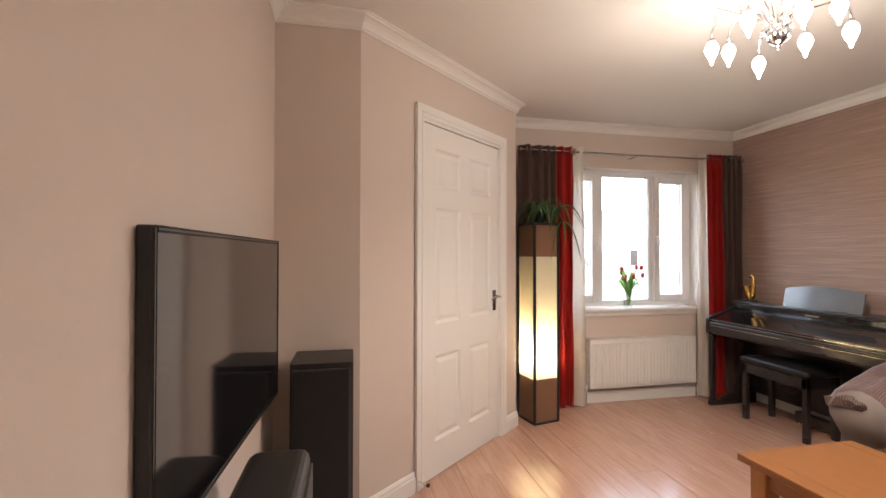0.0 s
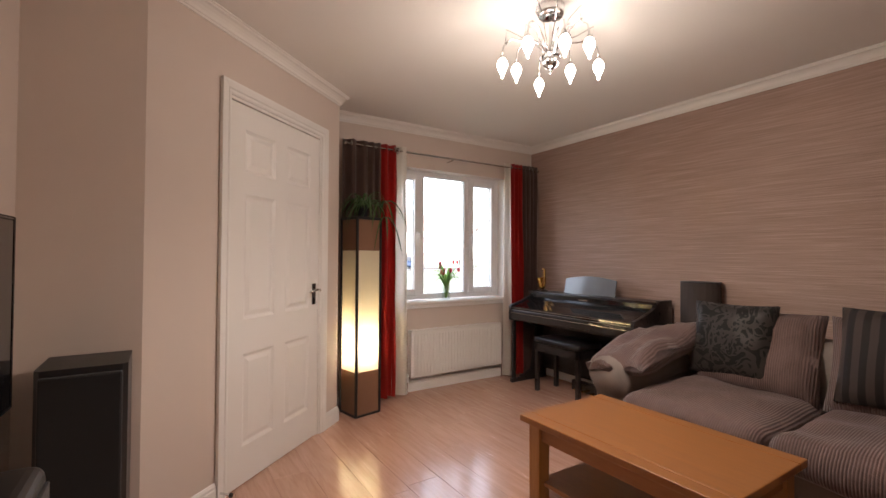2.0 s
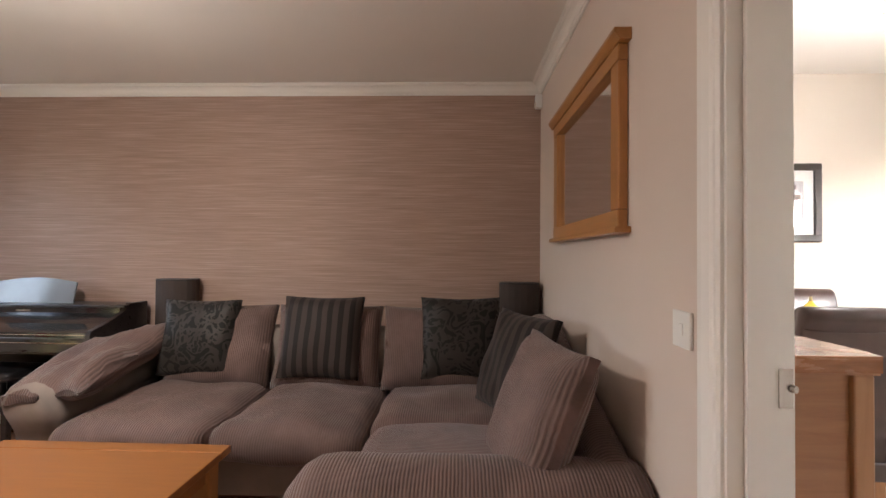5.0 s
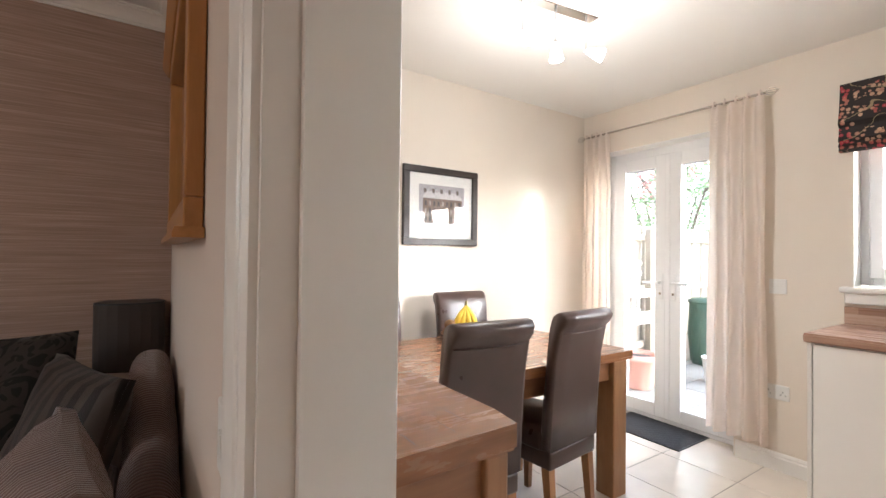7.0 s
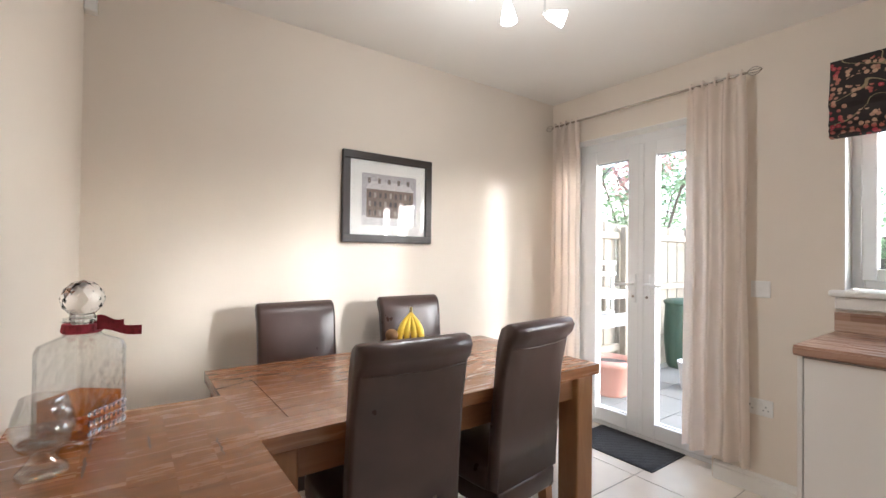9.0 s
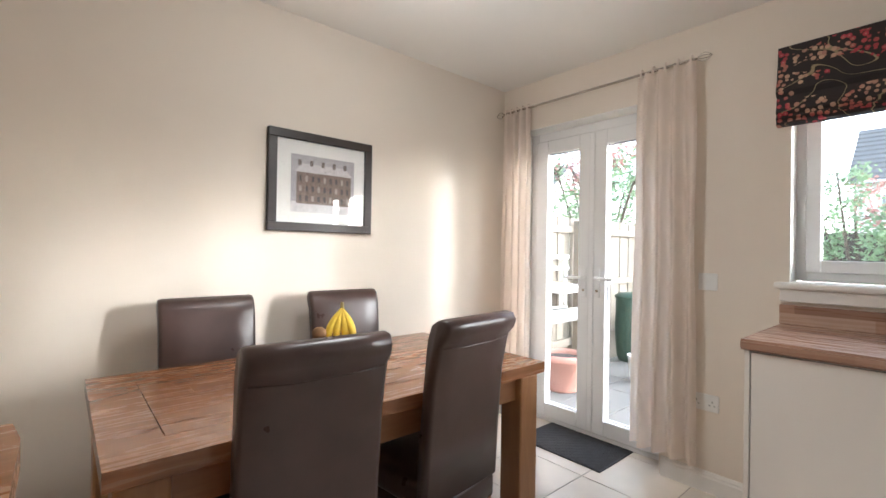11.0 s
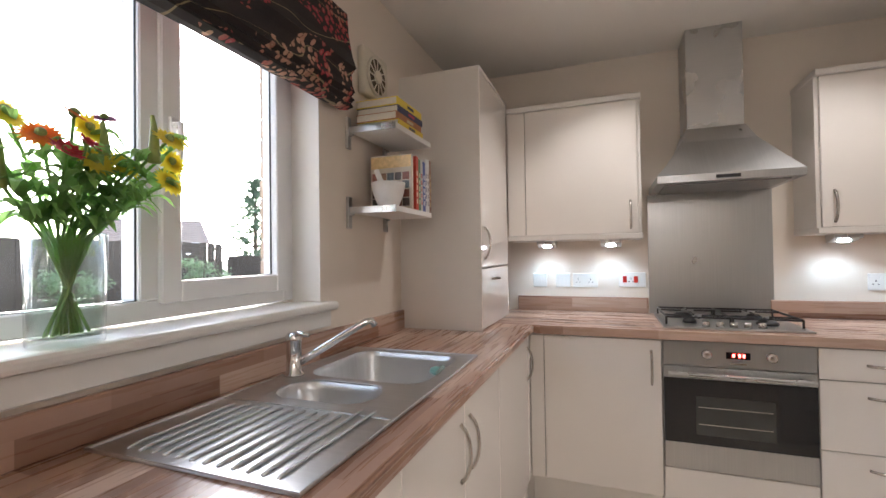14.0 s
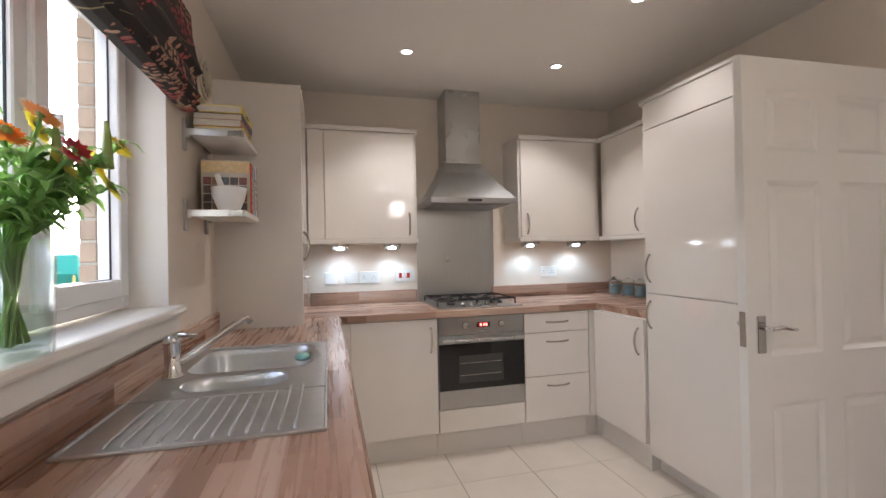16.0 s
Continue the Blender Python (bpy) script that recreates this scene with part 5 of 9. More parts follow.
def coffee_table():
    t = thing("coffee_table", (1.24, 1.95, 0), "honey oak coffee table with square legs and low shelf", "table")
    x0, x1, y0, y1, H = 0.915, 1.51, 1.49, 2.415, 0.445
    part("tabletop", B(x0 + 0.07, x1 - 0.07, y0, y1, H - 0.03, H, 0.004, 2), OAK, t)
    for a, b in ((x0, x0 + 0.0695), (x1 - 0.0695, x1)):
        part("top_border", B(a, b, y0, y1, H - 0.03, H, 0.004, 2), OAK, t)
    part("apron", frame_rect_plan(x0 + 0.045, x1 - 0.045, y0 + 0.045, y1 - 0.045, H - 0.105, H - 0.03, 0.02), OAK, t)
    for x in (x0 + 0.065, x1 - 0.065):
        for y in (y0 + 0.065, y1 - 0.065):
            part("leg", B(x - 0.034, x + 0.034, y - 0.034, y + 0.034, 0, H - 0.03, 0.005, 2), OAK_Z, t)
    part("shelf", B(x0 + 0.06, x1 - 0.06, y0 + 0.06, y1 - 0.06, 0.13, 0.15, 0.003, 1), OAK, t)


coffee_table()


def chandelier():
    t = thing("chandelier", (CH_X, CH_Y, CL), "chrome chandelier with eight lit teardrop bulbs and crystals", "chandelier")
    x, y = CH_X, CH_Y
    part("ceiling_cup", lathe(bmesh.new(), [(0.062, CL), (0.062, CL - 0.042), (0.055, CL - 0.05), (0.008, CL - 0.052)], 24, (x, y, 0)), CHROME, t, smooth=True)
    part("stem", tube(bmesh.new(), [(x, y, CL - 0.05), (x, y, 2.06)], 0.008, 10), CHROME, t)
    part("hub", lathe(bmesh.new(), [(0.010, 2.12), (0.03, 2.10), (0.040, 2.07), (0.036, 2.045), (0.020, 2.03), (0.008, 2.022), (0.006, 2.01), (0.002, 2.004)], 18, (x, y, 0)), CHROME, t, smooth=True)
    for k in range(10):
        a = k * 2 * math.pi / 10
        part("hub_stud", ball(bmesh.new(), (x + 0.042 * math.cos(a), y + 0.042 * math.sin(a), 2.085), 0.009, 8), CHROME, t)
    n = 8
    for k in range(n):
        a = 2 * math.pi * (k + 0.3) / n
        reach = 0.225 if k % 2 else 0.19
        top = 2.165 if k % 2 else 2.195
        zb = 2.075 if k % 2 else 2.11
        c, s = math.cos(a), math.sin(a)
        P = [(0.012, 2.08), (0.06, 2.15), (reach * 0.55, top - 0.012), (reach * 0.8, top), (reach * 0.95, top - 0.02), (reach, top - 0.055), (reach, zb)]
        arm = part("arm", tube(bmesh.new(), [(x + r * c, y + r * s, z) for r, z in P], 0.0042, 7), CHROME, t, smooth=True)
        bx, by = x + reach * c, y + reach * s
        prof = [(0.007, zb), (0.018, zb - 0.010), (0.025, zb - 0.028), (0.0245, zb - 0.040), (0.017, zb - 0.060), (0.007, zb - 0.080), (0.005, zb - 0.094), (0.0015, zb - 0.098)]
        part("bulb", lathe(bmesh.new(), prof, 16, (bx, by, 0)), BULB, t, "lit frosted teardrop bulb", True)
        part("bulb_cap", lathe(bmesh.new(), [(0.006, zb + 0.012), (0.011, zb + 0.01), (0.011, zb - 0.002)], 12, (bx, by, 0)), CHROME, t)
    for k in range(11):
        a = 2 * math.pi * (k + 0.1) / 11
        reach, top = ((0.14, 2.29), (0.205, 2.235), (0.12, 2.17))[k % 3]
        c, s = math.cos(a), math.sin(a)
        P = [(0.012, 2.08), (0.05, 2.16), (reach * 0.6, top - 0.05), (reach, top)]
        part("spray_arm", tube(bmesh.new(), [(x + r * c, y + r * s, z) for r, z in P], 0.0026, 6), CHROME, t)
        cx, cy = x + reach * c, y + reach * s
        part("crystal_drop", lathe(bmesh.new(), [(0.0012, top - 0.002), (0.0015, top - 0.03), (0.006, top - 0.045), (0.008, top - 0.055), (0.001, top - 0.075)], 6, (cx, cy, 0)), CUT, t, "hanging crystal drop")
    return t


for piece in chandelier().children:
    if piece.name.split(".")[0] not in ("ceiling_cup", "stem"):
        piece.location.z += 0.045


def wall_mirror():
    t = thing("wall_mirror", (1.705, 0.02, 1.28), "wide wall mirror in a honey oak frame", "mirror")
    x0, x1, z0, z1 = 1.25, 2.225, 1.295, 1.925
    for a, b in ((x0, x0 + 0.075), (x1 - 0.075, x1)):
        part("side_rail", B(a, b, 0.002, 0.034, z0 + 0.06, z1 - 0.075, 0.004, 2), OAK_Z, t)
    part("top_rail", B(x0, x1, 0.002, 0.036, z1 - 0.075, z1 - 0.02, 0.004, 2), OAK_X, t)
    part("cornice_rail", extrude_x(bmesh.new(), [(0.002, z1 - 0.02), (0.040, z1 - 0.02), (0.058, z1 + 0.006), (0.058, z1 + 0.018), (0.002, z1 + 0.018)], x0 - 0.03, x1 + 0.03), OAK_X, t)
    part("bottom_rail", B(x0, x1, 0.002, 0.036, z0, z0 + 0.06, 0.004, 2), OAK_X, t)
    part("ledge", extrude_x(bmesh.new(), [(0.002, z0 + 0.002), (0.05, z0 + 0.002), (0.054, z0 - 0.008), (0.054, z0 - 0.018), (0.002, z0 - 0.018)], x0 - 0.025, x1 + 0.025), OAK_X, t)
    part("mirror_glass", B(x0 + 0.07, x1 - 0.07, 0.006, 0.012, z0 + 0.055, z1 - 0.07), MIRROR, t, "plain mirror glass")
    t.location.y += YL


wall_mirror()


def wall_plate(name, x, z, w, h, y, s, label, rockers=1, axis="y", mat=PLASTIC):
    """A plastic plate on a wall that faces s along the axis."""
    t = thing(name, (x, y, z) if axis == "y" else (y, x, z), label, "socket" if "socket" in name else "switch")

    def bx(a0, a1, d0, d1, z0, z1, bev=0.0):
        lo, hi = sorted((y + s * d0, y + s * d1))
        return B(a0, a1, lo, hi, z0, z1, bev, 1) if axis == "y" else B(lo, hi, a0, a1, z0, z1, bev, 1)
    part("plate", bx(x - w / 2, x + w / 2, 0.0005, 0.009, z - h / 2, z + h / 2, 0.002), mat, t)
    for i in range(rockers):
        cx = x - w / 2 + w * (i + 0.5) / rockers
        if "socket" in name:
            part("rocker", bx(cx + 0.012, cx + 0.024, 0.009, 0.012, z + 0.008, z + 0.028), mat, t)
            for dx, dz, ww, hh in ((0, 0.006, 0.004, 0.009), (-0.011, -0.012, 0.007, 0.004), (0.011, -0.012, 0.007, 0.004)):
                part("pin_hole", bx(cx - 0.006 + dx - ww / 2, cx - 0.006 + dx + ww / 2, 0.009, 0.0094, z + dz - hh / 2, z + dz + hh / 2), BLACK, t)
        else:
            part("rocker", bx(cx - 0.010, cx + 0.010, 0.009, 0.012, z - 0.014, z + 0.014), mat, t)
    return t


wall_plate("light_switch", 0.895, 1.02, 0.086, 0.09, YL, 1, "white light switch beside the doorway")
for nm, at in (("motion_sensor", (2.755, 0.075, 2.24)), ("motion_sensor", (2.765, -0.17, 2.26))):
    t = thing(nm, at, "small white alarm sensor in the room corner", "alarm sensor", "alarm sensors")
    x, y, z = at
    s = 1 if y > 0 else -1
    yb = YL if y > 0 else YD
    part("housing", B(x - 0.028, x + 0.028, *sorted((yb + s * 0.001, yb + s * 0.045)), z - 0.045, z + 0.045, 0.008, 3), PLASTIC, t)
    part("lens", B(x - 0.018, x + 0.018, *sorted((yb + s * 0.043, yb + s * 0.049)), z - 0.035, z - 0.002, 0.004, 2), IVORY, t)
x, y = diag_xy(0.40, 0.018)
t = thing("door_stop", (x, y, 0.04), "small chrome door stop on the skirting board", "door stop")
part("rod", tube(bmesh.new(), [(x, y, 0.05), (x + DN.x * 0.06, y + DN.y * 0.06, 0.05)], 0.006, 8), CHROME, t)
part("tip", tube(bmesh.new(), [(x + DN.x * 0.06, y + DN.y * 0.06, 0.05), (x + DN.x * 0.07, y + DN.y * 0.07, 0.05)], 0.011, 10), BLACK, t)


# ---- kitchen and dining things ----
WT = 0.91                     # worktop height
YF, XF, NF = -2.375, -1.433, -0.686     # worktop front edges: south, west and north runs


def base_unit(name, axis, a0, a1, face, back, fronts, label, z0=0.15, z1=0.868):
    """A floor unit. axis: the way its front runs; fronts: (lo, hi, zlo, zhi, handle) along it, handle = (where, upright?) or None."""
    s = 1 if face > back else -1
    at = ((a0 + a1) / 2, (face + back) / 2, 0) if axis == "x" else ((face + back) / 2, (a0 + a1) / 2, 0)
    t = thing(name, at, label, "kitchen unit", "kitchen base units")

    def bx(p0, p1, d0, d1, zl, zh, bev=0.0):
        d0, d1 = sorted((d0, d1))
        return B(p0, p1, d0, d1, zl, zh, bev, 2) if axis == "x" else B(d0, d1, p0, p1, zl, zh, bev, 2)
    part("carcass", bx(a0 + 0.001, a1 - 0.001, back, face - s * 0.020, z0, z1), UNIT_SIDE, t)
    part("plinth", bx(a0 + 0.001, a1 - 0.001, back, face - s * 0.055, 0.0, z0), UNIT_SIDE, t, "recessed cream plinth")
    for lo, hi, zl, zh, hd in fronts:
        d = part("door" if zh - zl > 0.35 else "drawer_front", bx(lo + 0.0018, hi - 0.0018, face - s * 0.0185, face, zl, zh, 0.0025), UNIT, t, "glossy cream front")
        if hd:
            p, zc, up = hd
            c = (p, face, zc) if axis == "x" else (face, p, zc)
            al = (0, 0, 1) if up else ((1, 0, 0) if axis == "x" else (0, 1, 0))
            out = (0, s, 0) if axis == "x" else (s, 0, 0)
            bm = handle_bow(bmesh.new(), c, al, out, 0.155 if up else 0.16)
            bm.transform(root_matrix(t).inverted())
            o = tagged(new("handle", mesh_of("handle", bm, NICKEL, True)), "bowed satin steel handle")
            o.parent = d
    return t


SF = -2.397
for a0, a1, hd, lab in ((0.575, 1.05, (0.62, 0.735, True), "cream gloss base unit at the end of the run"),
                        (0.02, 0.575, (0.30, 0.79, False), "cream gloss integrated appliance door under the worktop"),
                        (-0.375, 0.02, (-0.335, 0.735, True), "cream gloss sink unit with upright handle"),
                        (-0.785, -0.375, (-0.415, 0.735, True), "cream gloss sink unit with upright handle"),
                        (-1.40, -0.785, (-1.36, 0.735, True), "cream gloss corner unit beside the sink")):
    base_unit("base_unit", "x", a0, a1, SF, YS, [(a0, a1, 0.155, 0.862, hd)], lab, z1=0.74 if "sink unit" in lab else 0.868)
t = thing("end_panel", (1.059, -2.68, 0), "cream end panel closing the run of units", "panel")
part("board", B(1.051, 1.068, YS, SF + 0.004, 0, 0.868, 0.002, 1), UNIT_SIDE, t)
WFX = -1.452
base_unit("base_unit", "y", -2.395, -1.797, WFX, XKW, [(-2.395 + 0.07, -1.797, 0.155, 0.862, (-1.84, 0.735, True)), (-2.395, -2.395 + 0.07, 0.155, 0.862, None)], "cream gloss base unit beside the oven")
base_unit("base_unit", "y", -1.217, -0.745, WFX, XKW, [(-1.217, -0.745, 0.735, 0.862, (-0.98, 0.80, False)), (-1.217, -0.745, 0.448, 0.731, (-0.98, 0.672, False)), (-1.217, -0.745, 0.155, 0.444, (-0.98, 0.385, False))], "cream gloss three-drawer unit beside the oven")
t = thing("filler_panel", (-1.436, -2.384, 0.15), "narrow cream corner filler panel", "panel")
part("board", B(-1.47, -1.4005, -2.417, -2.3975, 0.15, 0.862), UNIT_SIDE, t)
t = thing("plinth_corner", (-1.48, -2.43, 0), "cream plinth closing the corner under the units", "panel")
part("board", box(B(-1.56, -1.4005, -2.46, -2.4302, 0.0, 0.149), -1.56, -1.507, -2.43, -2.3955, 0.0, 0.149), UNIT_SIDE, t)
t = thing("plinth_corner", (-1.5, -0.73, 0), "cream plinth closing the corner under the units", "panel")
part("board", box(B(-1.60, -1.507, -0.7445, -0.655, 0.0, 0.149), -1.60, -1.4445, -0.6548, -0.62, 0.0, 0.149), UNIT_SIDE, t)
base_unit("base_unit", "x", -1.445, -0.957, -0.708, -0.121, [(-1.445, -0.957, 0.155, 0.862, (-1.0, 0.735, True))], "cream gloss corner unit beside the fridge")
t = thing("filler_panel", (-1.452, -0.726, 0), "narrow cream corner filler panel", "panel")
part("board", B(-1.50, -1.4462, -0.744, -0.690, 0.15, 0.862), UNIT_SIDE, t)


def oven():
    t = thing("built_in_oven", (-1.75, -1.507, 0.15), "stainless built-in oven with dark glass door", "oven")
    y0, y1 = -1.795, -1.219
    part("housing", B(XKW, -1.475, y0, y1, 0.15, 0.868), UNIT_SIDE, t)
    part("plinth", B(XKW, -1.507, y0, y1, 0.0, 0.15), UNIT_SIDE, t)
    part("filler_panel", B(-1.47, WFX, y0 + 0.002, y1 - 0.002, 0.155, 0.292, 0.002, 1), UNIT, t, "cream panel under the oven")
    part("control_panel", B(-1.475, -1.445, y0 + 0.003, y1 - 0.003, 0.757, 0.866, 0.003, 1), STEEL_Y, t, "brushed steel control panel")
    d = part("oven_door", B(-1.475, -1.447, y0 + 0.003, y1 - 0.003, 0.297, 0.752, 0.003, 1), STEEL_Y, t, "steel oven door")
    part("door_glass", B(-1.4468, -1.4445, y0 + 0.004, y1 - 0.004, 0.413, 0.700), BLACKG, t, "dark oven glass")
    part("inner_window", B(-1.4444, -1.4438, y0 + 0.13, y1 - 0.15, 0.455, 0.625), plain("smoked_glass", (0.05, 0.05, 0.045), 0.08, relief=0), t)
    for z in (0.50, 0.575):
        part("shelf_rack", B(-1.4437, -1.4433, y0 + 0.14, y1 - 0.16, z, z + 0.004), NICKEL, t)
    bm = tube(bmesh.new(), [(-1.405, y0 + 0.02, 0.725), (-1.405, y1 - 0.02, 0.725)], 0.011, 12)
    for yy in (y0 + 0.06, y1 - 0.06):
        tube(bm, [(-1.447, yy, 0.725), (-1.405, yy, 0.725)], 0.008, 8)
    part("door_handle", bm, STEEL, t, "round steel oven handle")
    for yy in (y0 + 0.175, y1 - 0.16):
        bm = lathe(bmesh.new(), [(0.021, 0), (0.019, 0.022), (0.012, 0.024)], 18)
        bm.transform(Matrix.Translation((-1.445, yy, 0.812)) @ Matrix.Rotation(radians(90), 4, "Y"))
        part("control_knob", bm, NICKEL, t, "round steel knob", True)
    part("display", B(-1.4449, -1.4435, -1.545, -1.455, 0.797, 0.826), BLACKG, t)
    for k in range(3):
        part("display_digit", B(-1.4434, -1.4428, -1.522 + k * 0.016 + (0.006 if k else 0), -1.512 + k * 0.016 + (0.006 if k else 0), 0.804, 0.820), RED_P, t, "red clock digit")
    part("maker_mark", B(-1.4449, -1.4443, -1.53, -1.47, 0.772, 0.780), NICKEL, t)


oven()

# worktop: one L-shaped top with a rounded front, and its upstands
w = thing("worktop", (-0.5, -2.65, 0.87), "wood-stave laminate worktop round three sides", "worktop")


SX0, SX1, SY0, SY1 = -0.69, 0.24, -2.915, -2.465     # cut-out of the sink
xs = (-1.45, SX0 + 0.02, SX1 - 0.02, 1.078)
ys = (YS, SY0 + 0.02, SY1 - 0.02, YF)
bm = bmesh.new()
vg = [[bm.verts.new((x, y, WT)) for y in ys] for x in xs]
cells = [bm.faces.new((vg[i][j], vg[i + 1][j], vg[i + 1][j + 1], vg[i][j + 1])) for i in range(3) for j in range(3) if (i, j) != (1, 1)]
low = bmesh.ops.extrude_face_region(bm, geom=cells)["geom"]
bmesh.ops.translate(bm, vec=(0, 0, -0.04), verts=[g for g in low if isinstance(g, bmesh.types.BMVert)])
bmesh.ops.bevel(bm, geom=[e for e in bm.edges if all(abs(v.co.y - YF) < 1e-4 for v in e.verts) and abs(e.verts[0].co.z - e.verts[1].co.z) < 1e-4], offset=0.008, segments=3, affect="EDGES")
part("south_top", bm, STAVE, w)
bm = bmesh.new()
prism(bm, [(XKW, YS), (-1.45, YS), (-1.45, YF), (-1.433, YF + 0.035), (-1.433, -0.70), (-1.41, NF), (-0.957, NF), (-0.957, -0.121), (XKW, -0.121)], 0.870, WT - 0.0004)
bmesh.ops.bevel(bm, geom=[e for e in bm.edges if all(v.co.z > 0.9 for v in e.verts)], offset=0.006, segments=2, affect="EDGES")
part("west_top", bm, STAVE_Y, w)
part("upstand", B(-1.187, 1.082, YS, YS + 0.018, WT, 1.0, 0.003, 1), STAVE, w)
part("upstand", B(XKW, XKW + 0.018, -2.565, -1.80, WT, 1.0, 0.003, 1), STAVE_Y, w)
part("upstand", B(XKW, XKW + 0.018, -1.20, -0.14, WT, 1.0, 0.003, 1), STAVE_Y, w)
part("upstand", B(XKW + 0.018, -0.957, -0.139, -0.121, WT, 1.0, 0.003, 1), STAVE, w)


# sink
def bowl_loop(bm, x0, x1, y0, y1, z, r, n=6):
    vs = []
    for cx, cy, a0 in ((x1 - r, y1 - r, 0), (x0 + r, y1 - r, 90), (x0 + r, y0 + r, 180), (x1 - r, y0 + r, 270)):
        for k in range(n + 1):
            a = radians(a0 + 90 * k / n)
            vs.append(bm.verts.new((cx + r * math.cos(a), cy + r * math.sin(a), z)))
    return vs


def bowl(x0, x1, y0, y1, depth, r):
    bm = bmesh.new()
    L = [bowl_loop(bm, x0 - 0.006, x1 + 0.006, y0 - 0.006, y1 + 0.006, WT + 0.0065, r + 0.006), bowl_loop(bm, x0, x1, y0, y1, WT + 0.002, r), bowl_loop(bm, x0 + 0.004, x1 - 0.004, y0 + 0.004, y1 - 0.004, WT - 0.02, r),
         bowl_loop(bm, x0 + 0.012, x1 - 0.012, y0 + 0.012, y1 - 0.012, WT - depth + 0.03, r), bowl_loop(bm, x0 + 0.035, x1 - 0.035, y0 + 0.035, y1 - 0.035, WT - depth, max(0.02, r - 0.02))]
    for a, b in zip(L, L[1:]):
        for i in range(len(a)):
            bm.faces.new((a[i], a[(i + 1) % len(a)], b[(i + 1) % len(a)], b[i]))
    bm.faces.new(L[-1])
    return bm


SINK = steel("sink_steel", (0.62, 0.63, 0.64), 0.32, (60, 2, 2))
sk = thing("sink", (-0.22, -2.69, WT - 0.15), "stainless sink with one and a half bowls and drainer", "sink")
X0, X1, Y0, Y1 = -0.69, 0.25, -2.93, -2.452
BX = ((-0.655, -0.30, -2.875, -2.495, 0.16, 0.07), (-0.265, -0.105, -2.845, -2.56, 0.11, 0.075))
bm = bmesh.new()
zt = WT + 0.006
# the flat deck, with openings left for the bowls
cells = [(X0, BX[0][0], Y0, Y1), (BX[0][0], BX[0][1], Y0, BX[0][2]), (BX[0][0], BX[0][1], BX[0][3], Y1), (BX[0][1], BX[1][0], Y0, Y1), (BX[1][0], BX[1][1], Y0, BX[1][2]), (BX[1][0], BX[1][1], BX[1][3], Y1), (BX[1][1], -0.06, Y0, Y1)]
for a, b, c, d in cells:
    box(bm, a, b, c, d, WT + 0.001, zt)
for bx0, bx1, by0, by1, dp, r in BX:
    for cx, sx in ((bx0, 1), (bx1, -1)):
        for cy, sy in ((by0, 1), (by1, -1)):
            c = bm.verts.new((cx, cy, zt - 0.0003))
            arc = [bm.verts.new((cx + sx * (r - r * math.cos(k * math.pi / 12)), cy + sy * (r - r * math.sin(k * math.pi / 12)), zt - 0.0003)) for k in range(7)]
            for p, q in zip(arc, arc[1:]):
                bm.faces.new((c, p, q))
part("deck", bm, SINK, sk, "brushed steel deck")
for nm, b in (("main_bowl", BX[0]), ("half_bowl", BX[1])):
    part(nm, bowl(*b), SINK, sk, smooth=True)
    part("drain", lathe(bmesh.new(), [(0.035, 0), (0.035, 0.003), (0.022, 0.004), (0.01, 0.002)], 16, ((b[0] + b[1]) / 2, (b[2] + b[3]) / 2, WT - b[4] + 0.0005)), CHROME, sk)
bm = B(-0.06, X1, Y0, Y1, WT + 0.001, WT + 0.0035)
part("drainer", bm, SINK, sk)
for k in range(12):
    y = -2.86 + k * 0.0315
    xa = -0.045 if -2.84 < y < -2.56 else -0.09 if y > -2.56 else -0.03
    part("drainer_rib", tube(bmesh.new(), [(xa, y, WT + 0.0035), (xa + 0.02, y, WT + 0.0068), (0.20, y, WT + 0.0068), (0.222, y, WT + 0.0035)], 0.0036, 8), SINK, sk, "raised drainer rib", True)
bm = bmesh.new()
tube(bm, [(X0, Y0, zt - 0.002), (X1, Y0, zt - 0.002), (X1, Y1, zt - 0.002), (X0, Y1, zt - 0.002), (X0, Y0, zt - 0.002)], 0.0045, 8)
part("rolled_rim", bm, SINK, sk)

tp = thing("kitchen_tap", (-0.285, -2.895, WT + 0.006), "chrome mixer tap with angled spout", "tap")
x, y, z = -0.285, -2.895, WT + 0.006
part("body", lathe(bmesh.new(), [(0.030, 0), (0.030, 0.006), (0.022, 0.012), (0.022, 0.095), (0.024, 0.10), (0.024, 0.118), (0.014, 0.126)], 20, (x, y, z)), CHROME, tp, smooth=True)
part("lever", tube(bmesh.new(), [(x, y, z + 0.118), (x + 0.02, y + 0.03, z + 0.128), (x + 0.03, y + 0.075, z + 0.126)], 0.009, 10, 0.006), CHROME, tp, smooth=True)
part("spout", tube(bmesh.new(), [(x, y, z + 0.03), (x - 0.035, y + 0.05, z + 0.062), (x - 0.12, y + 0.172, z + 0.146), (x - 0.13, y + 0.186, z + 0.15), (x - 0.137, y + 0.196, z + 0.133)], 0.013, 12, 0.010), CHROME, tp, smooth=True)
t = thing("washing_up_brush", (-0.54, -2.56, WT - 0.15), "clear plastic washing-up brush in the sink", "brush")
part("brush_head", ball(bmesh.new(), (-0.55, -2.54, WT - 0.02), 0.03, 10, (1, 1, 0.5)), plain("mint_plastic", (0.25, 0.5, 0.45), 0.3, relief=0), t)
part("brush_handle", tube(bmesh.new(), [(-0.55, -2.54, WT - 0.01), (-0.46, -2.49, WT + 0.018), (-0.37, -2.475, WT + 0.02)], 0.006, 8), CLEAR, t)


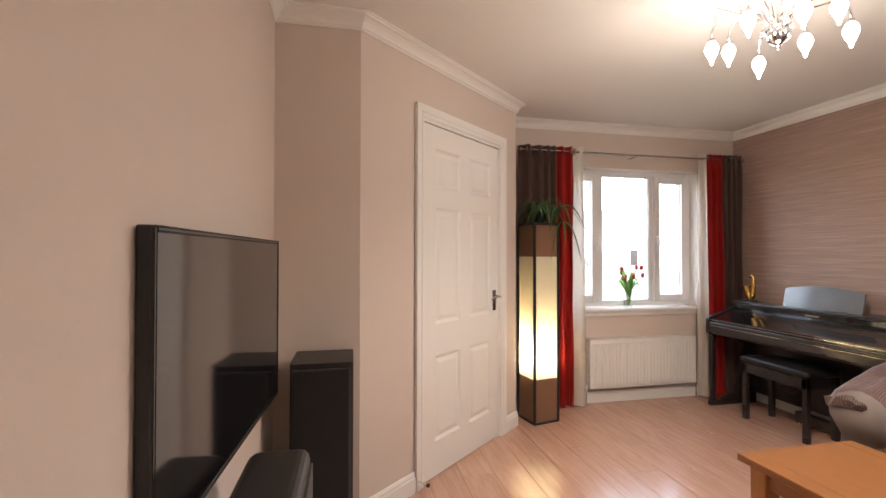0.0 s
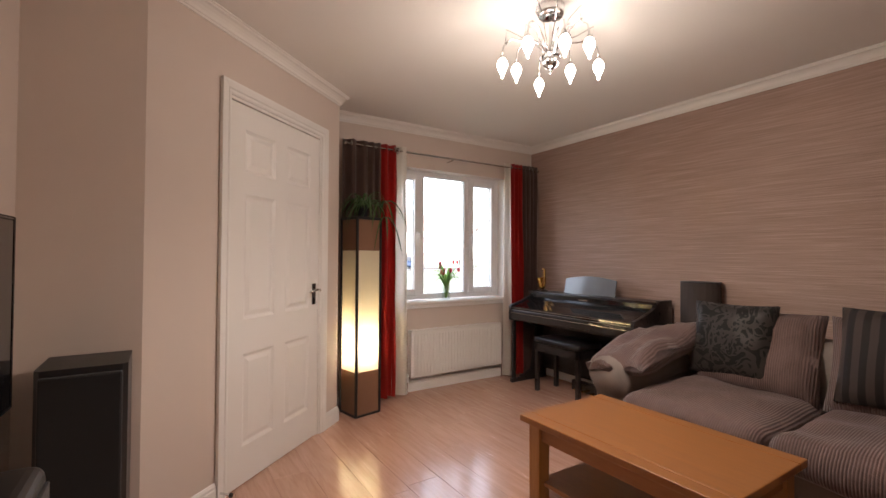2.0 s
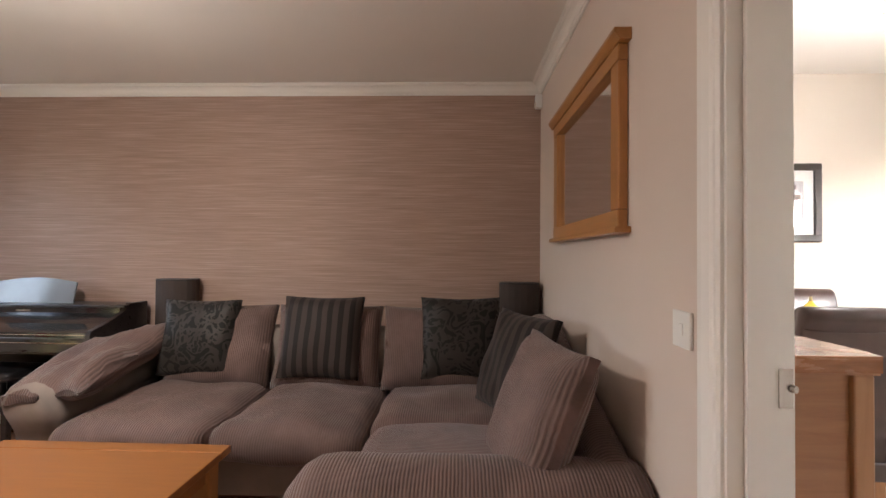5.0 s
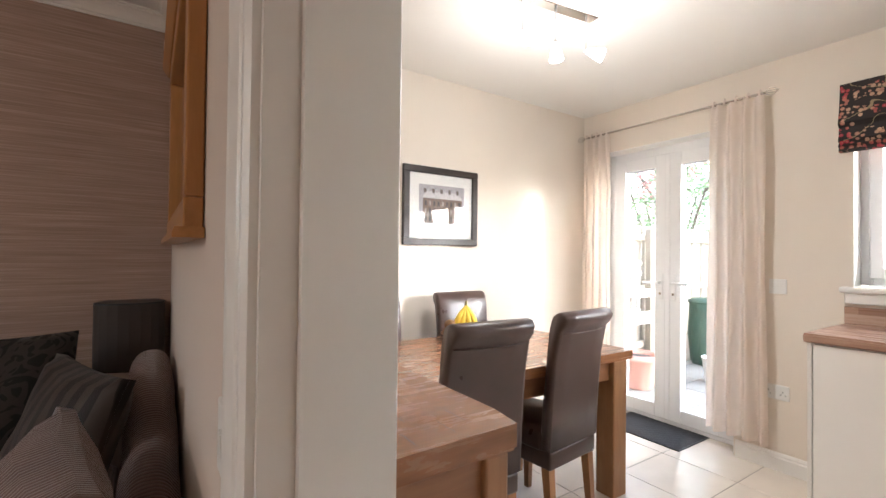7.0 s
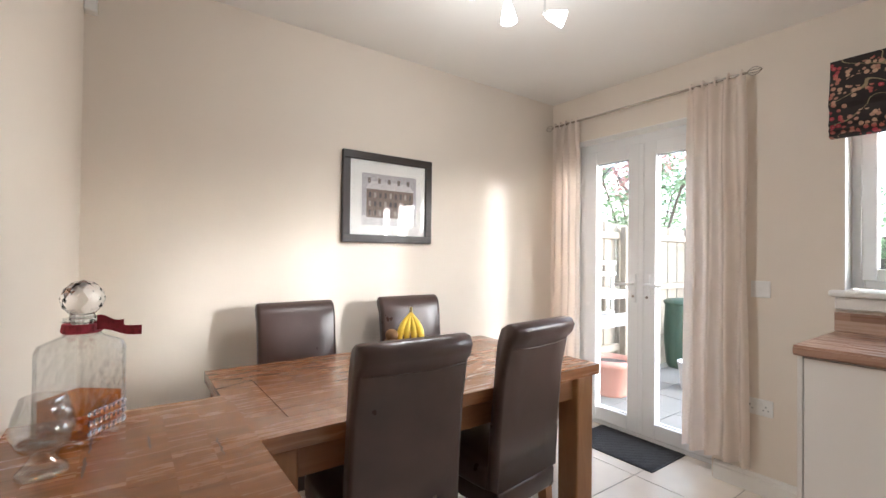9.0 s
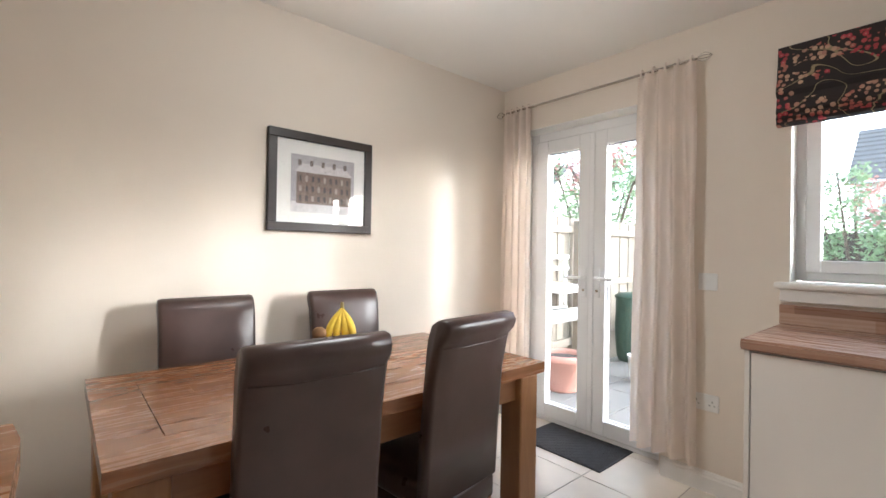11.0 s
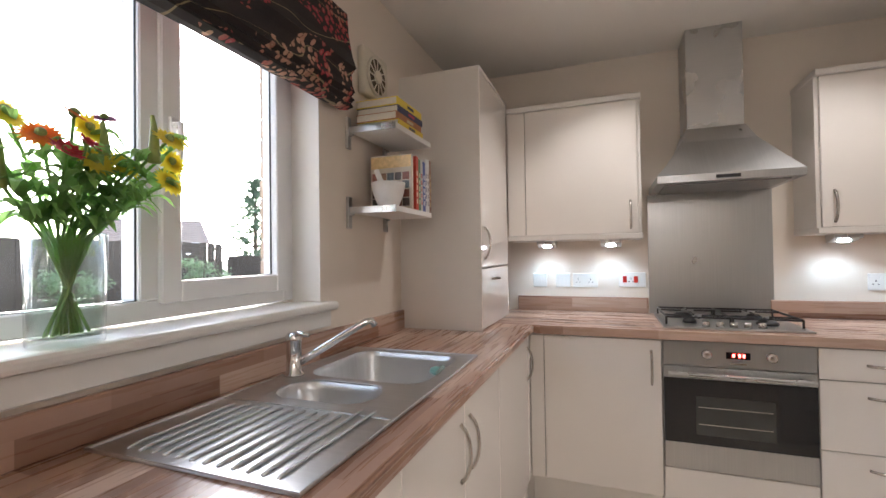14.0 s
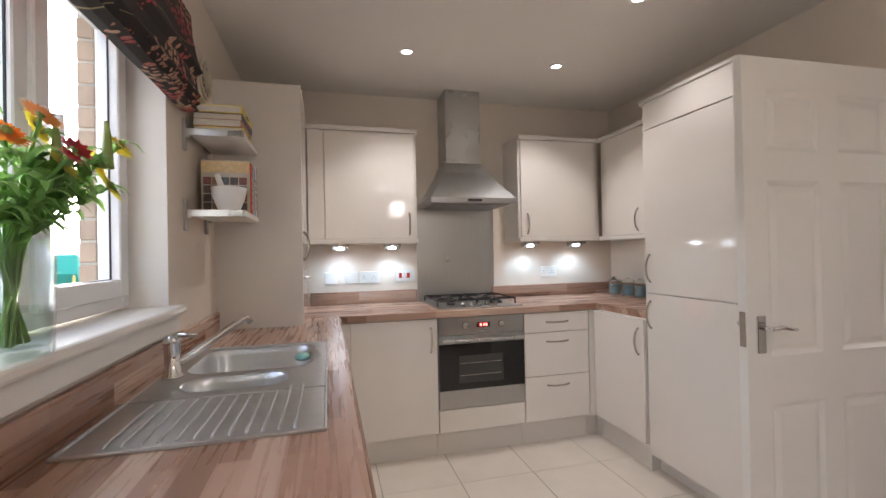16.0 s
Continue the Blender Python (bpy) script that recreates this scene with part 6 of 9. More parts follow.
# wall units
def wall_unit(name, axis, a0, a1, face, back, z0, z1, doors, label, border=True):
    s = 1 if face > back else -1
    at = ((a0 + a1) / 2, (face + back) / 2, z0) if axis == "x" else ((face + back) / 2, (a0 + a1) / 2, z0)
    t = thing(name, at, label, "wall unit", "kitchen wall units")

    def bx(p0, p1, d0, d1, zl, zh, bev=0.0):
        d0, d1 = sorted((d0, d1))
        return B(p0, p1, d0, d1, zl, zh, bev, 2) if axis == "x" else B(d0, d1, p0, p1, zl, zh, bev, 2)
    part("carcass", bx(a0, a1, back, face - s * 0.02, z0 + 0.03, z1 - 0.03), UNIT_SIDE, t)
    part("cornice", bx(a0 - 0.004, a1 + 0.004, back, face + s * 0.014, z1 - 0.03, z1, 0.004), UNIT_SIDE, t, "cream top trim")
    part("pelmet", bx(a0 - 0.004, a1 + 0.004, back, face + s * 0.010, z0, z0 + 0.03, 0.004), UNIT_SIDE, t, "cream light pelmet")
    for lo, hi, zl, zh, hd in doors:
        d = part("door", bx(lo + 0.002, hi - 0.002, face - s * 0.0185, face, zl, zh, 0.0025), UNIT, t, "glossy cream door")
        if hd:
            p, zc, up = hd
            c = (p, face, zc) if axis == "x" else (face, p, zc)
            al = (0, 0, 1) if up else ((1, 0, 0) if axis == "x" else (0, 1, 0))
            bm = handle_bow(bmesh.new(), c, al, (0, s, 0) if axis == "x" else (s, 0, 0), 0.15 if up else 0.10)
            bm.transform(root_matrix(t).inverted())
            o = tagged(new("handle", mesh_of("handle", bm, NICKEL, True)), "bowed satin steel handle")
            o.parent = d
    return t


UF = -1.78
wall_unit("wall_unit", "y", -2.565, -1.843, UF, XKW, 1.340, 2.12, [(-2.46, -1.86, 1.372, 2.088, (-1.90, 1.47, True)), (-2.565, -2.46, 1.372, 2.088, None)], "cream gloss wall unit beside the cooker hood")
wall_unit("wall_unit", "y", -1.084, -0.42, UF, XKW, 1.340, 2.12, [(-1.07, -0.455, 1.372, 2.088, (-1.02, 1.47, True))], "cream gloss corner wall unit beside the cooker hood")
wall_unit("wall_unit", "x", -1.775, -0.957, -0.42, -0.121, 1.340, 2.12, [(-1.70, -0.965, 1.372, 2.088, (-1.34, 1.47, True))], "cream gloss wall unit beside the tall fridge")
b = thing("boiler_cupboard", (-1.48, -2.76, WT), "tall cream boiler cupboard standing on the worktop", "cupboard")
part("carcass", B(-1.775, -1.195, YS, -2.5870, WT, 2.14), UNIT_SIDE, b)
part("top_trim", B(-1.779, -1.191, YS, -2.5650, 2.14, 2.152, 0.003, 1), UNIT_SIDE, b)
part("side_panel", B(-1.1948, -1.187, YS, -2.5680, WT, 2.14), UNIT_SIDE, b, "plain cream side panel")
d = part("door", B(-1.773, -1.197, -2.5860, -2.5669, 1.205, 2.135, 0.003, 2), UNIT, b, "glossy cream door")
part("handle", handle_bow(bmesh.new(), (-1.242, -2.5669, 1.32), (0, 0, 1), (0, 1, 0), 0.15), NICKEL, b, smooth=True)
part("flap", B(-1.773, -1.197, -2.5860, -2.5669, 0.915, 1.20, 0.003, 2), UNIT, b, "glossy cream drop flap")
part("flap_handle", handle_bow(bmesh.new(), (-1.42, -2.5669, 1.145), (1, 0, 0), (0, 1, 0), 0.10), NICKEL, b, smooth=True)

f = thing("tall_fridge_unit", (-0.655, -0.40, 0), "tall cream fridge-freezer housing with two doors", "fridge unit")
part("carcass", B(-0.955, -0.355, -0.668, -0.121, 0.10, 2.06), UNIT_SIDE, f)
part("side_panel", B(-0.957 - 0.018, -0.9555, -0.672, -0.121, 0.0, 2.10, 0.002, 1), UNIT_SIDE, f)
part("plinth", B(-0.955, -0.355, -0.61, -0.121, 0.0, 0.10), UNIT_SIDE, f)
part("top_panel", B(-0.952, -0.358, -0.688, -0.669, 1.945, 2.095, 0.003, 2), UNIT, f, "glossy cream top panel")
part("cornice", B(-0.98, -0.34, -0.695, -0.121, 2.096, 2.118, 0.004, 2), UNIT_SIDE, f)
part("upper_door", B(-0.952, -0.358, -0.688, -0.669, 1.022, 1.94, 0.003, 2), UNIT, f, "glossy cream fridge door")
part("lower_door", B(-0.952, -0.358, -0.688, -0.669, 0.105, 1.017, 0.003, 2), UNIT, f, "glossy cream freezer door")
part("handle", handle_bow(bmesh.new(), (-0.915, -0.688, 1.16), (0, 0, 1), (0, -1, 0), 0.155), NICKEL, f, smooth=True)
part("handle", handle_bow(bmesh.new(), (-0.915, -0.688, 0.90), (0, 0, 1), (0, -1, 0), 0.155), NICKEL, f, smooth=True)


# cooker hood
def hood():
    t = thing("cooker_hood", (-1.85, -1.49, 1.60), "stainless chimney cooker hood on the wall", "cooker hood")
    yc = -1.485
    part("chimney", B(XKW, -1.84, yc - 0.13, yc + 0.13, 1.90, CK, 0.002, 1), STEEL, t, "brushed steel chimney")
    bm = bmesh.new()
    L = []
    for xf, hw, z in ((-1.60, 0.300, 1.60), (-1.60, 0.300, 1.635), (-1.66, 0.250, 1.70), (-1.78, 0.165, 1.83), (-1.835, 0.135, 1.91)):
        L.append([bm.verts.new(p) for p in ((XKW, yc - hw, z), (xf, yc - hw, z), (xf, yc + hw, z), (XKW, yc + hw, z))])
    for a, b in zip(L, L[1:]):
        for i in range(4):
            bm.faces.new((a[i], a[(i + 1) % 4], b[(i + 1) % 4], b[i]))
    bm.faces.new(L[0][::-1])
    bm.faces.new(L[-1])
    part("canopy", bm, STEEL_Y, t, "sloping steel canopy")
    part("filter", B(-2.02, -1.65, yc - 0.26, yc + 0.26, 1.594, 1.5995), plain("grease_filter", (0.3, 0.3, 0.3), 0.4, 0.8, 0.2, 30), t)
    part("switch_strip", B(-1.5998, -1.597, yc - 0.05, yc + 0.05, 1.610, 1.626), BLACK, t)


hood()
t = thing("splashback", (-2.06, -1.49, 0.95), "brushed stainless splashback behind the hob", "splashback")
part("sheet", B(XKW, XKW + 0.006, -1.795, -1.182, WT + 0.0, 1.60), STEEL_Y, t)


def hob():
    t = thing("gas_hob", (-1.75, -1.49, WT), "stainless four-burner gas hob with black pan supports", "hob")
    x0, x1, y0, y1 = -2.00, -1.50, -1.78, -1.20
    part("hob_plate", B(x0, x1, y0, y1, WT, WT + 0.010, 0.005, 2), STEEL_Y, t)
    for k in range(5):
        part("control_knob", lathe(bmesh.new(), [(0.017, 0), (0.015, 0.022), (0.006, 0.024)], 14, (x1 - 0.045, -1.60 + k * 0.055, WT + 0.010)), NICKEL, t, smooth=True)
    for bx, by, r in ((-1.87, -1.65, 0.045), (-1.87, -1.33, 0.036), (-1.66, -1.65, 0.030), (-1.66, -1.33, 0.045)):
        part("burner", lathe(bmesh.new(), [(r, 0), (r, 0.012), (r * 0.8, 0.016), (r * 0.75, 0.022), (0.004, 0.024)], 18, (bx, by, WT + 0.010)), BLACK, t, "black burner cap", True)
    for ya, yb in ((y0 + 0.02, -1.495), (-1.485, y1 - 0.02)):
        bm = bmesh.new()
        za = WT + 0.045
        tube(bm, [(x0 + 0.03, ya, za), (x1 - 0.08, ya, za), (x1 - 0.08, yb, za), (x0 + 0.03, yb, za), (x0 + 0.03, ya, za)], 0.005, 6)
        for xx in (-1.87, -1.66):
            tube(bm, [(xx, ya, za), (xx, (ya + yb) / 2 - 0.03, za)], 0.005, 6)
            tube(bm, [(xx, yb, za), (xx, (ya + yb) / 2 + 0.03, za)], 0.005, 6)
            for sx in (-1, 1):
                tube(bm, [(xx + sx * 0.10, (ya + yb) / 2, za), (xx + sx * 0.03, (ya + yb) / 2, za)], 0.005, 6)
        for xx in (x0 + 0.03, x1 - 0.08):
            for yy in (ya, yb):
                tube(bm, [(xx, yy, za), (xx, yy, WT + 0.010)], 0.005, 6)
        part("pan_support", bm, BLACK, t, "black iron pan support")


hob()

# lights under the wall units, sockets
for (yy, zz) in ((-2.36, 1.34), (-2.00, 1.34), (-0.93, 1.34), (-0.53, 1.34)):
    t = thing("cabinet_light", (-1.93, yy, 1.31), "small wedge-shaped steel light under the wall unit", "light", "lights under the wall units")
    bm = extrude_y(bmesh.new(), [(-1.985, 1.3395), (-1.88, 1.3395), (-1.88, 1.322), (-1.975, 1.300)], yy - 0.055, yy + 0.055)
    part("housing", bm, STEEL, t)
    bm = lathe(bmesh.new(), [(0.026, 0.0), (0.024, -0.002), (0.003, -0.0025)], 16, (0, 0, 0))
    bm.transform(Matrix.Translation((-1.93, yy, 1.309)) @ Matrix.Rotation(radians(-13), 4, "Y"))
    part("lens", bm, SPOT_COLD, t, "lit round lens")
    lamp("cabinet_light_glow", "SPOT", (-1.925, yy, 1.298), 0.30, (0.62, 0.86, 1.0), 0.015, (-2.0, yy, 0.9), 120)
wall_plate("switch", -2.424, 1.10, 0.086, 0.086, XKW, 1, "white fused switch above the worktop", 1, "x")
wall_plate("switch", -2.283, 1.10, 0.086, 0.086, XKW, 1, "white fused switch above the worktop", 1, "x")
wall_plate("socket", -2.150, 1.10, 0.146, 0.086, XKW, 1, "white double socket above the worktop", 2, "x")
t = wall_plate("socket", -1.885, 1.105, 0.146, 0.086, XKW, 1, "white cooker switch with red rockers and socket", 1, "x")
for yy in (-1.925, -1.865):
    part("red_rocker", B(XKW + 0.009, XKW + 0.013, yy - 0.011, yy + 0.011, 1.088, 1.125), RED_K, t, "red rocker switch")
wall_plate("socket", -0.711, 1.10, 0.146, 0.086, XKW, 1, "white double socket above the worktop", 2, "x")
wall_plate("light_switch", 1.385, 1.085, 0.088, 0.088, YS, 1, "white wall switch beside the garden doors", 1)
wall_plate("socket", 1.40, 0.46, 0.146, 0.086, YS, 1, "white double socket beside the garden doors", 2)

for k, (jx, jy) in enumerate(((-1.83, -0.26), (-1.70, -0.24), (-1.57, -0.23))):
    t = thing("storage_jar", (jx, jy, WT), "small glass storage jar with pale blue contents", "jar", "jars on the worktop")
    part("glass_wall", lathe(bmesh.new(), [(0.04, 0), (0.045, 0.008), (0.045, 0.105), (0.043, 0.105), (0.043, 0.01), (0.0005, 0.008)], 20, (jx, jy, WT), False), CLEAR, t, smooth=True)
    part("contents", lathe(bmesh.new(), [(0.041, 0.012), (0.041, 0.085)], 18, (jx, jy, WT)), plain("blue_contents", (0.16, 0.32, 0.42), 0.5, var=0.3, scale=60), t)
    part("lid", lathe(bmesh.new(), [(0.047, 0.105), (0.047, 0.125), (0.02, 0.13), (0.014, 0.145), (0.004, 0.147)], 20, (jx, jy, WT)), CLEAR if k else CHROME, t, "lid with a knob", True)
t = thing("toaster", (-1.16, -0.30, WT), "polished steel toaster at the end of the worktop", "toaster")
part("body", B(-1.28, -1.04, -0.40, -0.22, WT + 0.012, WT + 0.19, 0.03, 4), CHROME, t, smooth=True)
part("base", B(-1.27, -1.05, -0.39, -0.23, WT, WT + 0.012, 0.004, 1), BLACK, t)
part("slot", B(-1.25, -1.07, -0.325, -0.295, WT + 0.1895, WT + 0.191), BLACK, t)

# downlights
for dx, dy in ((-1.32, -1.98), (-1.32, -1.02), (-0.55, -1.02)):
    t = thing("downlight", (dx, dy, CK), "small round white recessed ceiling light, lit", "ceiling light", "recessed ceiling lights")
    part("rim", lathe(bmesh.new(), [(0.042, 0), (0.042, -0.004), (0.031, -0.006), (0.029, -0.0005)], 24, (dx, dy, CK)), GLOSSW, t, smooth=True)
    part("lens", lathe(bmesh.new(), [(0.028, -0.001), (0.004, -0.0022)], 20, (dx, dy, CK)), BULB_W, t, "lit lens")


# shelves with books
def shelf(z, lab):
    t = thing("wall_shelf", (-0.87, -2.86, z - 0.02), lab, "shelf", "steel and white wall shelves")
    part("board", B(-1.05, -0.70, -2.955, -2.757, z - 0.022, z, 0.002, 1), GLOSSW, t, "white board")
    part("end_cap", B(-0.6995, -0.696, -2.955, -2.757, z - 0.024, z + 0.002, 0.001, 1), STEEL, t, "steel edge")
    for bx in (-0.715, -1.02):
        bm = B(bx - 0.014, bx + 0.014, YS, YS + 0.012, z - 0.08, z + 0.045, 0.002, 1)
        box(bm, bx - 0.004, bx + 0.004, YS + 0.012, -2.952, z - 0.03, z + 0.004)
        part("bracket", bm, STEEL, t, "steel bracket")


shelf(1.77, "white shelf with steel ends, holding lying books")
shelf(1.455, "white shelf with steel ends, holding upright books")
PAGES = plain("book_pages", (0.70, 0.65, 0.56), 0.8, var=0.06, scale=80)


def book(at, size, colour, label, upright, bars, seed):
    """A book: lying with its spine to the room, or upright on its end with its spine to the room."""
    x0, y0, z0 = at
    a, b, c = size
    t = thing("book", (x0 + a / 2, y0 + b / 2, z0), label, "book", "books on the shelves")
    cov = plain("book_cover_%d" % seed, colour, 0.35, var=0.06, scale=20, relief=0.02)
    ink = plain("book_ink_%d" % seed, bars, 0.5, relief=0)
    if upright:
        part("page_block", B(x0 + 0.002, x0 + a - 0.002, y0, y0 + b - 0.004, z0 + 0.003, z0 + c - 0.003), PAGES, t)
        part("cover", box(box(B(x0, x0 + 0.002, y0, y0 + b, z0, z0 + c), x0 + a - 0.002, x0 + a, y0, y0 + b, z0, z0 + c), x0 + 0.002, x0 + a - 0.002, y0 + b - 0.003, y0 + b, z0, z0 + c), cov, t)
        for k in range(5):
            zz = z0 + c * (0.12 + 0.13 * k)
            part("title_bar", B(x0 + a * 0.3, x0 + a * 0.7, y0 + b, y0 + b + 0.0006, zz, zz + c * 0.09), ink, t, "printed title bar")
    else:
        part("page_block", B(x0 + 0.003, x0 + a - 0.003, y0 + 0.003, y0 + b - 0.003, z0 + 0.002, z0 + c - 0.002), PAGES, t)
        part("cover", box(box(B(x0, x0 + a, y0, y0 + b, z0, z0 + 0.002), x0, x0 + a, y0, y0 + b, z0 + c - 0.002, z0 + c), x0, x0 + a, y0 + b - 0.003, y0 + b, z0 + 0.002, z0 + c - 0.002), cov, t)
        part("title_bar", B(x0 + a * 0.35, x0 + a * 0.6, y0 + b, y0 + b + 0.0006, z0 + c * 0.3, z0 + c * 0.7), ink, t, "printed title bar")


z = 1.77
for i, (h, col, ink, nm) in enumerate(((0.026, (0.75, 0.55, 0.04), (0.1, 0.1, 0.1), "yellow"), (0.030, (0.42, 0.16, 0.06), (0.6, 0.5, 0.3), "orange-brown"), (0.026, (0.03, 0.035, 0.10), (0.5, 0.05, 0.1), "navy blue"), (0.030, (0.78, 0.60, 0.05), (0.05, 0.05, 0.05), "yellow"))):
    off = (0.0, 0.006, -0.004, 0.004)[i]
    book((-0.985 + off, -2.952, z), (0.24, 0.185 - abs(off), h), col, "large %s book lying in a stack on the shelf" % nm, False, ink, i)
    z += h + 0.0004
x = -1.06
for i, (w_, c_, h_, ink, nm) in enumerate(((0.022, (0.20, 0.09, 0.05), 0.235, (0.55, 0.4, 0.2), "brown"), (0.024, (0.74, 0.72, 0.70), 0.235, (0.35, 0.3, 0.3), "white"), (0.018, (0.72, 0.70, 0.68), 0.232, (0.2, 0.2, 0.3), "white"), (0.028, (0.08, 0.12, 0.36), 0.215, (0.7, 0.7, 0.75), "blue"), (0.022, (0.62, 0.60, 0.56), 0.22, (0.5, 0.1, 0.1), "white and red"), (0.022, (0.10, 0.24, 0.12), 0.218, (0.7, 0.65, 0.4), "green"), (0.026, (0.62, 0.07, 0.04), 0.225, (0.8, 0.7, 0.5), "red"))):
    book((x, -2.952, 1.455), (w_, 0.19, h_), c_, "%s cookery book standing on the shelf" % nm, True, ink, 10 + i)
    x += w_ + 0.001
t = thing("cookery_book", (-0.867, -2.86, 1.455), "cookery book with a patterned photographic cover facing out", "book", "books on the shelves")
cx = -0.872
part("page_block", B(cx, cx + 0.018, -2.950, -2.765, 1.458, 1.680), PAGES, t)
part("cover", B(cx + 0.018, cx + 0.0205, -2.952, -2.763, 1.455, 1.683), plain("cover_print", (0.60, 0.52, 0.42), 0.3, var=0.1, scale=30), t)
part("cover_strip", B(cx + 0.0205, cx + 0.0211, -2.950, -2.765, 1.630, 1.678), plain("cover_orange", (0.72, 0.52, 0.25), 0.3, var=0.2, scale=60), t, "pale orange title strip")
rnd = random.Random(2)
for i in range(5):
    for j in range(4):
        c = [(0.10, 0.08, 0.07), (0.35, 0.20, 0.12), (0.22, 0.08, 0.06), (0.12, 0.14, 0.16)][rnd.randrange(4)]
        part("cover_photo", B(cx + 0.0205, cx + 0.0211, -2.945 + i * 0.035, -2.914 + i * 0.035, 1.470 + j * 0.036, 1.502 + j * 0.036), plain("cover_photo_%d%d" % (i, j), c, 0.3, var=0.4, scale=90), t, "small printed photograph")
t = thing("mortar_and_pestle", (-0.775, -2.83, 1.455), "white marble mortar with its pestle", "mortar")
part("mortar", lathe(bmesh.new(), [(0.038, 0), (0.042, 0.01), (0.060, 0.055), (0.068, 0.098), (0.060, 0.098), (0.05, 0.055), (0.02, 0.03), (0.001, 0.028)], 24, (-0.775, -2.83, 1.455), False), CERAMIC, t, smooth=True)
part("pestle", tube(bmesh.new(), [(-0.78, -2.83, 1.490), (-0.765, -2.85, 1.540), (-0.75, -2.87, 1.605)], 0.016, 12, 0.010), CERAMIC, t, smooth=True)

# extractor fan
t = thing("extractor_fan", (-0.90, YS + 0.02, 1.95), "square aged-plastic extractor fan on the wall", "extractor fan")
part("housing", B(-1.005, -0.795, YS, YS + 0.035, 1.94, 2.145, 0.012, 3), IVORY, t)
bm = bmesh.new()
lathe(bm, [(0.086, 0), (0.086, 0.008), (0.076, 0.010), (0.076, 0.0)], 28)
bm.transform(Matrix.Translation((-0.90, YS + 0.035, 2.04)) @ Matrix.Rotation(radians(-90), 4, "X"))
part("ring", bm, IVORY, t, smooth=True)
# Flat mottled dark disc; the opening's darkness is put into its colour.
bm = lathe(bmesh.new(), [(0.077, 0.001), (0.005, 0.0015)], 24)
bm.transform(Matrix.Translation((-0.90, YS + 0.035, 2.04)) @ Matrix.Rotation(radians(-90), 4, "X"))
part("dark_opening", bm, plain("fan_opening_dark", (0.12, 0.10, 0.07), 0.8, var=0.3, scale=60), t)
bm = lathe(bmesh.new(), [(0.026, 0.0), (0.026, 0.012), (0.02, 0.016), (0.003, 0.017)], 20)
bm.transform(Matrix.Translation((-0.90, YS + 0.036, 2.04)) @ Matrix.Rotation(radians(-90), 4, "X"))
part("hub", bm, IVORY, t, smooth=True)
for k in range(12):
    a = k * math.pi / 6 + 0.3
    part("vane", tube(bmesh.new(), [(-0.90 + 0.026 * math.cos(a), YS + 0.042, 2.04 + 0.026 * math.sin(a)), (-0.90 + 0.077 * math.cos(a + 0.2), YS + 0.042, 2.04 + 0.077 * math.sin(a + 0.2))], 0.0028, 5), IVORY, t)


# roman blind
t = thing("roman_blind", (0.25, -2.93, 1.81), "dark roman blind printed with red and pale blossom", "blind")
x0, x1 = -0.64, 1.09
outl = [(YS + 0.02, 2.18), (YS + 0.055, 2.18), (YS + 0.06, 2.10), (YS + 0.075, 2.02), (YS + 0.092, 1.965), (YS + 0.072, 1.945), (YS + 0.075, 1.90), (YS + 0.085, 1.875), (YS + 0.07, 1.862), (YS + 0.084, 1.848), (YS + 0.068, 1.838), (YS + 0.078, 1.822), (YS + 0.05, 1.815), (YS + 0.02, 1.82)]
bm = bmesh.new()
nx = 40
rows = []
for i in range(nx + 1):
    s = i / nx
    rows.append([bm.verts.new((x0 + (x1 - x0) * s, y + 0.004 * noise.noise(Vector((s * 7, z * 9, 2))) * (k > 2), z + 0.006 * noise.noise(Vector((s * 4, z * 5, 8))) * (3 < k < 13))) for k, (y, z) in enumerate(outl)])
kk = len(outl)
for a, b2 in zip(rows, rows[1:]):
    for j in range(kk):
        bm.faces.new((a[j], b2[j], b2[(j + 1) % kk], a[(j + 1) % kk]))
bm.faces.new(rows[0][::-1])
bm.faces.new(rows[-1])
part("folded_fabric", bm, BLOSSOM, t, smooth=False)
part("head_batten", B(x0, x1, YS, YS + 0.02, 2.13, 2.18), GLOSSW, t)


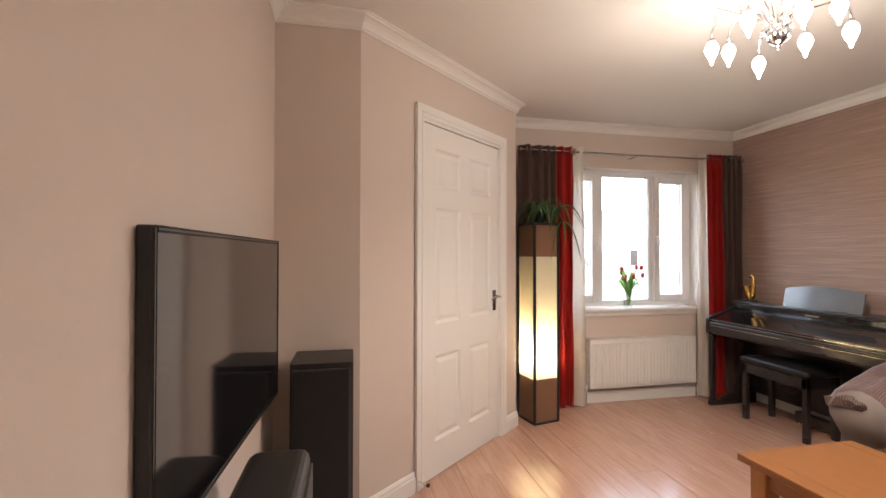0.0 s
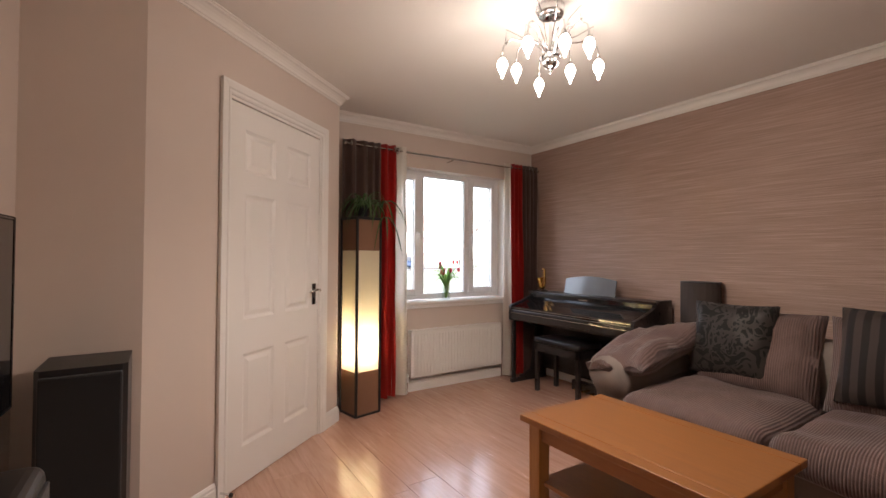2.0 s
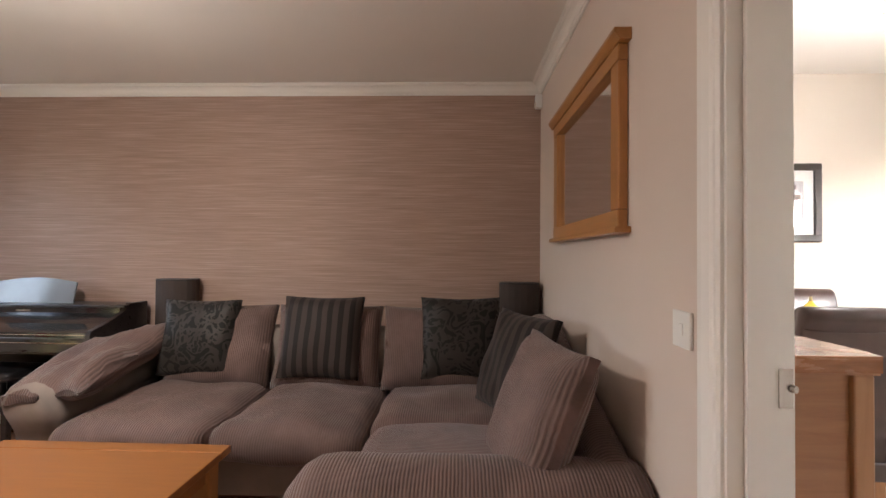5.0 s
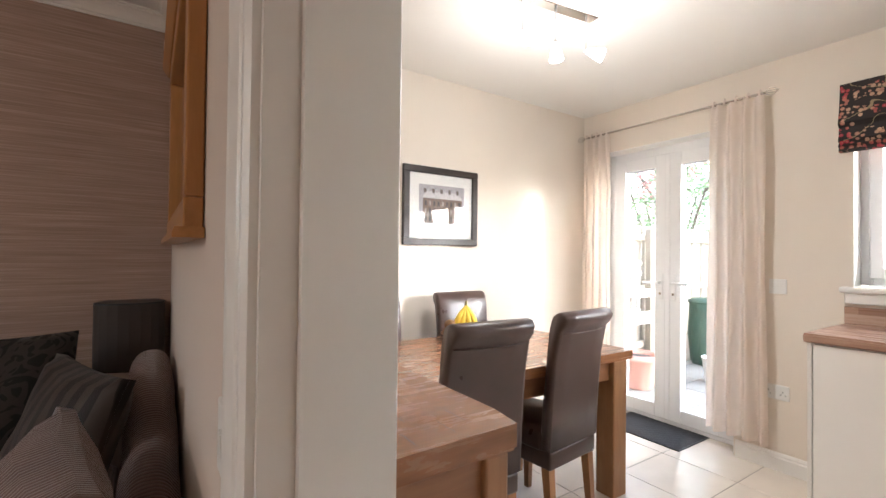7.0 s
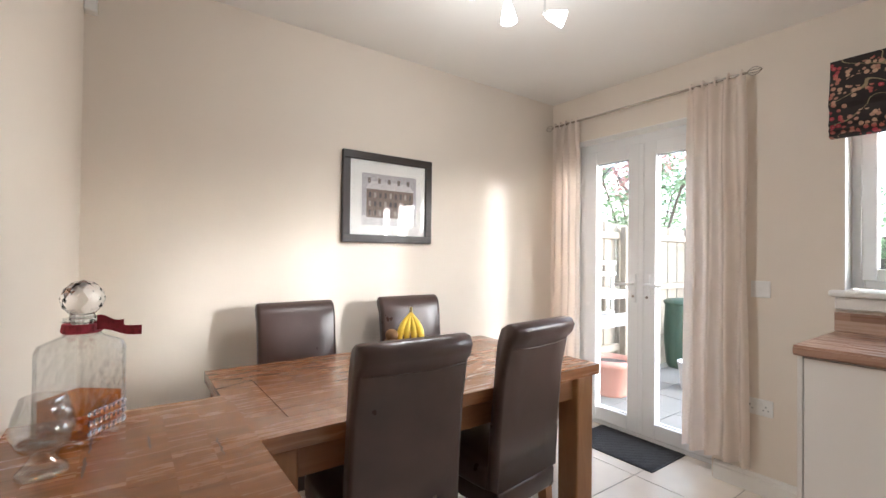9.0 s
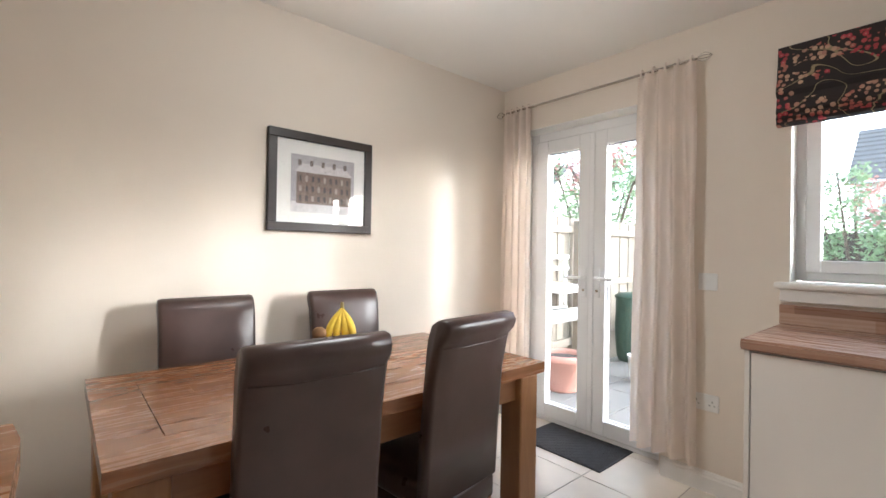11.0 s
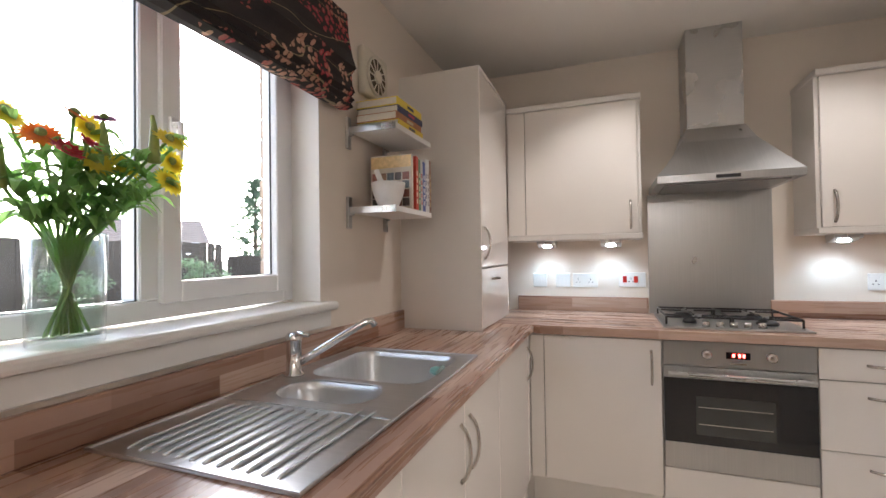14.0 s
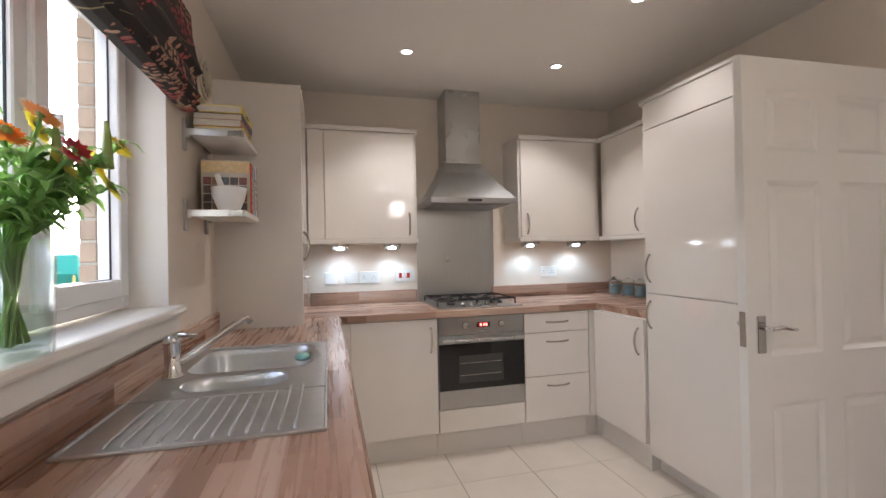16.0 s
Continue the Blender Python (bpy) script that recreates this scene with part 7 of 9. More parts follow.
# vase of mixed flowers on the kitchen window board
def bouquet(at):
    t = thing("vase_of_flowers", at, "glass vase of yellow, orange and red flowers on the window board", "flowers")
    x, y, z = at
    part("vase", lathe(bmesh.new(), [(0.056, 0), (0.060, 0.004), (0.061, 0.06), (0.064, 0.21), (0.060, 0.21), (0.057, 0.06), (0.055, 0.016), (0.001, 0.014)], 24, at, False), CLEAR, t, "clear straight glass vase", True)
    part("water", lathe(bmesh.new(), [(0.054, 0.017), (0.0565, 0.06), (0.057, 0.085), (0.001, 0.086)], 24, at), WATER, t, smooth=True)
    rnd = random.Random(12)
    k_ = 1.12
    specs = [(-0.02, 0.41, "orange"), (-0.085, 0.40, "yellow"), (0.05, 0.43, "purple"), (0.10, 0.39, "yellow"), (-0.13, 0.37, "yellow"), (0.15, 0.36, "yellow"), (0.175, 0.33, "yellow"), (-0.03, 0.35, "red"), (0.03, 0.36, "lily"), (0.07, 0.34, "yellow"), (-0.06, 0.33, "red"), (0.12, 0.31, "yellow"), (-0.10, 0.31, "lily"), (0.02, 0.40, "yellow"), (-0.05, 0.37, "orange"), (0.14, 0.40, "yellow"), (0.08, 0.38, "lily"), (-0.15, 0.34, "yellow"), (0.0, 0.33, "yellow")]
    P = {"orange": cloth("orange_petal", (0.75, 0.25, 0.03), 0.6, 0.55, 200), "yellow": cloth("yellow_petal", (0.75, 0.62, 0.05), 0.6, 0.55, 200), "purple": cloth("plum_petal", (0.25, 0.03, 0.09), 0.6, 0.55, 200), "red": cloth("red_rose_petal", (0.50, 0.03, 0.04), 0.6, 0.55, 200), "lily": plain("green_bud", (0.25, 0.32, 0.08), 0.5, var=0.2, scale=50)}
    stems = bmesh.new()
    foliage = bmesh.new()
    for i, (dx, dz, kind) in enumerate(specs):
        dx = -dx * k_
        dy = rnd.uniform(0.0, 0.13)
        top = Vector((x + dx, y + dy, z + dz * 1.03))
        root = Vector((x - dx * 0.2, y + rnd.uniform(-0.02, 0.02), z + 0.02))
        mid = Vector((x + dx * 0.22, y, z + 0.2))
        tube(stems, [root, mid, (mid + top) / 2 + Vector((0, 0, 0.015)), top], 0.003, 6)
        for q in range(6):
            s = rnd.uniform(0.1, 0.92)
            p = mid.lerp(top, s)
            leafy(foliage, p, 2, rnd.uniform(0.05, 0.095), 0.4, 0.014, i * 17 + q, 4, 0.5)
        bm = bmesh.new()
        if kind == "lily":
            tube(bm, [top - Vector((0, 0, 0.04)), top, top + Vector((0, 0, 0.03)), top + Vector((0.004, 0, 0.055))], 0.012, 8, 0.004)
            part("bud", bm, P[kind], t, "closed green lily bud", True)
            continue
        r = 0.038 if kind in ("orange", "yellow") else 0.030
        n = 18 if kind != "red" else 9
        tilt = Matrix.Translation(top) @ Matrix.Rotation(rnd.uniform(-0.6, 0.6), 4, "Y") @ Matrix.Rotation(rnd.uniform(-1.3, -0.35), 4, "X")
        for ring, (rr, lift) in enumerate(((1.0, 0.1), (0.75, 0.35), (0.45, 0.55))):
            for k in range(n):
                a = 2 * math.pi * (k + ring * 0.5) / n
                c, s_ = math.cos(a), math.sin(a)
                w_ = r * rr * 2.4 / n
                pts = [(0.1 * r, -w_ * 0.4), (0.65 * r * rr, -w_), (r * rr, 0), (0.65 * r * rr, w_), (0.1 * r, w_ * 0.4)]
                bm.faces.new([bm.verts.new((c * u - s_ * v, s_ * u + c * v, lift * r * (u / r) * (0.5 if kind != "red" else 1.6))) for u, v in pts])
        bm.transform(tilt)
        part("flower_head", bm, P[kind], t, "open %s flower head" % kind)
        part("flower_eye", ball(bmesh.new(), top + Vector((0, 0, 0.004)), r * 0.25, 8), P["lily"], t)
    part("stem_bunch", stems, LEAF, t, kind="stuff")
    part("foliage", foliage, LEAF, t, kind="stuff")


bouquet((0.252, YS - 0.002, KZ0 + 0.0045))


# dining curtains
t = thing("curtain_pole", (2.1, -2.90, 2.25), "thin steel curtain pole with wire finials", "curtain pole")
part("pole", tube(bmesh.new(), [(1.43, -2.90, 2.235), (2.73, -2.90, 2.235)], 0.008, 10), NICKEL, t)
for fx, s in ((1.43, -1), (2.73, 1)):
    for k in range(4):
        a = k * math.pi / 2
        pts = [(fx + s * 0.075 * u, -2.90 + 0.022 * math.sin(math.pi * u) * math.cos(a), 2.235 + 0.022 * math.sin(math.pi * u) * math.sin(a)) for u in [i / 8 for i in range(9)]]
        part("finial_wire", tube(bmesh.new(), pts, 0.0022, 5), NICKEL, t, "open wire finial")
for bx in (1.535, 2.70):
    part("bracket", tube(bmesh.new(), [(bx, -2.90, 2.24), (bx, -2.94, 2.23), (bx, YS, 2.23)], 0.007, 8), NICKEL, t)
for x0, x1, nf, sd in ((1.43, 1.73, 4, 2), (2.49, 2.73, 4, 6)):
    c = thing("curtain", ((x0 + x1) / 2, -2.90, 0.14), "long beige tab-top curtain beside the garden doors", "curtain", "garden door curtains")
    part("drape", curtain(bmesh.new(), x0, x1, -2.90, 0.15, 2.225, nf, 0.034, sd, 0.05, thick=0), BEIGE, c, smooth=True)
    for k in range(5):
        tx = x0 + 0.02 + (x1 - x0 - 0.04) * k / 4
        bm = bmesh.new()
        tube(bm, [(tx, -2.90 + 0.014 * math.cos(a), 2.237 + 0.022 * math.sin(a)) for a in [i * math.pi / 5 for i in range(11)]], 0.006, 6, cap=False)
        part("tab", bm, BEIGE, c)

t = thing("doormat", (2.18, -2.93, 0), "charcoal ribbed doormat in front of the garden doors", "doormat")
bm = bmesh.new()
nx_, ny_ = 44, 26
gv = [[bm.verts.new((1.84 + 0.58 * i / nx_, -2.725 - 0.385 * j / ny_, 0.007 + 0.002 * ((i + j) % 4 < 2) + 0.001 * noise.noise(Vector((i, j, 0))))) for j in range(ny_ + 1)] for i in range(nx_ + 1)]
for i in range(nx_):
    for j in range(ny_):
        bm.faces.new((gv[i][j], gv[i + 1][j], gv[i + 1][j + 1], gv[i][j + 1]))
part("mat_surface", bm, MAT_G, t)
part("backing", B(1.83, 2.43, -3.116, -2.718, 0.0, 0.006, 0.002, 1), BLACK, t)


# dining table and sideboard
def planked_top(t, x0, x1, y0, y1, z, th, along, width, seed, border=0.13):
    """A rustic top: a frame of planks round a field of short staves, each a part."""
    rnd = random.Random(seed)
    g = 0.0002

    def pl(a, b, c, d, nm="plank"):
        ob = part(nm, B(a + g, b - g, c + g, d - g, z - th, z - rnd.random() * 0.0006, 0.0005, 1), PINE, t)
        return ob
    for a, b in ((x0, x0 + border), (x1 - border, x1)):
        y = y0
        while y < y1 - 0.01:
            e = min(y1, y + rnd.uniform(0.35, 0.6))
            if y1 - e < 0.15:
                e = y1
            pl(a, b, y, e)
            y = e
    for c, d in ((y0, y0 + border), (y1 - border, y1)):
        x = x0 + border
        while x < x1 - border - 0.01:
            e = min(x1 - border, x + rnd.uniform(0.15, 0.3))
            if x1 - border - e < 0.08:
                e = x1 - border
            pl(x, e, c, d)
            x = e
    x = x0 + border + 0.002
    n = max(1, round((x1 - x0 - 2 * border) / width))
    wd = (x1 - x0 - 2 * border - 0.004) / n
    for i in range(n):
        y = y0 + border + 0.002
        while y < y1 - border - 0.012:
            e = min(y1 - border - 0.002, y + rnd.uniform(0.14, 0.42))
            if y1 - border - 0.002 - e < 0.08:
                e = y1 - border - 0.002
            pl(x, x + wd, y, e)
            y = e
        x += wd


def cracks(t, x0, x1, y0, y1, z, count, seed, along):
    """Short dark splits and filled knots in a rustic top, a hair proud of it."""
    rnd = random.Random(seed)
    for k in range(count):
        cx, cy = rnd.uniform(x0 + 0.05, x1 - 0.05), rnd.uniform(y0 + 0.03, y1 - 0.03)
        L, w_ = rnd.uniform(0.015, 0.04), rnd.uniform(0.0006, 0.0018)
        bm = bmesh.new()
        top, low = [], []
        for i in range(9):
            u = i / 8 * 2 - 1
            off = 0.003 * noise.noise(Vector((u * 3, k, seed)))
            half = w_ * (1 - u * u) ** 0.5 + 0.0003
            p, q = (u * L, off + half), (u * L, off - half)
            if along == "y":
                p, q = p[::-1], q[::-1]
            top.append(bm.verts.new((cx + p[0], cy + p[1], z + 0.0004)))
            low.append(bm.verts.new((cx + q[0], cy + q[1], z + 0.0004)))
        for i in range(8):
            bm.faces.new((top[i], top[i + 1], low[i + 1], low[i]))
        part("filled_split", bm, SPLIT, t, "dark filled split in the wood")


def dining_table():
    t = thing("dining_table", (2.14, -1.27, 0), "long rustic wooden dining table with planked top", "table")
    x0, x1, y0, y1, H = 1.69, 2.52, -2.0, -0.505, 0.76
    planked_top(t, x0, x1, y0, y1, H, 0.045, "y", 0.078, 3)
    cracks(t, x0, x1, y0, y1, H, 34, 5, "y")
    part("under_frame", B(x0 + 0.02, x1 - 0.02, y0 + 0.02, y1 - 0.02, H - 0.049, H - 0.0455), PINE_END, t)
    part("apron", frame_rect_plan(x0 + 0.05, x1 - 0.05, y0 + 0.05, y1 - 0.05, H - 0.15, H - 0.049, 0.03), PINE_END, t)
    for x in (x0 + 0.075, x1 - 0.075):
        for y in (y0 + 0.075, y1 - 0.075):
            part("leg", B(x - 0.055, x + 0.055, y - 0.055, y + 0.055, 0, H - 0.049, 0.008, 2), PINE_Z, t)


dining_table()


def sideboard():
    t = thing("sideboard", (1.15, -0.26, 0), "tall narrow rustic wooden sideboard with planked top", "sideboard")
    x0, x1, y0, y1, H = 0.84, 1.445, -0.40, YD - 0.002, 0.97
    th, g = 0.04, 0.0
    rnd = random.Random(8)

    def pl(a, b, c, d, round_at=()):
        """A plank of the top; its corners named in round_at are rounded off."""
        bm = B(a + g, b - g, c + g, d - g, H - th, H - rnd.random() * 0.0003)
        for cx, cy in round_at:
            for v in bm.verts:
                dx, dy = abs(v.co.x - cx), abs(v.co.y - cy)
                if dx < 0.004 and dy < 0.004:
                    v.co.x += 0.012 if cx == x0 else -0.012
                    v.co.y += 0.012 if cy == y0 else -0.012
        part("plank", bm, PINE, t)
    e = 0.085
    pl(x0, x0 + e, y0, y1, ((x0, y0),))
    pl(x1 - e, x1, y0, y1, ((x1, y0),))
    xs = [x0 + e, x0 + e + 0.12, x0 + e + 0.23, x1 - e]
    for c, d in ((y0, y0 + 0.062), (y1 - 0.05, y1)):
        for a, b in zip(xs, xs[1:]):
            pl(a, b, c, d)
    yb = [y0 + 0.062 + k * (y1 - y0 - 0.112) / 4 for k in range(5)]
    for c, d in zip(yb, yb[1:]):
        a = x0 + e
        while a < x1 - e - 0.01:
            b = min(x1 - e, a + rnd.uniform(0.07, 0.2))
            if x1 - e - b < 0.05:
                b = x1 - e
            pl(a, b, c, d)
            a = b
    cracks(t, x0, x1, y0, y1, H, 14, 6, "x")
    part("under_top", B(x0 + 0.015, x1 - 0.015, y0 + 0.015, y1, H - th - 0.006, H - th - 0.0005), PINE_END, t)
    part("body", B(x0 + 0.03, x1 - 0.03, y0 + 0.035, y1, 0.07, H - th - 0.0065), PINE_END, t)
    for x in (x0 + 0.045, x1 - 0.045):
        for y in (y0 + 0.05, y1 - 0.025):
            part("leg", B(x - 0.028, x + 0.028, y - 0.025, y + 0.024, 0, H - th - 0.0065, 0.005, 2), PINE_Z, t)
    for a, b in ((x0 + 0.078, 1.138), (1.148, x1 - 0.078)):
        d = part("door", B(a, b, y0 + 0.022, y0 + 0.0345, 0.12, 0.69, 0.003, 1), PINE_Z, t, "planked wooden door")
        part("drawer_front", B(a, b, y0 + 0.022, y0 + 0.0345, 0.71, 0.89, 0.003, 1), PINE_END, t)
        c = (a + b) / 2
        part("drawer_knob", ball(bmesh.new(), (c, y0 + 0.013, 0.80), 0.014, 10), BLACK, t, "dark round knob", True)


sideboard()


# leather dining chairs
def dining_chair():
    t = thing("dining_chair", (0, 0, 0), "high-backed brown leather dining chair with rolled top", "chair", "chairs round the dining table")
    # local: seat looks along +x, back at x = 0
    prof = [(0.0, 0.40), (-0.012, 0.60), (-0.03, 0.80), (-0.058, 0.93), (-0.082, 0.955), (-0.092, 0.985), (-0.078, 1.008), (-0.048, 1.012), (-0.018, 0.995), (-0.004, 0.965), (0.006, 0.93), (0.022, 0.80), (0.045, 0.60), (0.055, 0.40)]
    bm = bmesh.new()
    hw = 0.182
    ys = [-hw, -hw + 0.012, -hw * 0.5, 0, hw * 0.5, hw - 0.012, hw]
    rows = []
    cxp, czp = -0.01, 0.72
    for j, y in enumerate(ys):
        k = 0.93 if j in (0, len(ys) - 1) else 1.0
        rows.append([bm.verts.new((cxp + (px - cxp) * (k if k == 1 else 0.8), y, czp + (pz - czp) * (1 if k == 1 else 0.985))) for px, pz in prof])
    n = len(prof)
    for a, b in zip(rows, rows[1:]):
        for i in range(n):
            bm.faces.new((a[i], a[(i + 1) % n], b[(i + 1) % n], b[i]))
    bm.faces.new(rows[0][::-1])
    bm.faces.new(rows[-1])
    part("backrest", bm, LEATHER, t, "tall leather back with a rolled top", True, True)
    part("seam", tube(bmesh.new(), [(-0.0575, -hw + 0.012, 0.922), (-0.0615, -hw * 0.4, 0.915), (-0.0615, hw * 0.4, 0.915), (-0.0575, hw - 0.012, 0.922)], 0.0022, 6), LEATHER, t, "stitched seam", True, True)
    part("seat", soft_block(bmesh.new(), 0.02, 0.44, -0.185, 0.185, 0.385, 0.485, 0.03, 0.015, 2, 8, 0.003), LEATHER, t, "padded leather seat", True, True)
    part("seat_skirt", B(-0.002, 0.41, -0.175, 0.175, 0.32, 0.40, 0.01, 2), LEATHER, t, "", True, True)
    for x in (0.03, 0.385):
        for y in (-0.15, 0.15):
            bm = bmesh.new()
            lo = 0.014
            out = -0.03 if x < 0.1 else 0.0
            a = [bm.verts.new((x + out + sx * lo, y + sy * lo, 0)) for sx, sy in ((-1, -1), (1, -1), (1, 1), (-1, 1))]
            b = [bm.verts.new((x + sx * 0.021, y + sy * 0.021, 0.33)) for sx, sy in ((-1, -1), (1, -1), (1, 1), (-1, 1))]
            for i in range(4):
                bm.faces.new((a[i], a[(i + 1) % 4], b[(i + 1) % 4], b[i]))
            bm.faces.new(a[::-1])
            bm.faces.new(b)
            part("leg", bm, PINE_Z, t, "tapered wooden leg", False, True)
    return t


c1 = dining_chair()
c1.matrix_basis = pose(1.595, -0.915, 0, 0, 0, -3)
c1["label"] = "high-backed brown leather dining chair with rolled top"
copy_thing(c1, pose(1.65, -1.49, 0, 0, 0, 6))
copy_thing(c1, pose(2.60, -0.915, 0, 0, 0, 180))
copy_thing(c1, pose(2.60, -1.555, 0, 0, 0, 177))


# fruit
def fruit_bowl(at):
    t = thing("fruit_bowl", at, "shallow wooden bowl on the dining table", "bowl")
    part("bowl", lathe(bmesh.new(), [(0.05, 0), (0.10, 0.012), (0.14, 0.04), (0.135, 0.042), (0.095, 0.02), (0.001, 0.012)], 28, at, False), PINE_END, t, smooth=True)
    x, y, z = at
    bn = thing("bunch_of_bananas", (x, y, z + 0.02), "bunch of ripe yellow bananas in the bowl", "bananas")
    YEL = plain("banana_skin", (0.72, 0.50, 0.04), 0.45, var=0.15, scale=25, relief=0.05)
    root = Vector((x + 0.0, y - 0.01, z + 0.20))
    for k in range(4):
        c_ = (-0.62, -0.22, 0.22, 0.62)[k]
        d = Vector((-0.578 * c_ - 0.816 * 0.35, -0.816 * c_ + 0.578 * 0.35, 0))
        pts = []
        for i in range(9):
            s = i / 8
            pts.append(root + d * (0.085 * math.sin(s * 1.9)) + Vector((0, 0, -0.155 * s)))
        bm = bmesh.new()
        rad = [0.006, 0.010, 0.016, 0.0185, 0.019, 0.0185, 0.016, 0.010, 0.004]
        rings = []
        for p_, r_ in zip(pts, rad):
            rings.append([bm.verts.new(p_ + Vector((r_ * math.cos(q * math.pi / 4), r_ * math.sin(q * math.pi / 4), 0))) for q in range(8)])
        for a_, b_ in zip(rings, rings[1:]):
            for q in range(8):
                bm.faces.new((a_[q], a_[(q + 1) % 8], b_[(q + 1) % 8], b_[q]))
        part("banana", bm, YEL, bn, smooth=True)
    part("stalk", tube(bmesh.new(), [root, root + Vector((0, 0, 0.025))], 0.010, 8, 0.007), plain("banana_stalk", (0.22, 0.16, 0.04), 0.6), bn)
    KIWI = plain("kiwi_skin", (0.22, 0.12, 0.05), 0.85, var=0.2, scale=40, relief=0.3)
    for i, (dx, dy, dz) in enumerate(((0.045, 0.085, 0.045), (-0.01, 0.098, 0.05), (0.02, 0.088, 0.092), (0.075, 0.05, 0.045))):
        single("fruit", ball(bmesh.new(), (x + dx, y + dy, z + dz), 0.032, 12, (1.1, 1, 0.92)), KIWI, "small brown round fruit in the bowl", "fruit", "brown fruit in the bowl", smooth=True)


fruit_bowl((2.36, -1.39, 0.76))


# decanter and glass
def decanter(at):
    t = thing("whisky_decanter", at, "cut crystal decanter half full of whisky with tartan ribbon", "decanter")
    x, y, z = at
    turn = Matrix.Translation(at) @ Matrix.Rotation(radians(-38), 4, "Z")
    body = [(0.056, 0.0), (0.060, 0.005), (0.060, 0.132), (0.056, 0.142), (0.032, 0.153), (0.020, 0.162), (0.018, 0.172), (0.028, 0.176), (0.028, 0.180)]
    bm = lathe(bmesh.new(), body, 4, (0, 0, 0))
    # squared body with chamfered corners
    bmesh.ops.bevel(bm, geom=[e for e in bm.edges if abs(e.verts[0].co.z - e.verts[1].co.z) > 0.004], offset=0.007, segments=2, affect="EDGES")
    bm.transform(turn @ Matrix.Rotation(radians(45), 4, "Z"))
    part("body", bm, CUT_WALL, t, "square cut-glass body")
    bm = lathe(bmesh.new(), [(0.050, 0.009), (0.0535, 0.015), (0.0535, 0.062), (0.050, 0.0625)], 4, (0, 0, 0))
    bmesh.ops.bevel(bm, geom=[e for e in bm.edges if abs(e.verts[0].co.z - e.verts[1].co.z) > 0.004], offset=0.006, segments=1, affect="EDGES")
    bm.transform(turn @ Matrix.Rotation(radians(45), 4, "Z"))
    part("whisky", bm, WHISKY, t, "amber whisky")
    bm = bmesh.new()
    bmesh.ops.create_icosphere(bm, subdivisions=2, radius=0.028)
    bm.transform(Matrix.Translation((x, y, z + 0.209)))
    part("stopper", bm, CUT, t, "faceted ball stopper")
    part("stopper_neck", lathe(bmesh.new(), [(0.012, 0.168), (0.017, 0.180), (0.013, 0.188)], 12, at), CUT, t)
    TARTAN = plain("tartan_ribbon", (0.36, 0.03, 0.05), 0.7, var=0.7, scale=90)
    part("ribbon", lathe(bmesh.new(), [(0.024, 0.158), (0.026, 0.161), (0.024, 0.172), (0.021, 0.172)], 20, at, False), TARTAN, t, "red tartan ribbon")
    for s in (1, -1):
        bm = bmesh.new()
        prev = None
        for i in range(7):
            u = i / 6
            p_ = Vector((x - 0.018 - 0.035 * u * (1 if s > 0 else 0.5), y - 0.018 - 0.055 * u * (1 if s > 0 else 0.6), z + 0.170 - 0.008 * u + 0.002 * math.sin(u * 7) + (0.008 if s < 0 else 0)))
            cur = (bm.verts.new(p_ + Vector((0, 0, 0.007))), bm.verts.new(p_ - Vector((0, 0, 0.007))))
            if prev:
                bm.faces.new((prev[0], prev[1], cur[1], cur[0]))
            prev = cur
        bmesh.ops.solidify(bm, geom=list(bm.faces), thickness=0.0008)
        part("ribbon_tail", bm, TARTAN, t)
    # cut diamonds
    for k in range(8):
        for j in range(3):
            ax = -0.0315 + 0.009 * k
            bm = ball(bmesh.new(), (ax, -0.0428, 0.018 + 0.014 * j), 0.005, 6, (1, 0.35, 1))
            bm.transform(turn)
            part("cut_facet", bm, CUT, t)
    return t


decanter((1.34, -0.18, 0.97))
gx, gy, gz = 1.225, -0.15, 0.97
t = thing("whisky_glass", (gx, gy, gz), "small cut crystal tulip whisky glass", "glass")
part("bowl", lathe(bmesh.new(), [(0.0113, 0.0234), (0.0261, 0.0360), (0.0331, 0.0558), (0.0305, 0.0738), (0.0235, 0.0972), (0.0222, 0.0972), (0.0287, 0.0738), (0.0313, 0.0558), (0.0244, 0.0387), (0.0009, 0.0324)], 20, (gx, gy, gz), False), CUT_WALL, t)
part("foot", lathe(bmesh.new(), [(0.0261, 0.0000), (0.0261, 0.0063), (0.0139, 0.0189), (0.0113, 0.0252)], 20, (gx, gy, gz)), CUT_WALL, t, smooth=True)


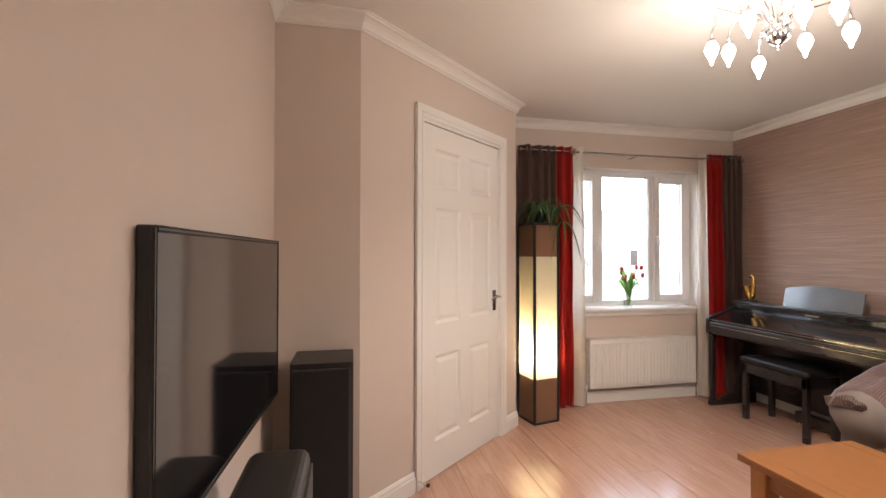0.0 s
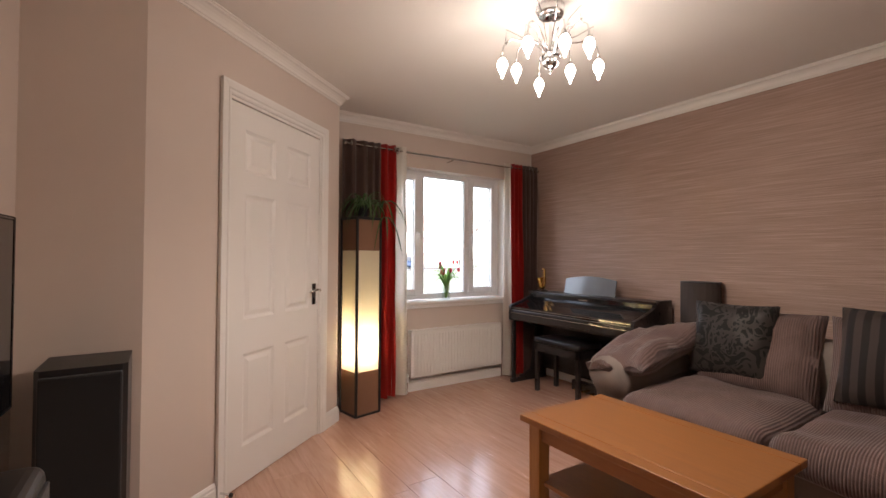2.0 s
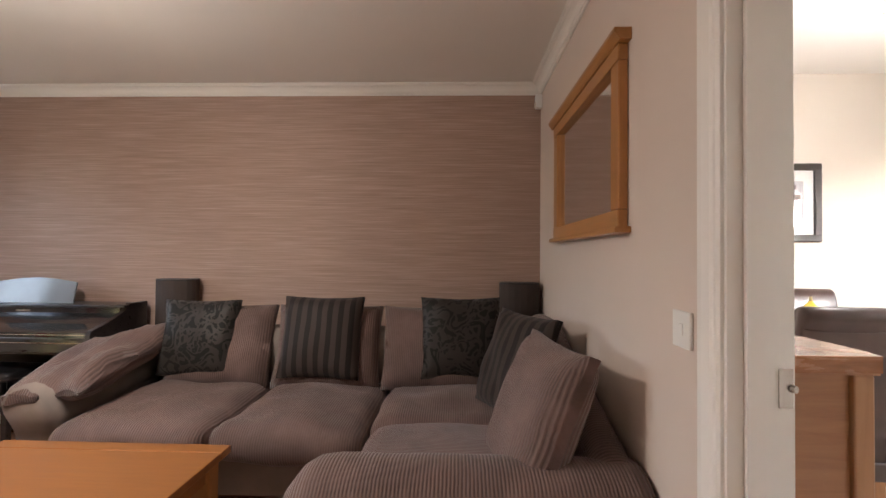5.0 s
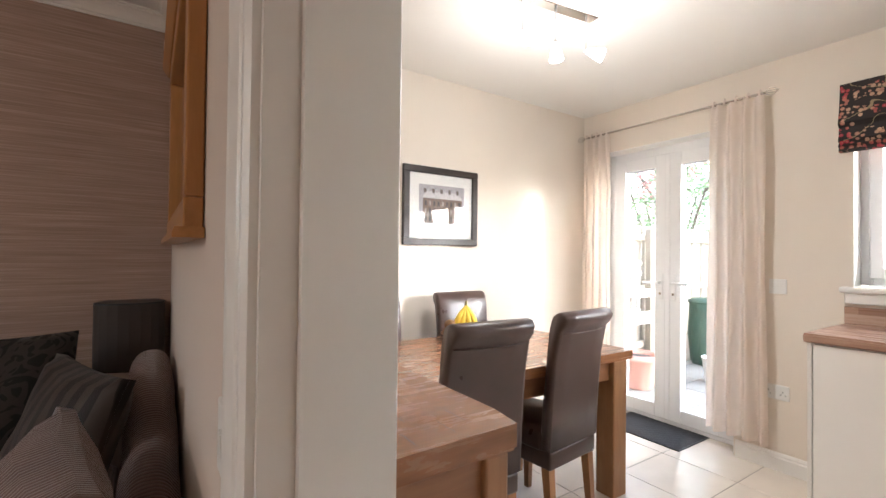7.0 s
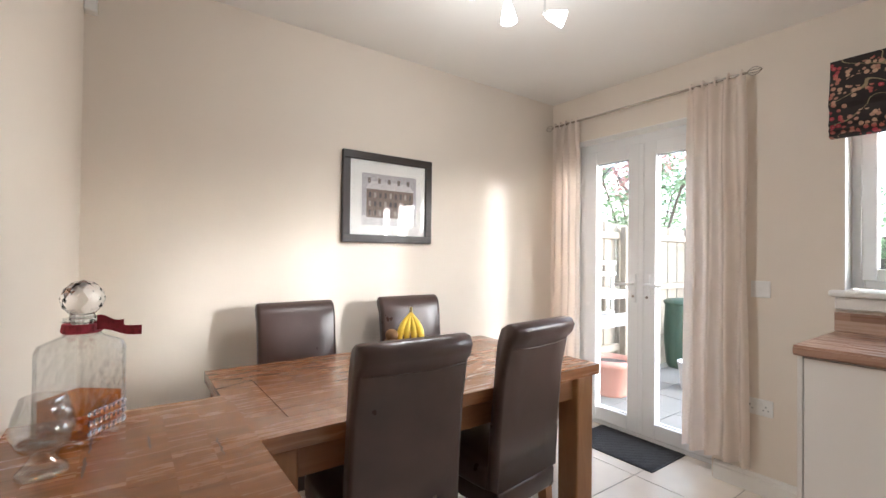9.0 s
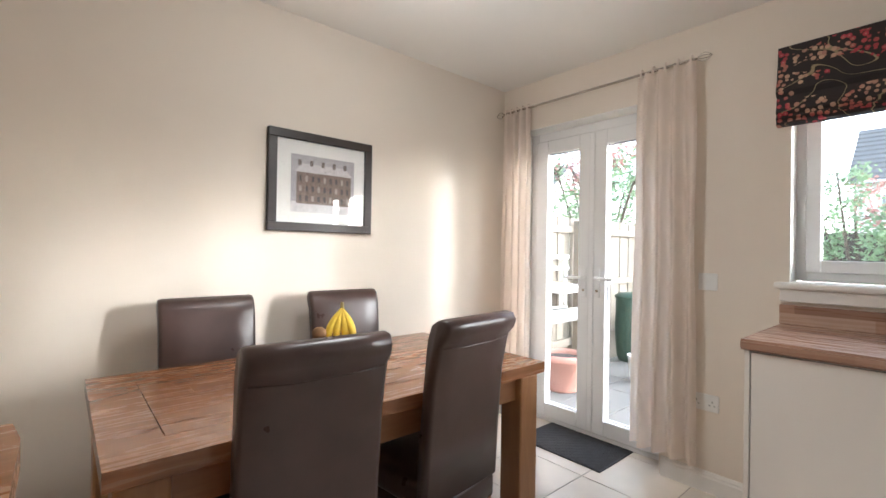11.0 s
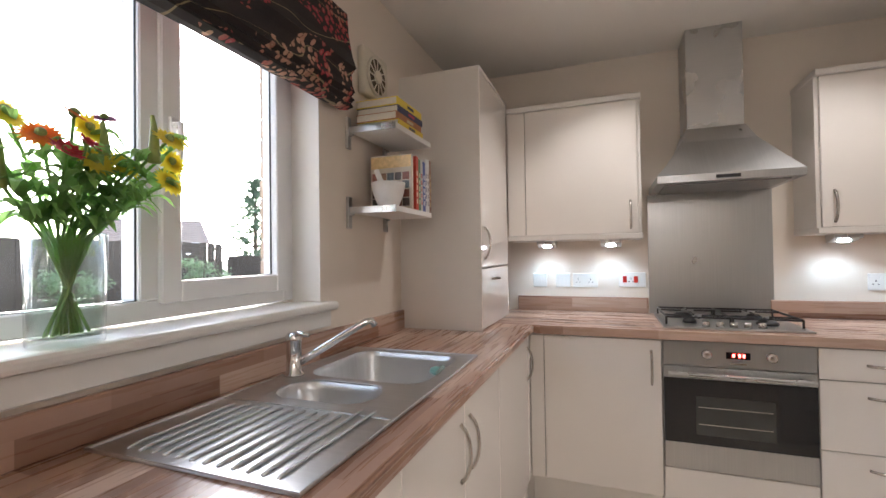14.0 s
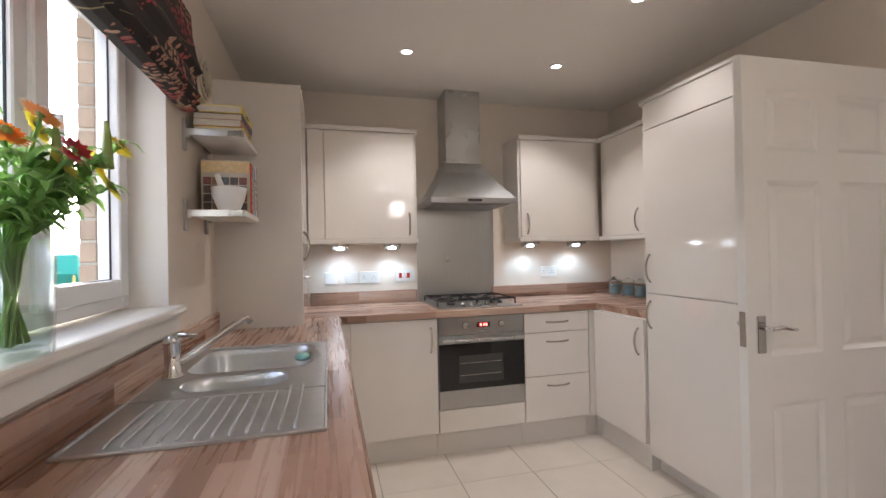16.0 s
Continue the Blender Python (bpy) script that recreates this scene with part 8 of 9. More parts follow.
# picture
def picture():
    t = thing("framed_picture", (2.79, -1.50, 1.31), "dark-framed photograph of a snowy tenement building", "picture")
    y0, y1, z0, z1 = -1.80, -1.205, 1.313, 1.832
    fw = 0.045
    xf = XE - 0.028
    WENGE = wood("wenge_frame", (0.018, 0.012, 0.010), (0.045, 0.032, 0.026), 0.45, (30, 3, 30), 0.05)
    for a, b, c, d in ((y0, y1, z1 - fw, z1), (y0, y1, z0, z0 + fw), (y0, y0 + fw, z0 + fw, z1 - fw), (y1 - fw, y1, z0 + fw, z1 - fw)):
        part("frame_rail", B(xf, XE - 0.001, a, b, c, d, 0.004, 2), WENGE, t, "dark wooden frame rail")
    part("mount", B(XE - 0.012, XE - 0.004, y0 + fw - 0.004, y1 - fw + 0.004, z0 + fw - 0.004, z1 - fw + 0.004), plain("mount_board", (0.80, 0.79, 0.76), 0.8, var=0.01), t, "white mount board")
    p0, p1, q0, q1 = -1.69, -1.325, 1.415, 1.715

    def pr(name, a, b, c, d, col, k=0.0):
        part(name, B(XE - 0.0128 - k, XE - 0.0120, a, b, c, d), plain("print_" + name, col, 0.5, var=0.15, scale=50, relief=0), t, "")
    pr("sky_print", p0, p1, q0, q1, (0.42, 0.40, 0.42))
    pr("snow_print", p0, p1, q0, q0 + 0.055, (0.62, 0.60, 0.60), 0.0002)
    pr("building_print", p0 + 0.02, p1 - 0.03, q0 + 0.045, q1 - 0.085, (0.20, 0.15, 0.125), 0.0004)
    bm = extrude_x(bmesh.new(), [(p0 + 0.01, q1 - 0.09), (p1 - 0.02, q1 - 0.09), (p1 - 0.06, q1 - 0.045), (p0 + 0.06, q1 - 0.045)], XE - 0.0135, XE - 0.012)
    part("roof_print", bm, plain("print_roof", (0.58, 0.56, 0.56), 0.5, var=0.1, scale=40, relief=0), t)
    for k in range(5):
        pr("chimney_print", p0 + 0.05 + k * 0.065, p0 + 0.068 + k * 0.065, q1 - 0.055, q1 - 0.025, (0.16, 0.13, 0.12), 0.0012)
    for i in range(9):
        for j in range(3):
            yy, zz = p0 + 0.035 + i * 0.034, q0 + 0.058 + j * 0.052
            part("window_print", B(XE - 0.0138, XE - 0.0125, yy, yy + 0.014, zz, zz + 0.030), plain("print_window", (0.10, 0.085, 0.085), 0.5, relief=0) if (i + j) % 3 else plain("print_window_pale", (0.36, 0.31, 0.28), 0.5, relief=0), t)
    g = part("picture_glass", B(XE - 0.0165, XE - 0.0145, y0 + fw - 0.004, y1 - fw + 0.004, z0 + fw - 0.004, z1 - fw + 0.004), PANE, t, "thin picture glass")
    g.visible_shadow = False


picture()


# ceiling light over the table
def track_light():
    t = thing("ceiling_spot_bar", (1.73, -1.44, CK), "steel ceiling bar with three lit glass spot lamps", "ceiling light")
    a, b = Vector((1.765, -1.20, CK - 0.012)), Vector((1.70, -1.68, CK - 0.012))
    d = (b - a).normalized()
    s = Vector((-d.y, d.x, 0))
    bm = bmesh.new()
    L = (b - a).length
    box(bm, -0.03, 0.03, 0, L, CK - 0.026, CK - 0.0005, 0.003, 1)
    m = Matrix(((s.x, d.x, 0, a.x), (s.y, d.y, 0, a.y), (0, 0, 1, 0), (0, 0, 0, 1)))
    bm.transform(m)
    part("bar", bm, CHROME, t, "polished steel bar")
    for k, (u, tip) in enumerate(((0.05, (-0.06, 0.02, -0.05)), (0.24, (0.0, -0.01, -0.09)), (0.43, (-0.05, -0.07, -0.025)))):
        p = a + d * u
        j = Vector((p.x, p.y, CK - 0.185))
        part("drop_rod", tube(bmesh.new(), [(p.x, p.y, CK - 0.026), j], 0.005, 8), CHROME, t)
        part("joint", ball(bmesh.new(), j, 0.011, 10), CHROME, t, smooth=True)
        dirv = Vector(tip).normalized()
        bm = lathe(bmesh.new(), [(0.013, 0.0), (0.016, 0.012), (0.020, 0.02), (0.033, 0.075), (0.031, 0.078), (0.003, 0.074)], 18)
        bm.transform(Matrix.Translation(j + dirv * 0.008) @ dirv.to_track_quat("Z", "Y").to_matrix().to_4x4())
        part("glass_shade", bm, BULB_W, t, "lit frosted glass shade", True)
    return t


track_light()

# ---- outdoors ----
GZ = -0.25                    # level of the ground
GRASS = plain("winter_grass", (0.17, 0.175, 0.115), 0.9, var=0.3, scale=3, relief=0.5, rscale=90)
SLAB = plain("patio_slab", (0.21, 0.195, 0.178), 0.85, var=0.12, scale=4, relief=0.2, rand=True)
FENCE = wood("weathered_fence_board", (0.21, 0.175, 0.135), (0.31, 0.265, 0.21), 0.8, (22, 22, 2.2), 0.0)
FENCE_D = wood("dark_stained_fence_board", (0.055, 0.043, 0.034), (0.105, 0.083, 0.065), 0.85, (22, 22, 2.2), 0.0)
ROAD = plain("asphalt", (0.055, 0.054, 0.053), 0.9, var=0.15, scale=2, relief=0.3)
RENDER = plain("pale_render", (0.72, 0.69, 0.63), 0.9, var=0.04, scale=1.2, relief=0.1)
SLATE = plain("grey_roof_tile", (0.165, 0.157, 0.15), 0.8, var=0.2, scale=5, relief=0.2, rand=True)
BROWN_TILE = plain("brown_roof_tile", (0.24, 0.19, 0.165), 0.8, var=0.2, scale=5, relief=0.2, rand=True)
BRICK = plain("buff_brick", (0.40, 0.30, 0.22), 0.9, var=0.15, scale=14, relief=0.3, rand=True)
MORTAR = plain("mortar", (0.46, 0.43, 0.38), 0.95, var=0.1)
BARK = plain("tree_bark", (0.13, 0.10, 0.075), 0.9, var=0.25, scale=12, relief=0.4, rscale=60)
# Leaf and far-glass colours raised: outdoor haze is put into them.
LEAF_RED = cloth("reddish_leaf", (0.46, 0.24, 0.21), 0.6, 0.45, 60)
LEAF_OUT = cloth("garden_leaf", (0.24, 0.33, 0.18), 0.55, 0.45, 60)
LEAF_FIR = cloth("conifer_needle", (0.09, 0.14, 0.085), 0.7, 0.25, 60)
DARKGLASS = plain("far_window_glass", (0.22, 0.23, 0.24), 0.12, var=0.1, relief=0)

single("ground", B(-400, 400, -400, 400, GZ - 0.3, GZ), GRASS, "level winter grass round the houses", "ground", kind="structure")
single("road", B(-120, 200, 43.5, 50.0, GZ, GZ + 0.004), ROAD, "grey asphalt street before the houses", "road", kind="structure")
single("pavement", B(-120, 200, 41.4, 43.4, GZ, GZ + 0.10, 0.01, 1), SLAB, "pale concrete pavement along the street", "pavement", kind="structure")
single("foundation", B(XKW - 0.15, XE + 0.15, T, YN + 0.28, GZ - 0.1, -0.0805), MORTAR, "concrete base of the house", "foundation", kind="structure")

# patio
patio = single("patio", B(0.0, 3.56, -7.3, T - 0.002, GZ, -0.19), MORTAR, "pale concrete slab patio behind the house", "patio", kind="structure")
slab_mesh = mesh_of("slab", B(0.004, 0.446, 0.004, 0.446, -0.19, -0.15, 0.004, 1), SLAB)
for i in range(7):
    for j in range(8):
        ob = new("slab", slab_mesh)
        ob.matrix_basis = pose(0.2 + 0.45 * i, -7.1 + 0.45 * j + 0.18, 0.001 * ((i * 5 + j * 3) % 4))
        ob.parent = patio


def fence(name, p0, p1, top, label, board=0.125, posts=1.8, level=GZ, wood_mat=None):
    """A close-boarded fence: posts, two rails, and boards of their own with small gaps and uneven tops."""
    wood_mat = wood_mat or FENCE
    p0, p1 = Vector((*p0, 0)), Vector((*p1, 0))
    d = (p1 - p0).normalized()
    L = (p1 - p0).length
    ang = math.degrees(math.atan2(d.y, d.x))
    f = thing(name, (p0.x, p0.y, level), label, "fence", turn=ang)
    h = top - level
    shapes = [mesh_of("board", B(-0.005, board + 0.005, -0.010, 0.0, 0.03, h - k, 0.002, 1), wood_mat) for k in (0.0, 0.008, 0.018, 0.004)]
    for k in range(int(L / board)):
        ob = new("board", shapes[(k * 7 + k // 3) % 4])
        ob.matrix_basis = pose(k * board, 0.0 if k % 2 else -0.0115, 0, 0, 0.1 * ((k * 3) % 5 - 2), 0)
        ob.parent = f
    post = mesh_of("post", B(-0.045, 0.045, 0.0, 0.075, 0, h - 0.05, 0.004, 1), wood_mat)
    for k in range(int(L / posts) + 1):
        ob = new("post", post)
        ob.matrix_basis = pose(k * posts, 0.045, 0)
        ob.parent = f
    for z in (0.35, h * 0.55, h - 0.20):
        part("rail", B(0, L, 0.001, 0.045, z, z + 0.085, 0.004, 1), wood_mat, f, local=True)
    return f


# the rails face the garden
fence("garden_fence", (3.62, -12.4), (3.62, -3.25), 1.66, "tall weathered close-boarded garden fence beside the patio")
fence("garden_fence", (3.55, -12.5), (-9.0, -12.5), 1.72, "dark stained board fence at the end of the garden", wood_mat=FENCE_D)
fence("garden_fence", (-9.1, -12.4), (-9.1, -3.0), 1.35, "dark stained board fence beside the garden", wood_mat=FENCE_D)

# terracotta pot
px_, py_, pz_ = 3.12, -4.28, -0.15
t = thing("garden_pot", (px_, py_, pz_), "large terracotta plant pot with bare soil on the patio", "plant pot")
part("pot", lathe(bmesh.new(), [(0.15, 0), (0.16, 0.02), (0.205, 0.29), (0.225, 0.295), (0.23, 0.36), (0.215, 0.365), (0.20, 0.33), (0.19, 0.28)], 32, (px_, py_, pz_)), plain("faded_terracotta", (0.52, 0.26, 0.20), 0.75, var=0.12, scale=9, relief=0.1), t, smooth=True)
part("soil", lathe(bmesh.new(), [(0.19, 0.315), (0.10, 0.33), (0.01, 0.335)], 20, (px_, py_, pz_)), plain("potting_soil", (0.07, 0.055, 0.045), 0.95, var=0.4, scale=40, relief=0.5), t)

# planter rack hung on the fence
WHITE_METAL = plain("white_metal", (0.72, 0.71, 0.68), 0.5, var=0.05)
t = thing("planter_rack", (3.55, -4.75, 0.5), "white slatted planter rack hung on the fence", "planter rack")
for yy in (-4.55, -4.95):
    part("upright", B(3.535, 3.5745, yy - 0.015, yy + 0.015, 0.62, 1.20, 0.004, 1), WHITE_METAL, t)
for z0 in (1.15, 1.02, 0.82):
    part("slat", B(3.52, 3.5349, -4.99, -4.51, z0, z0 + 0.045, 0.004, 1), WHITE_METAL, t)
part("tray", box(box(box(B(3.30, 3.534, -5.0, -4.5, 0.78, 0.80), 3.30, 3.315, -5.0, -4.5, 0.80, 0.86), 3.315, 3.52, -5.0, -4.985, 0.80, 0.86), 3.315, 3.52, -4.515, -4.5, 0.80, 0.86), WHITE_METAL, t)
t = thing("window_box", (3.46, -4.55, 0.45), "grey plastic trough hung on the fence", "planter")
part("trough", extrude_y(bmesh.new(), [(3.36, 0.60), (3.40, 0.44), (3.53, 0.44), (3.57, 0.60), (3.555, 0.60), (3.52, 0.46), (3.41, 0.46), (3.375, 0.60)], -5.0, -4.25), plain("grey_plastic", (0.30, 0.30, 0.29), 0.6), t)
part("soil", B(3.385, 3.545, -4.99, -4.26, 0.50, 0.57), plain("trough_soil", (0.08, 0.06, 0.05), 0.95, var=0.4, scale=40), t)

part("hanger", B(3.5575, 3.574, -4.9, -4.86, 0.59, 0.86), WHITE_METAL, t)
part("hanger", B(3.5575, 3.574, -4.4, -4.36, 0.59, 0.86), WHITE_METAL, t)

# water butt
t = thing("water_butt", (3.22, -6.05, -0.15), "dark green plastic water butt beside the fence", "water butt")
GREENP = plain("green_plastic", (0.045, 0.085, 0.06), 0.45, var=0.1)
part("barrel", lathe(bmesh.new(), [(0.20, 0), (0.22, 0.05), (0.25, 0.40), (0.235, 0.78), (0.24, 0.80), (0.235, 0.82)], 28, (3.22, -6.05, -0.15)), GREENP, t, smooth=True)
part("lid", lathe(bmesh.new(), [(0.25, 0.80), (0.255, 0.83), (0.20, 0.86), (0.01, 0.87)], 28, (3.22, -6.05, -0.15)), GREENP, t, smooth=True)
t = thing("bucket", (2.72, -5.15, -0.15), "small white plastic bucket on the patio", "bucket")
part("pail", lathe(bmesh.new(), [(0.11, 0), (0.14, 0.27), (0.148, 0.27), (0.148, 0.285), (0.132, 0.285), (0.105, 0.02), (0.002, 0.015)], 24, (2.72, -5.15, -0.15), False), WHITE_METAL, t, smooth=True)
t = thing("play_slide", (-7.1, -6.3, GZ), "teal plastic garden play slide", "slide")
part("chute", extrude_y(bmesh.new(), [(-7.6, GZ + 0.15), (-7.2, GZ + 0.45), (-6.9, GZ + 1.2), (-6.75, GZ + 1.55), (-6.6, GZ + 1.6), (-6.6, GZ + 1.3), (-6.8, GZ + 1.0), (-7.1, GZ + 0.3), (-7.6, GZ + 0.05)], -6.55, -6.1), plain("teal_plastic", (0.04, 0.36, 0.30), 0.4, var=0.06), t)
for yy in (-6.5, -6.15):
    part("leg", tube(bmesh.new(), [(-6.65, yy, GZ + 1.4), (-6.45, yy, GZ)], 0.025, 8), plain("slide_leg", (0.5, 0.4, 0.1), 0.5), t)


def leaf_cloud(bm, rnd, centre, r, n, size, squash=0.8):
    """Loose leaves, each a small folded blade, about a twig's end."""
    for k in range(n):
        a, u = rnd.uniform(0, 2 * math.pi), rnd.uniform(-1, 1)
        rr = r * rnd.random() ** 0.45
        q = math.sqrt(1 - u * u)
        p = Vector(centre) + Vector((rr * q * math.cos(a), rr * q * math.sin(a), rr * u * squash))
        d = Vector((rnd.gauss(0, 1), rnd.gauss(0, 1), rnd.gauss(0, 0.7) - 0.2)).normalized()
        s = d.orthogonal().normalized()
        if rnd.random() < 0.5:
            s = d.cross(s)
        L = size * rnd.uniform(0.6, 1.3)
        v = [bm.verts.new(p), bm.verts.new(p + d * L * 0.5 + s * L * 0.27), bm.verts.new(p + d * L), bm.verts.new(p + d * L * 0.5 - s * L * 0.27)]
        bm.faces.new(v)


def shrub(name, at, height, spread, label, mats, seed, stems=5, leaf=0.07, per=60, category="tree", bare=0.35):
    """Tapered stems that fork, twigs, and crowns of loose leaves with gaps between them."""
    rnd = random.Random(seed)
    t = thing(name, at, label, category)
    base = Vector(at)
    wood_ = bmesh.new()
    crowns = [bmesh.new() for m in mats]
    for s in range(stems):
        a = 2 * math.pi * s / stems + rnd.uniform(-0.4, 0.4)
        out = Vector((math.cos(a), math.sin(a), 0))
        tip = base + out * spread * rnd.uniform(0.35, 0.9) + Vector((0, 0, height * rnd.uniform(0.7, 1.0)))
        mid = base.lerp(tip, 0.5) + Vector((rnd.uniform(-0.1, 0.1), rnd.uniform(-0.1, 0.1), 0.15 * height)) * 0.5
        r0 = 0.012 * height
        tube(wood_, [base + out * 0.04, base.lerp(mid, 0.5), mid, mid.lerp(tip, 0.6), tip], r0, 6, r0 * 0.25)
        for k in range(7):
            f = rnd.uniform(bare, 1.0)
            p = base.lerp(mid, f * 2) if f < 0.5 else mid.lerp(tip, f * 2 - 1)
            d = Vector((rnd.uniform(-1, 1), rnd.uniform(-1, 1), rnd.uniform(0.0, 0.7))).normalized()
            e = p + d * spread * rnd.uniform(0.2, 0.5)
            tube(wood_, [p, p.lerp(e, 0.5) + Vector((0, 0, 0.03)), e], r0 * 0.3, 5, r0 * 0.1)
            frac = (e.z - base.z) / height
            which = 0 if len(mats) == 1 else (1 if frac + rnd.uniform(-0.2, 0.2) > 0.88 else 0)
            leaf_cloud(crowns[which], rnd, e, spread * rnd.uniform(0.16, 0.3), per, leaf)
            leaf_cloud(crowns[which], rnd, p.lerp(e, 0.5), spread * 0.16, per // 2, leaf)
    part("trunk", wood_, BARK, t, "thin forked stems")
    for m, c in zip(mats, crowns):
        part("crown", c, m, t, kind="stuff")
    return t


shrub("garden_tree", (4.55, -7.3, GZ), 3.5, 1.3, "leafy shrub with green leaves and reddish tips behind the fence", (LEAF_OUT, LEAF_RED), 4, 7, 0.085, 60)
shrub("garden_tree", (1.35, -9.3, GZ), 2.9, 1.0, "thin garden shrub with green and reddish leaves", (LEAF_OUT, LEAF_RED), 9, 6, 0.08, 40)
shrub("garden_shrub", (-5.7, -6.7, GZ), 1.75, 0.7, "low pale green garden shrub", (LEAF_OUT,), 14, 6, 0.06, 45, "shrub", 0.15)
for k, (sx, sy, sh) in enumerate(((-2.2, -11.7, 1.5), (-4.6, -11.6, 1.35), (-0.2, -11.8, 1.6), (-7.4, -11.5, 1.6))):
    shrub("garden_shrub", (sx, sy, GZ), sh, 0.75, "low bushy shrub before the rear fence", (LEAF_OUT,), 30 + k, 5, 0.075, 34, "shrub", 0.1)
shrub("pot_plant", (3.05, -6.75, -0.15), 0.75, 0.3, "small green plant beside the water butt", (LEAF_OUT,), 21, 5, 0.06, 22, "plant", 0.1)


def conifer(at, height, r, seed):
    rnd = random.Random(seed)
    t = thing("conifer", at, "tall dark green conifer behind the garden fences", "tree")
    base = Vector(at)
    part("trunk", tube(bmesh.new(), [base, base + Vector((0.05, 0, height * 0.5)), base + Vector((0, 0, height))], 0.14, 8, 0.02), BARK, t)
    limbs, needles = bmesh.new(), bmesh.new()
    for k in range(54):
        f = 0.12 + 0.86 * k / 54
        a = k * 2.4 + rnd.uniform(-0.3, 0.3)
        L = r * (1.05 - f) ** 0.8 * rnd.uniform(0.65, 1.2)
        p = base + Vector((0, 0, height * f))
        e = p + Vector((math.cos(a) * L, math.sin(a) * L, -0.18 * L + 0.1))
        tube(limbs, [p, p.lerp(e, 0.5) + Vector((0, 0, 0.06)), e], 0.02, 5, 0.005)
        for s in (0.45, 0.75, 1.0):
            leaf_cloud(needles, rnd, p.lerp(e, s), 0.16 + 0.2 * L * 0.6, 26, 0.16, 0.5)
    part("limbs", limbs, BARK, t)
    part("crown", needles, LEAF_FIR, t, kind="stuff")


conifer((-13.9, -15.9, GZ), 4.9, 1.5, 3)


def house(at, w, d, eave, ridge, turn, label, roof_mat, windows, storeys=2, rows=11):
    """A house with rendered walls, gabled tiled roof, windows and a door. Local x runs along its ridge; its front looks to local -y."""
    t = thing("house", at, label, "house", "houses round about", turn=turn)
    bm = bmesh.new()
    extrude_x(bm, [(-d / 2, 0), (d / 2, 0), (d / 2, eave), (0, ridge - 0.12), (-d / 2, eave)], -w / 2, w / 2)
    part("wall", bm, RENDER, t, "pale rendered walls", local=True)
    for s in (-1, 1):
        slope = part("roof_slope", extrude_x(bmesh.new(), [(s * (d / 2 + 0.35), eave - 0.2), (0, ridge - 0.05), (0, ridge - 0.02), (s * (d / 2 + 0.35), eave - 0.12)], -w / 2 - 0.2, w / 2 + 0.2), roof_mat, t, local=True)
        run = math.hypot(d / 2 + 0.35, ridge - eave)
        for k in range(rows):
            f0, f1 = k / rows, (k + 1) / rows + 0.01
            y0, z0 = s * (d / 2 + 0.35) * (1 - f0), eave - 0.11 + (ridge - eave + 0.12) * f0
            y1, z1 = s * (d / 2 + 0.35) * (1 - f1), eave - 0.11 + (ridge - eave + 0.12) * f1
            ob = new("tile_course", mesh_of("tile_course", extrude_x(bmesh.new(), [(y0, z0), (y0, z0 + 0.13), (y1, z1 + 0.03), (y1, z1)], -w / 2 - 0.2, w / 2 + 0.2), roof_mat))
            ob.parent = slope
        part("gutter", tube(bmesh.new(), [(-w / 2 - 0.2, s * (d / 2 + 0.40), eave - 0.16), (w / 2 + 0.2, s * (d / 2 + 0.40), eave - 0.16)], 0.06, 8), UPVC, t, local=True)
    part("ridge", tube(bmesh.new(), [(-w / 2 - 0.22, 0, ridge), (w / 2 + 0.22, 0, ridge)], 0.10, 8), roof_mat, t, local=True)
    for wx, wz, ww, wh in windows:
        for s in (-1, 1):
            y0 = s * d / 2
            wn_ = part("window", frame_rect(bmesh.new(), wx - ww / 2, wx + ww / 2, wz, wz + wh, *sorted((y0 - s * 0.02, y0 + s * 0.04)), 0.07), UPVC, t, local=True)
            o = new("pane", mesh_of("pane", B(wx - ww / 2 + 0.07, wx + ww / 2 - 0.07, *sorted((y0, y0 + s * 0.012)), wz + 0.07, wz + wh - 0.07), DARKGLASS))
            o.parent = wn_
    part("door", B(w * 0.3, w * 0.3 + 0.95, -d / 2 - 0.04, -d / 2 + 0.02, 0.05, 2.1, 0.01, 1), EBONY if eave > 4 else BROWN_TILE, t, local=True)
    return t


W4 = ((-2.2, 3.3, 1.2, 1.1), (1.6, 3.3, 1.2, 1.1), (-2.2, 0.95, 1.5, 1.2), (0.6, 0.95, 1.2, 1.2))
house((-0.1, -32.5, GZ), 7.4, 7.6, 5.1, 8.1, 180, "white rendered house with grey tiled roof behind the garden", SLATE, W4)
house((25.5, -32.0, GZ), 8.5, 7.6, 5.4, 8.6, 180, "white rendered house with grey tiled roof beyond the fence", SLATE, W4)
house((18.0, -13.0, GZ), 7.6, 7.4, 4.3, 7.2, 60, "pale house with grey tiled roof beyond the fence", SLATE, W4)
house((-30.0, -44.0, GZ), 8.0, 7.6, 3.2, 5.4, 150, "low pale house far behind the garden", BROWN_TILE, W4[2:])
house((-46.0, -36.0, GZ), 8.0, 7.6, 3.0, 5.2, 120, "low pale house far behind the garden", BROWN_TILE, W4[2:])
house((32.0, 36.0, GZ), 6.5, 6.0, 2.8, 5.0, 60, "pale garage with brown tiled gable roof on the street", BROWN_TILE, ((-1.4, 0.9, 1.2, 1.2),), rows=12)
house((43.0, 52.0, GZ), 9.0, 8.0, 5.6, 9.2, 55, "pale two-storey house with brown tiled roof", BROWN_TILE, W4)
house((34.0, 57.5, GZ), 9.5, 8.0, 5.0, 7.8, -20, "pale two-storey house with brown tiled roof across the street", BROWN_TILE, W4)
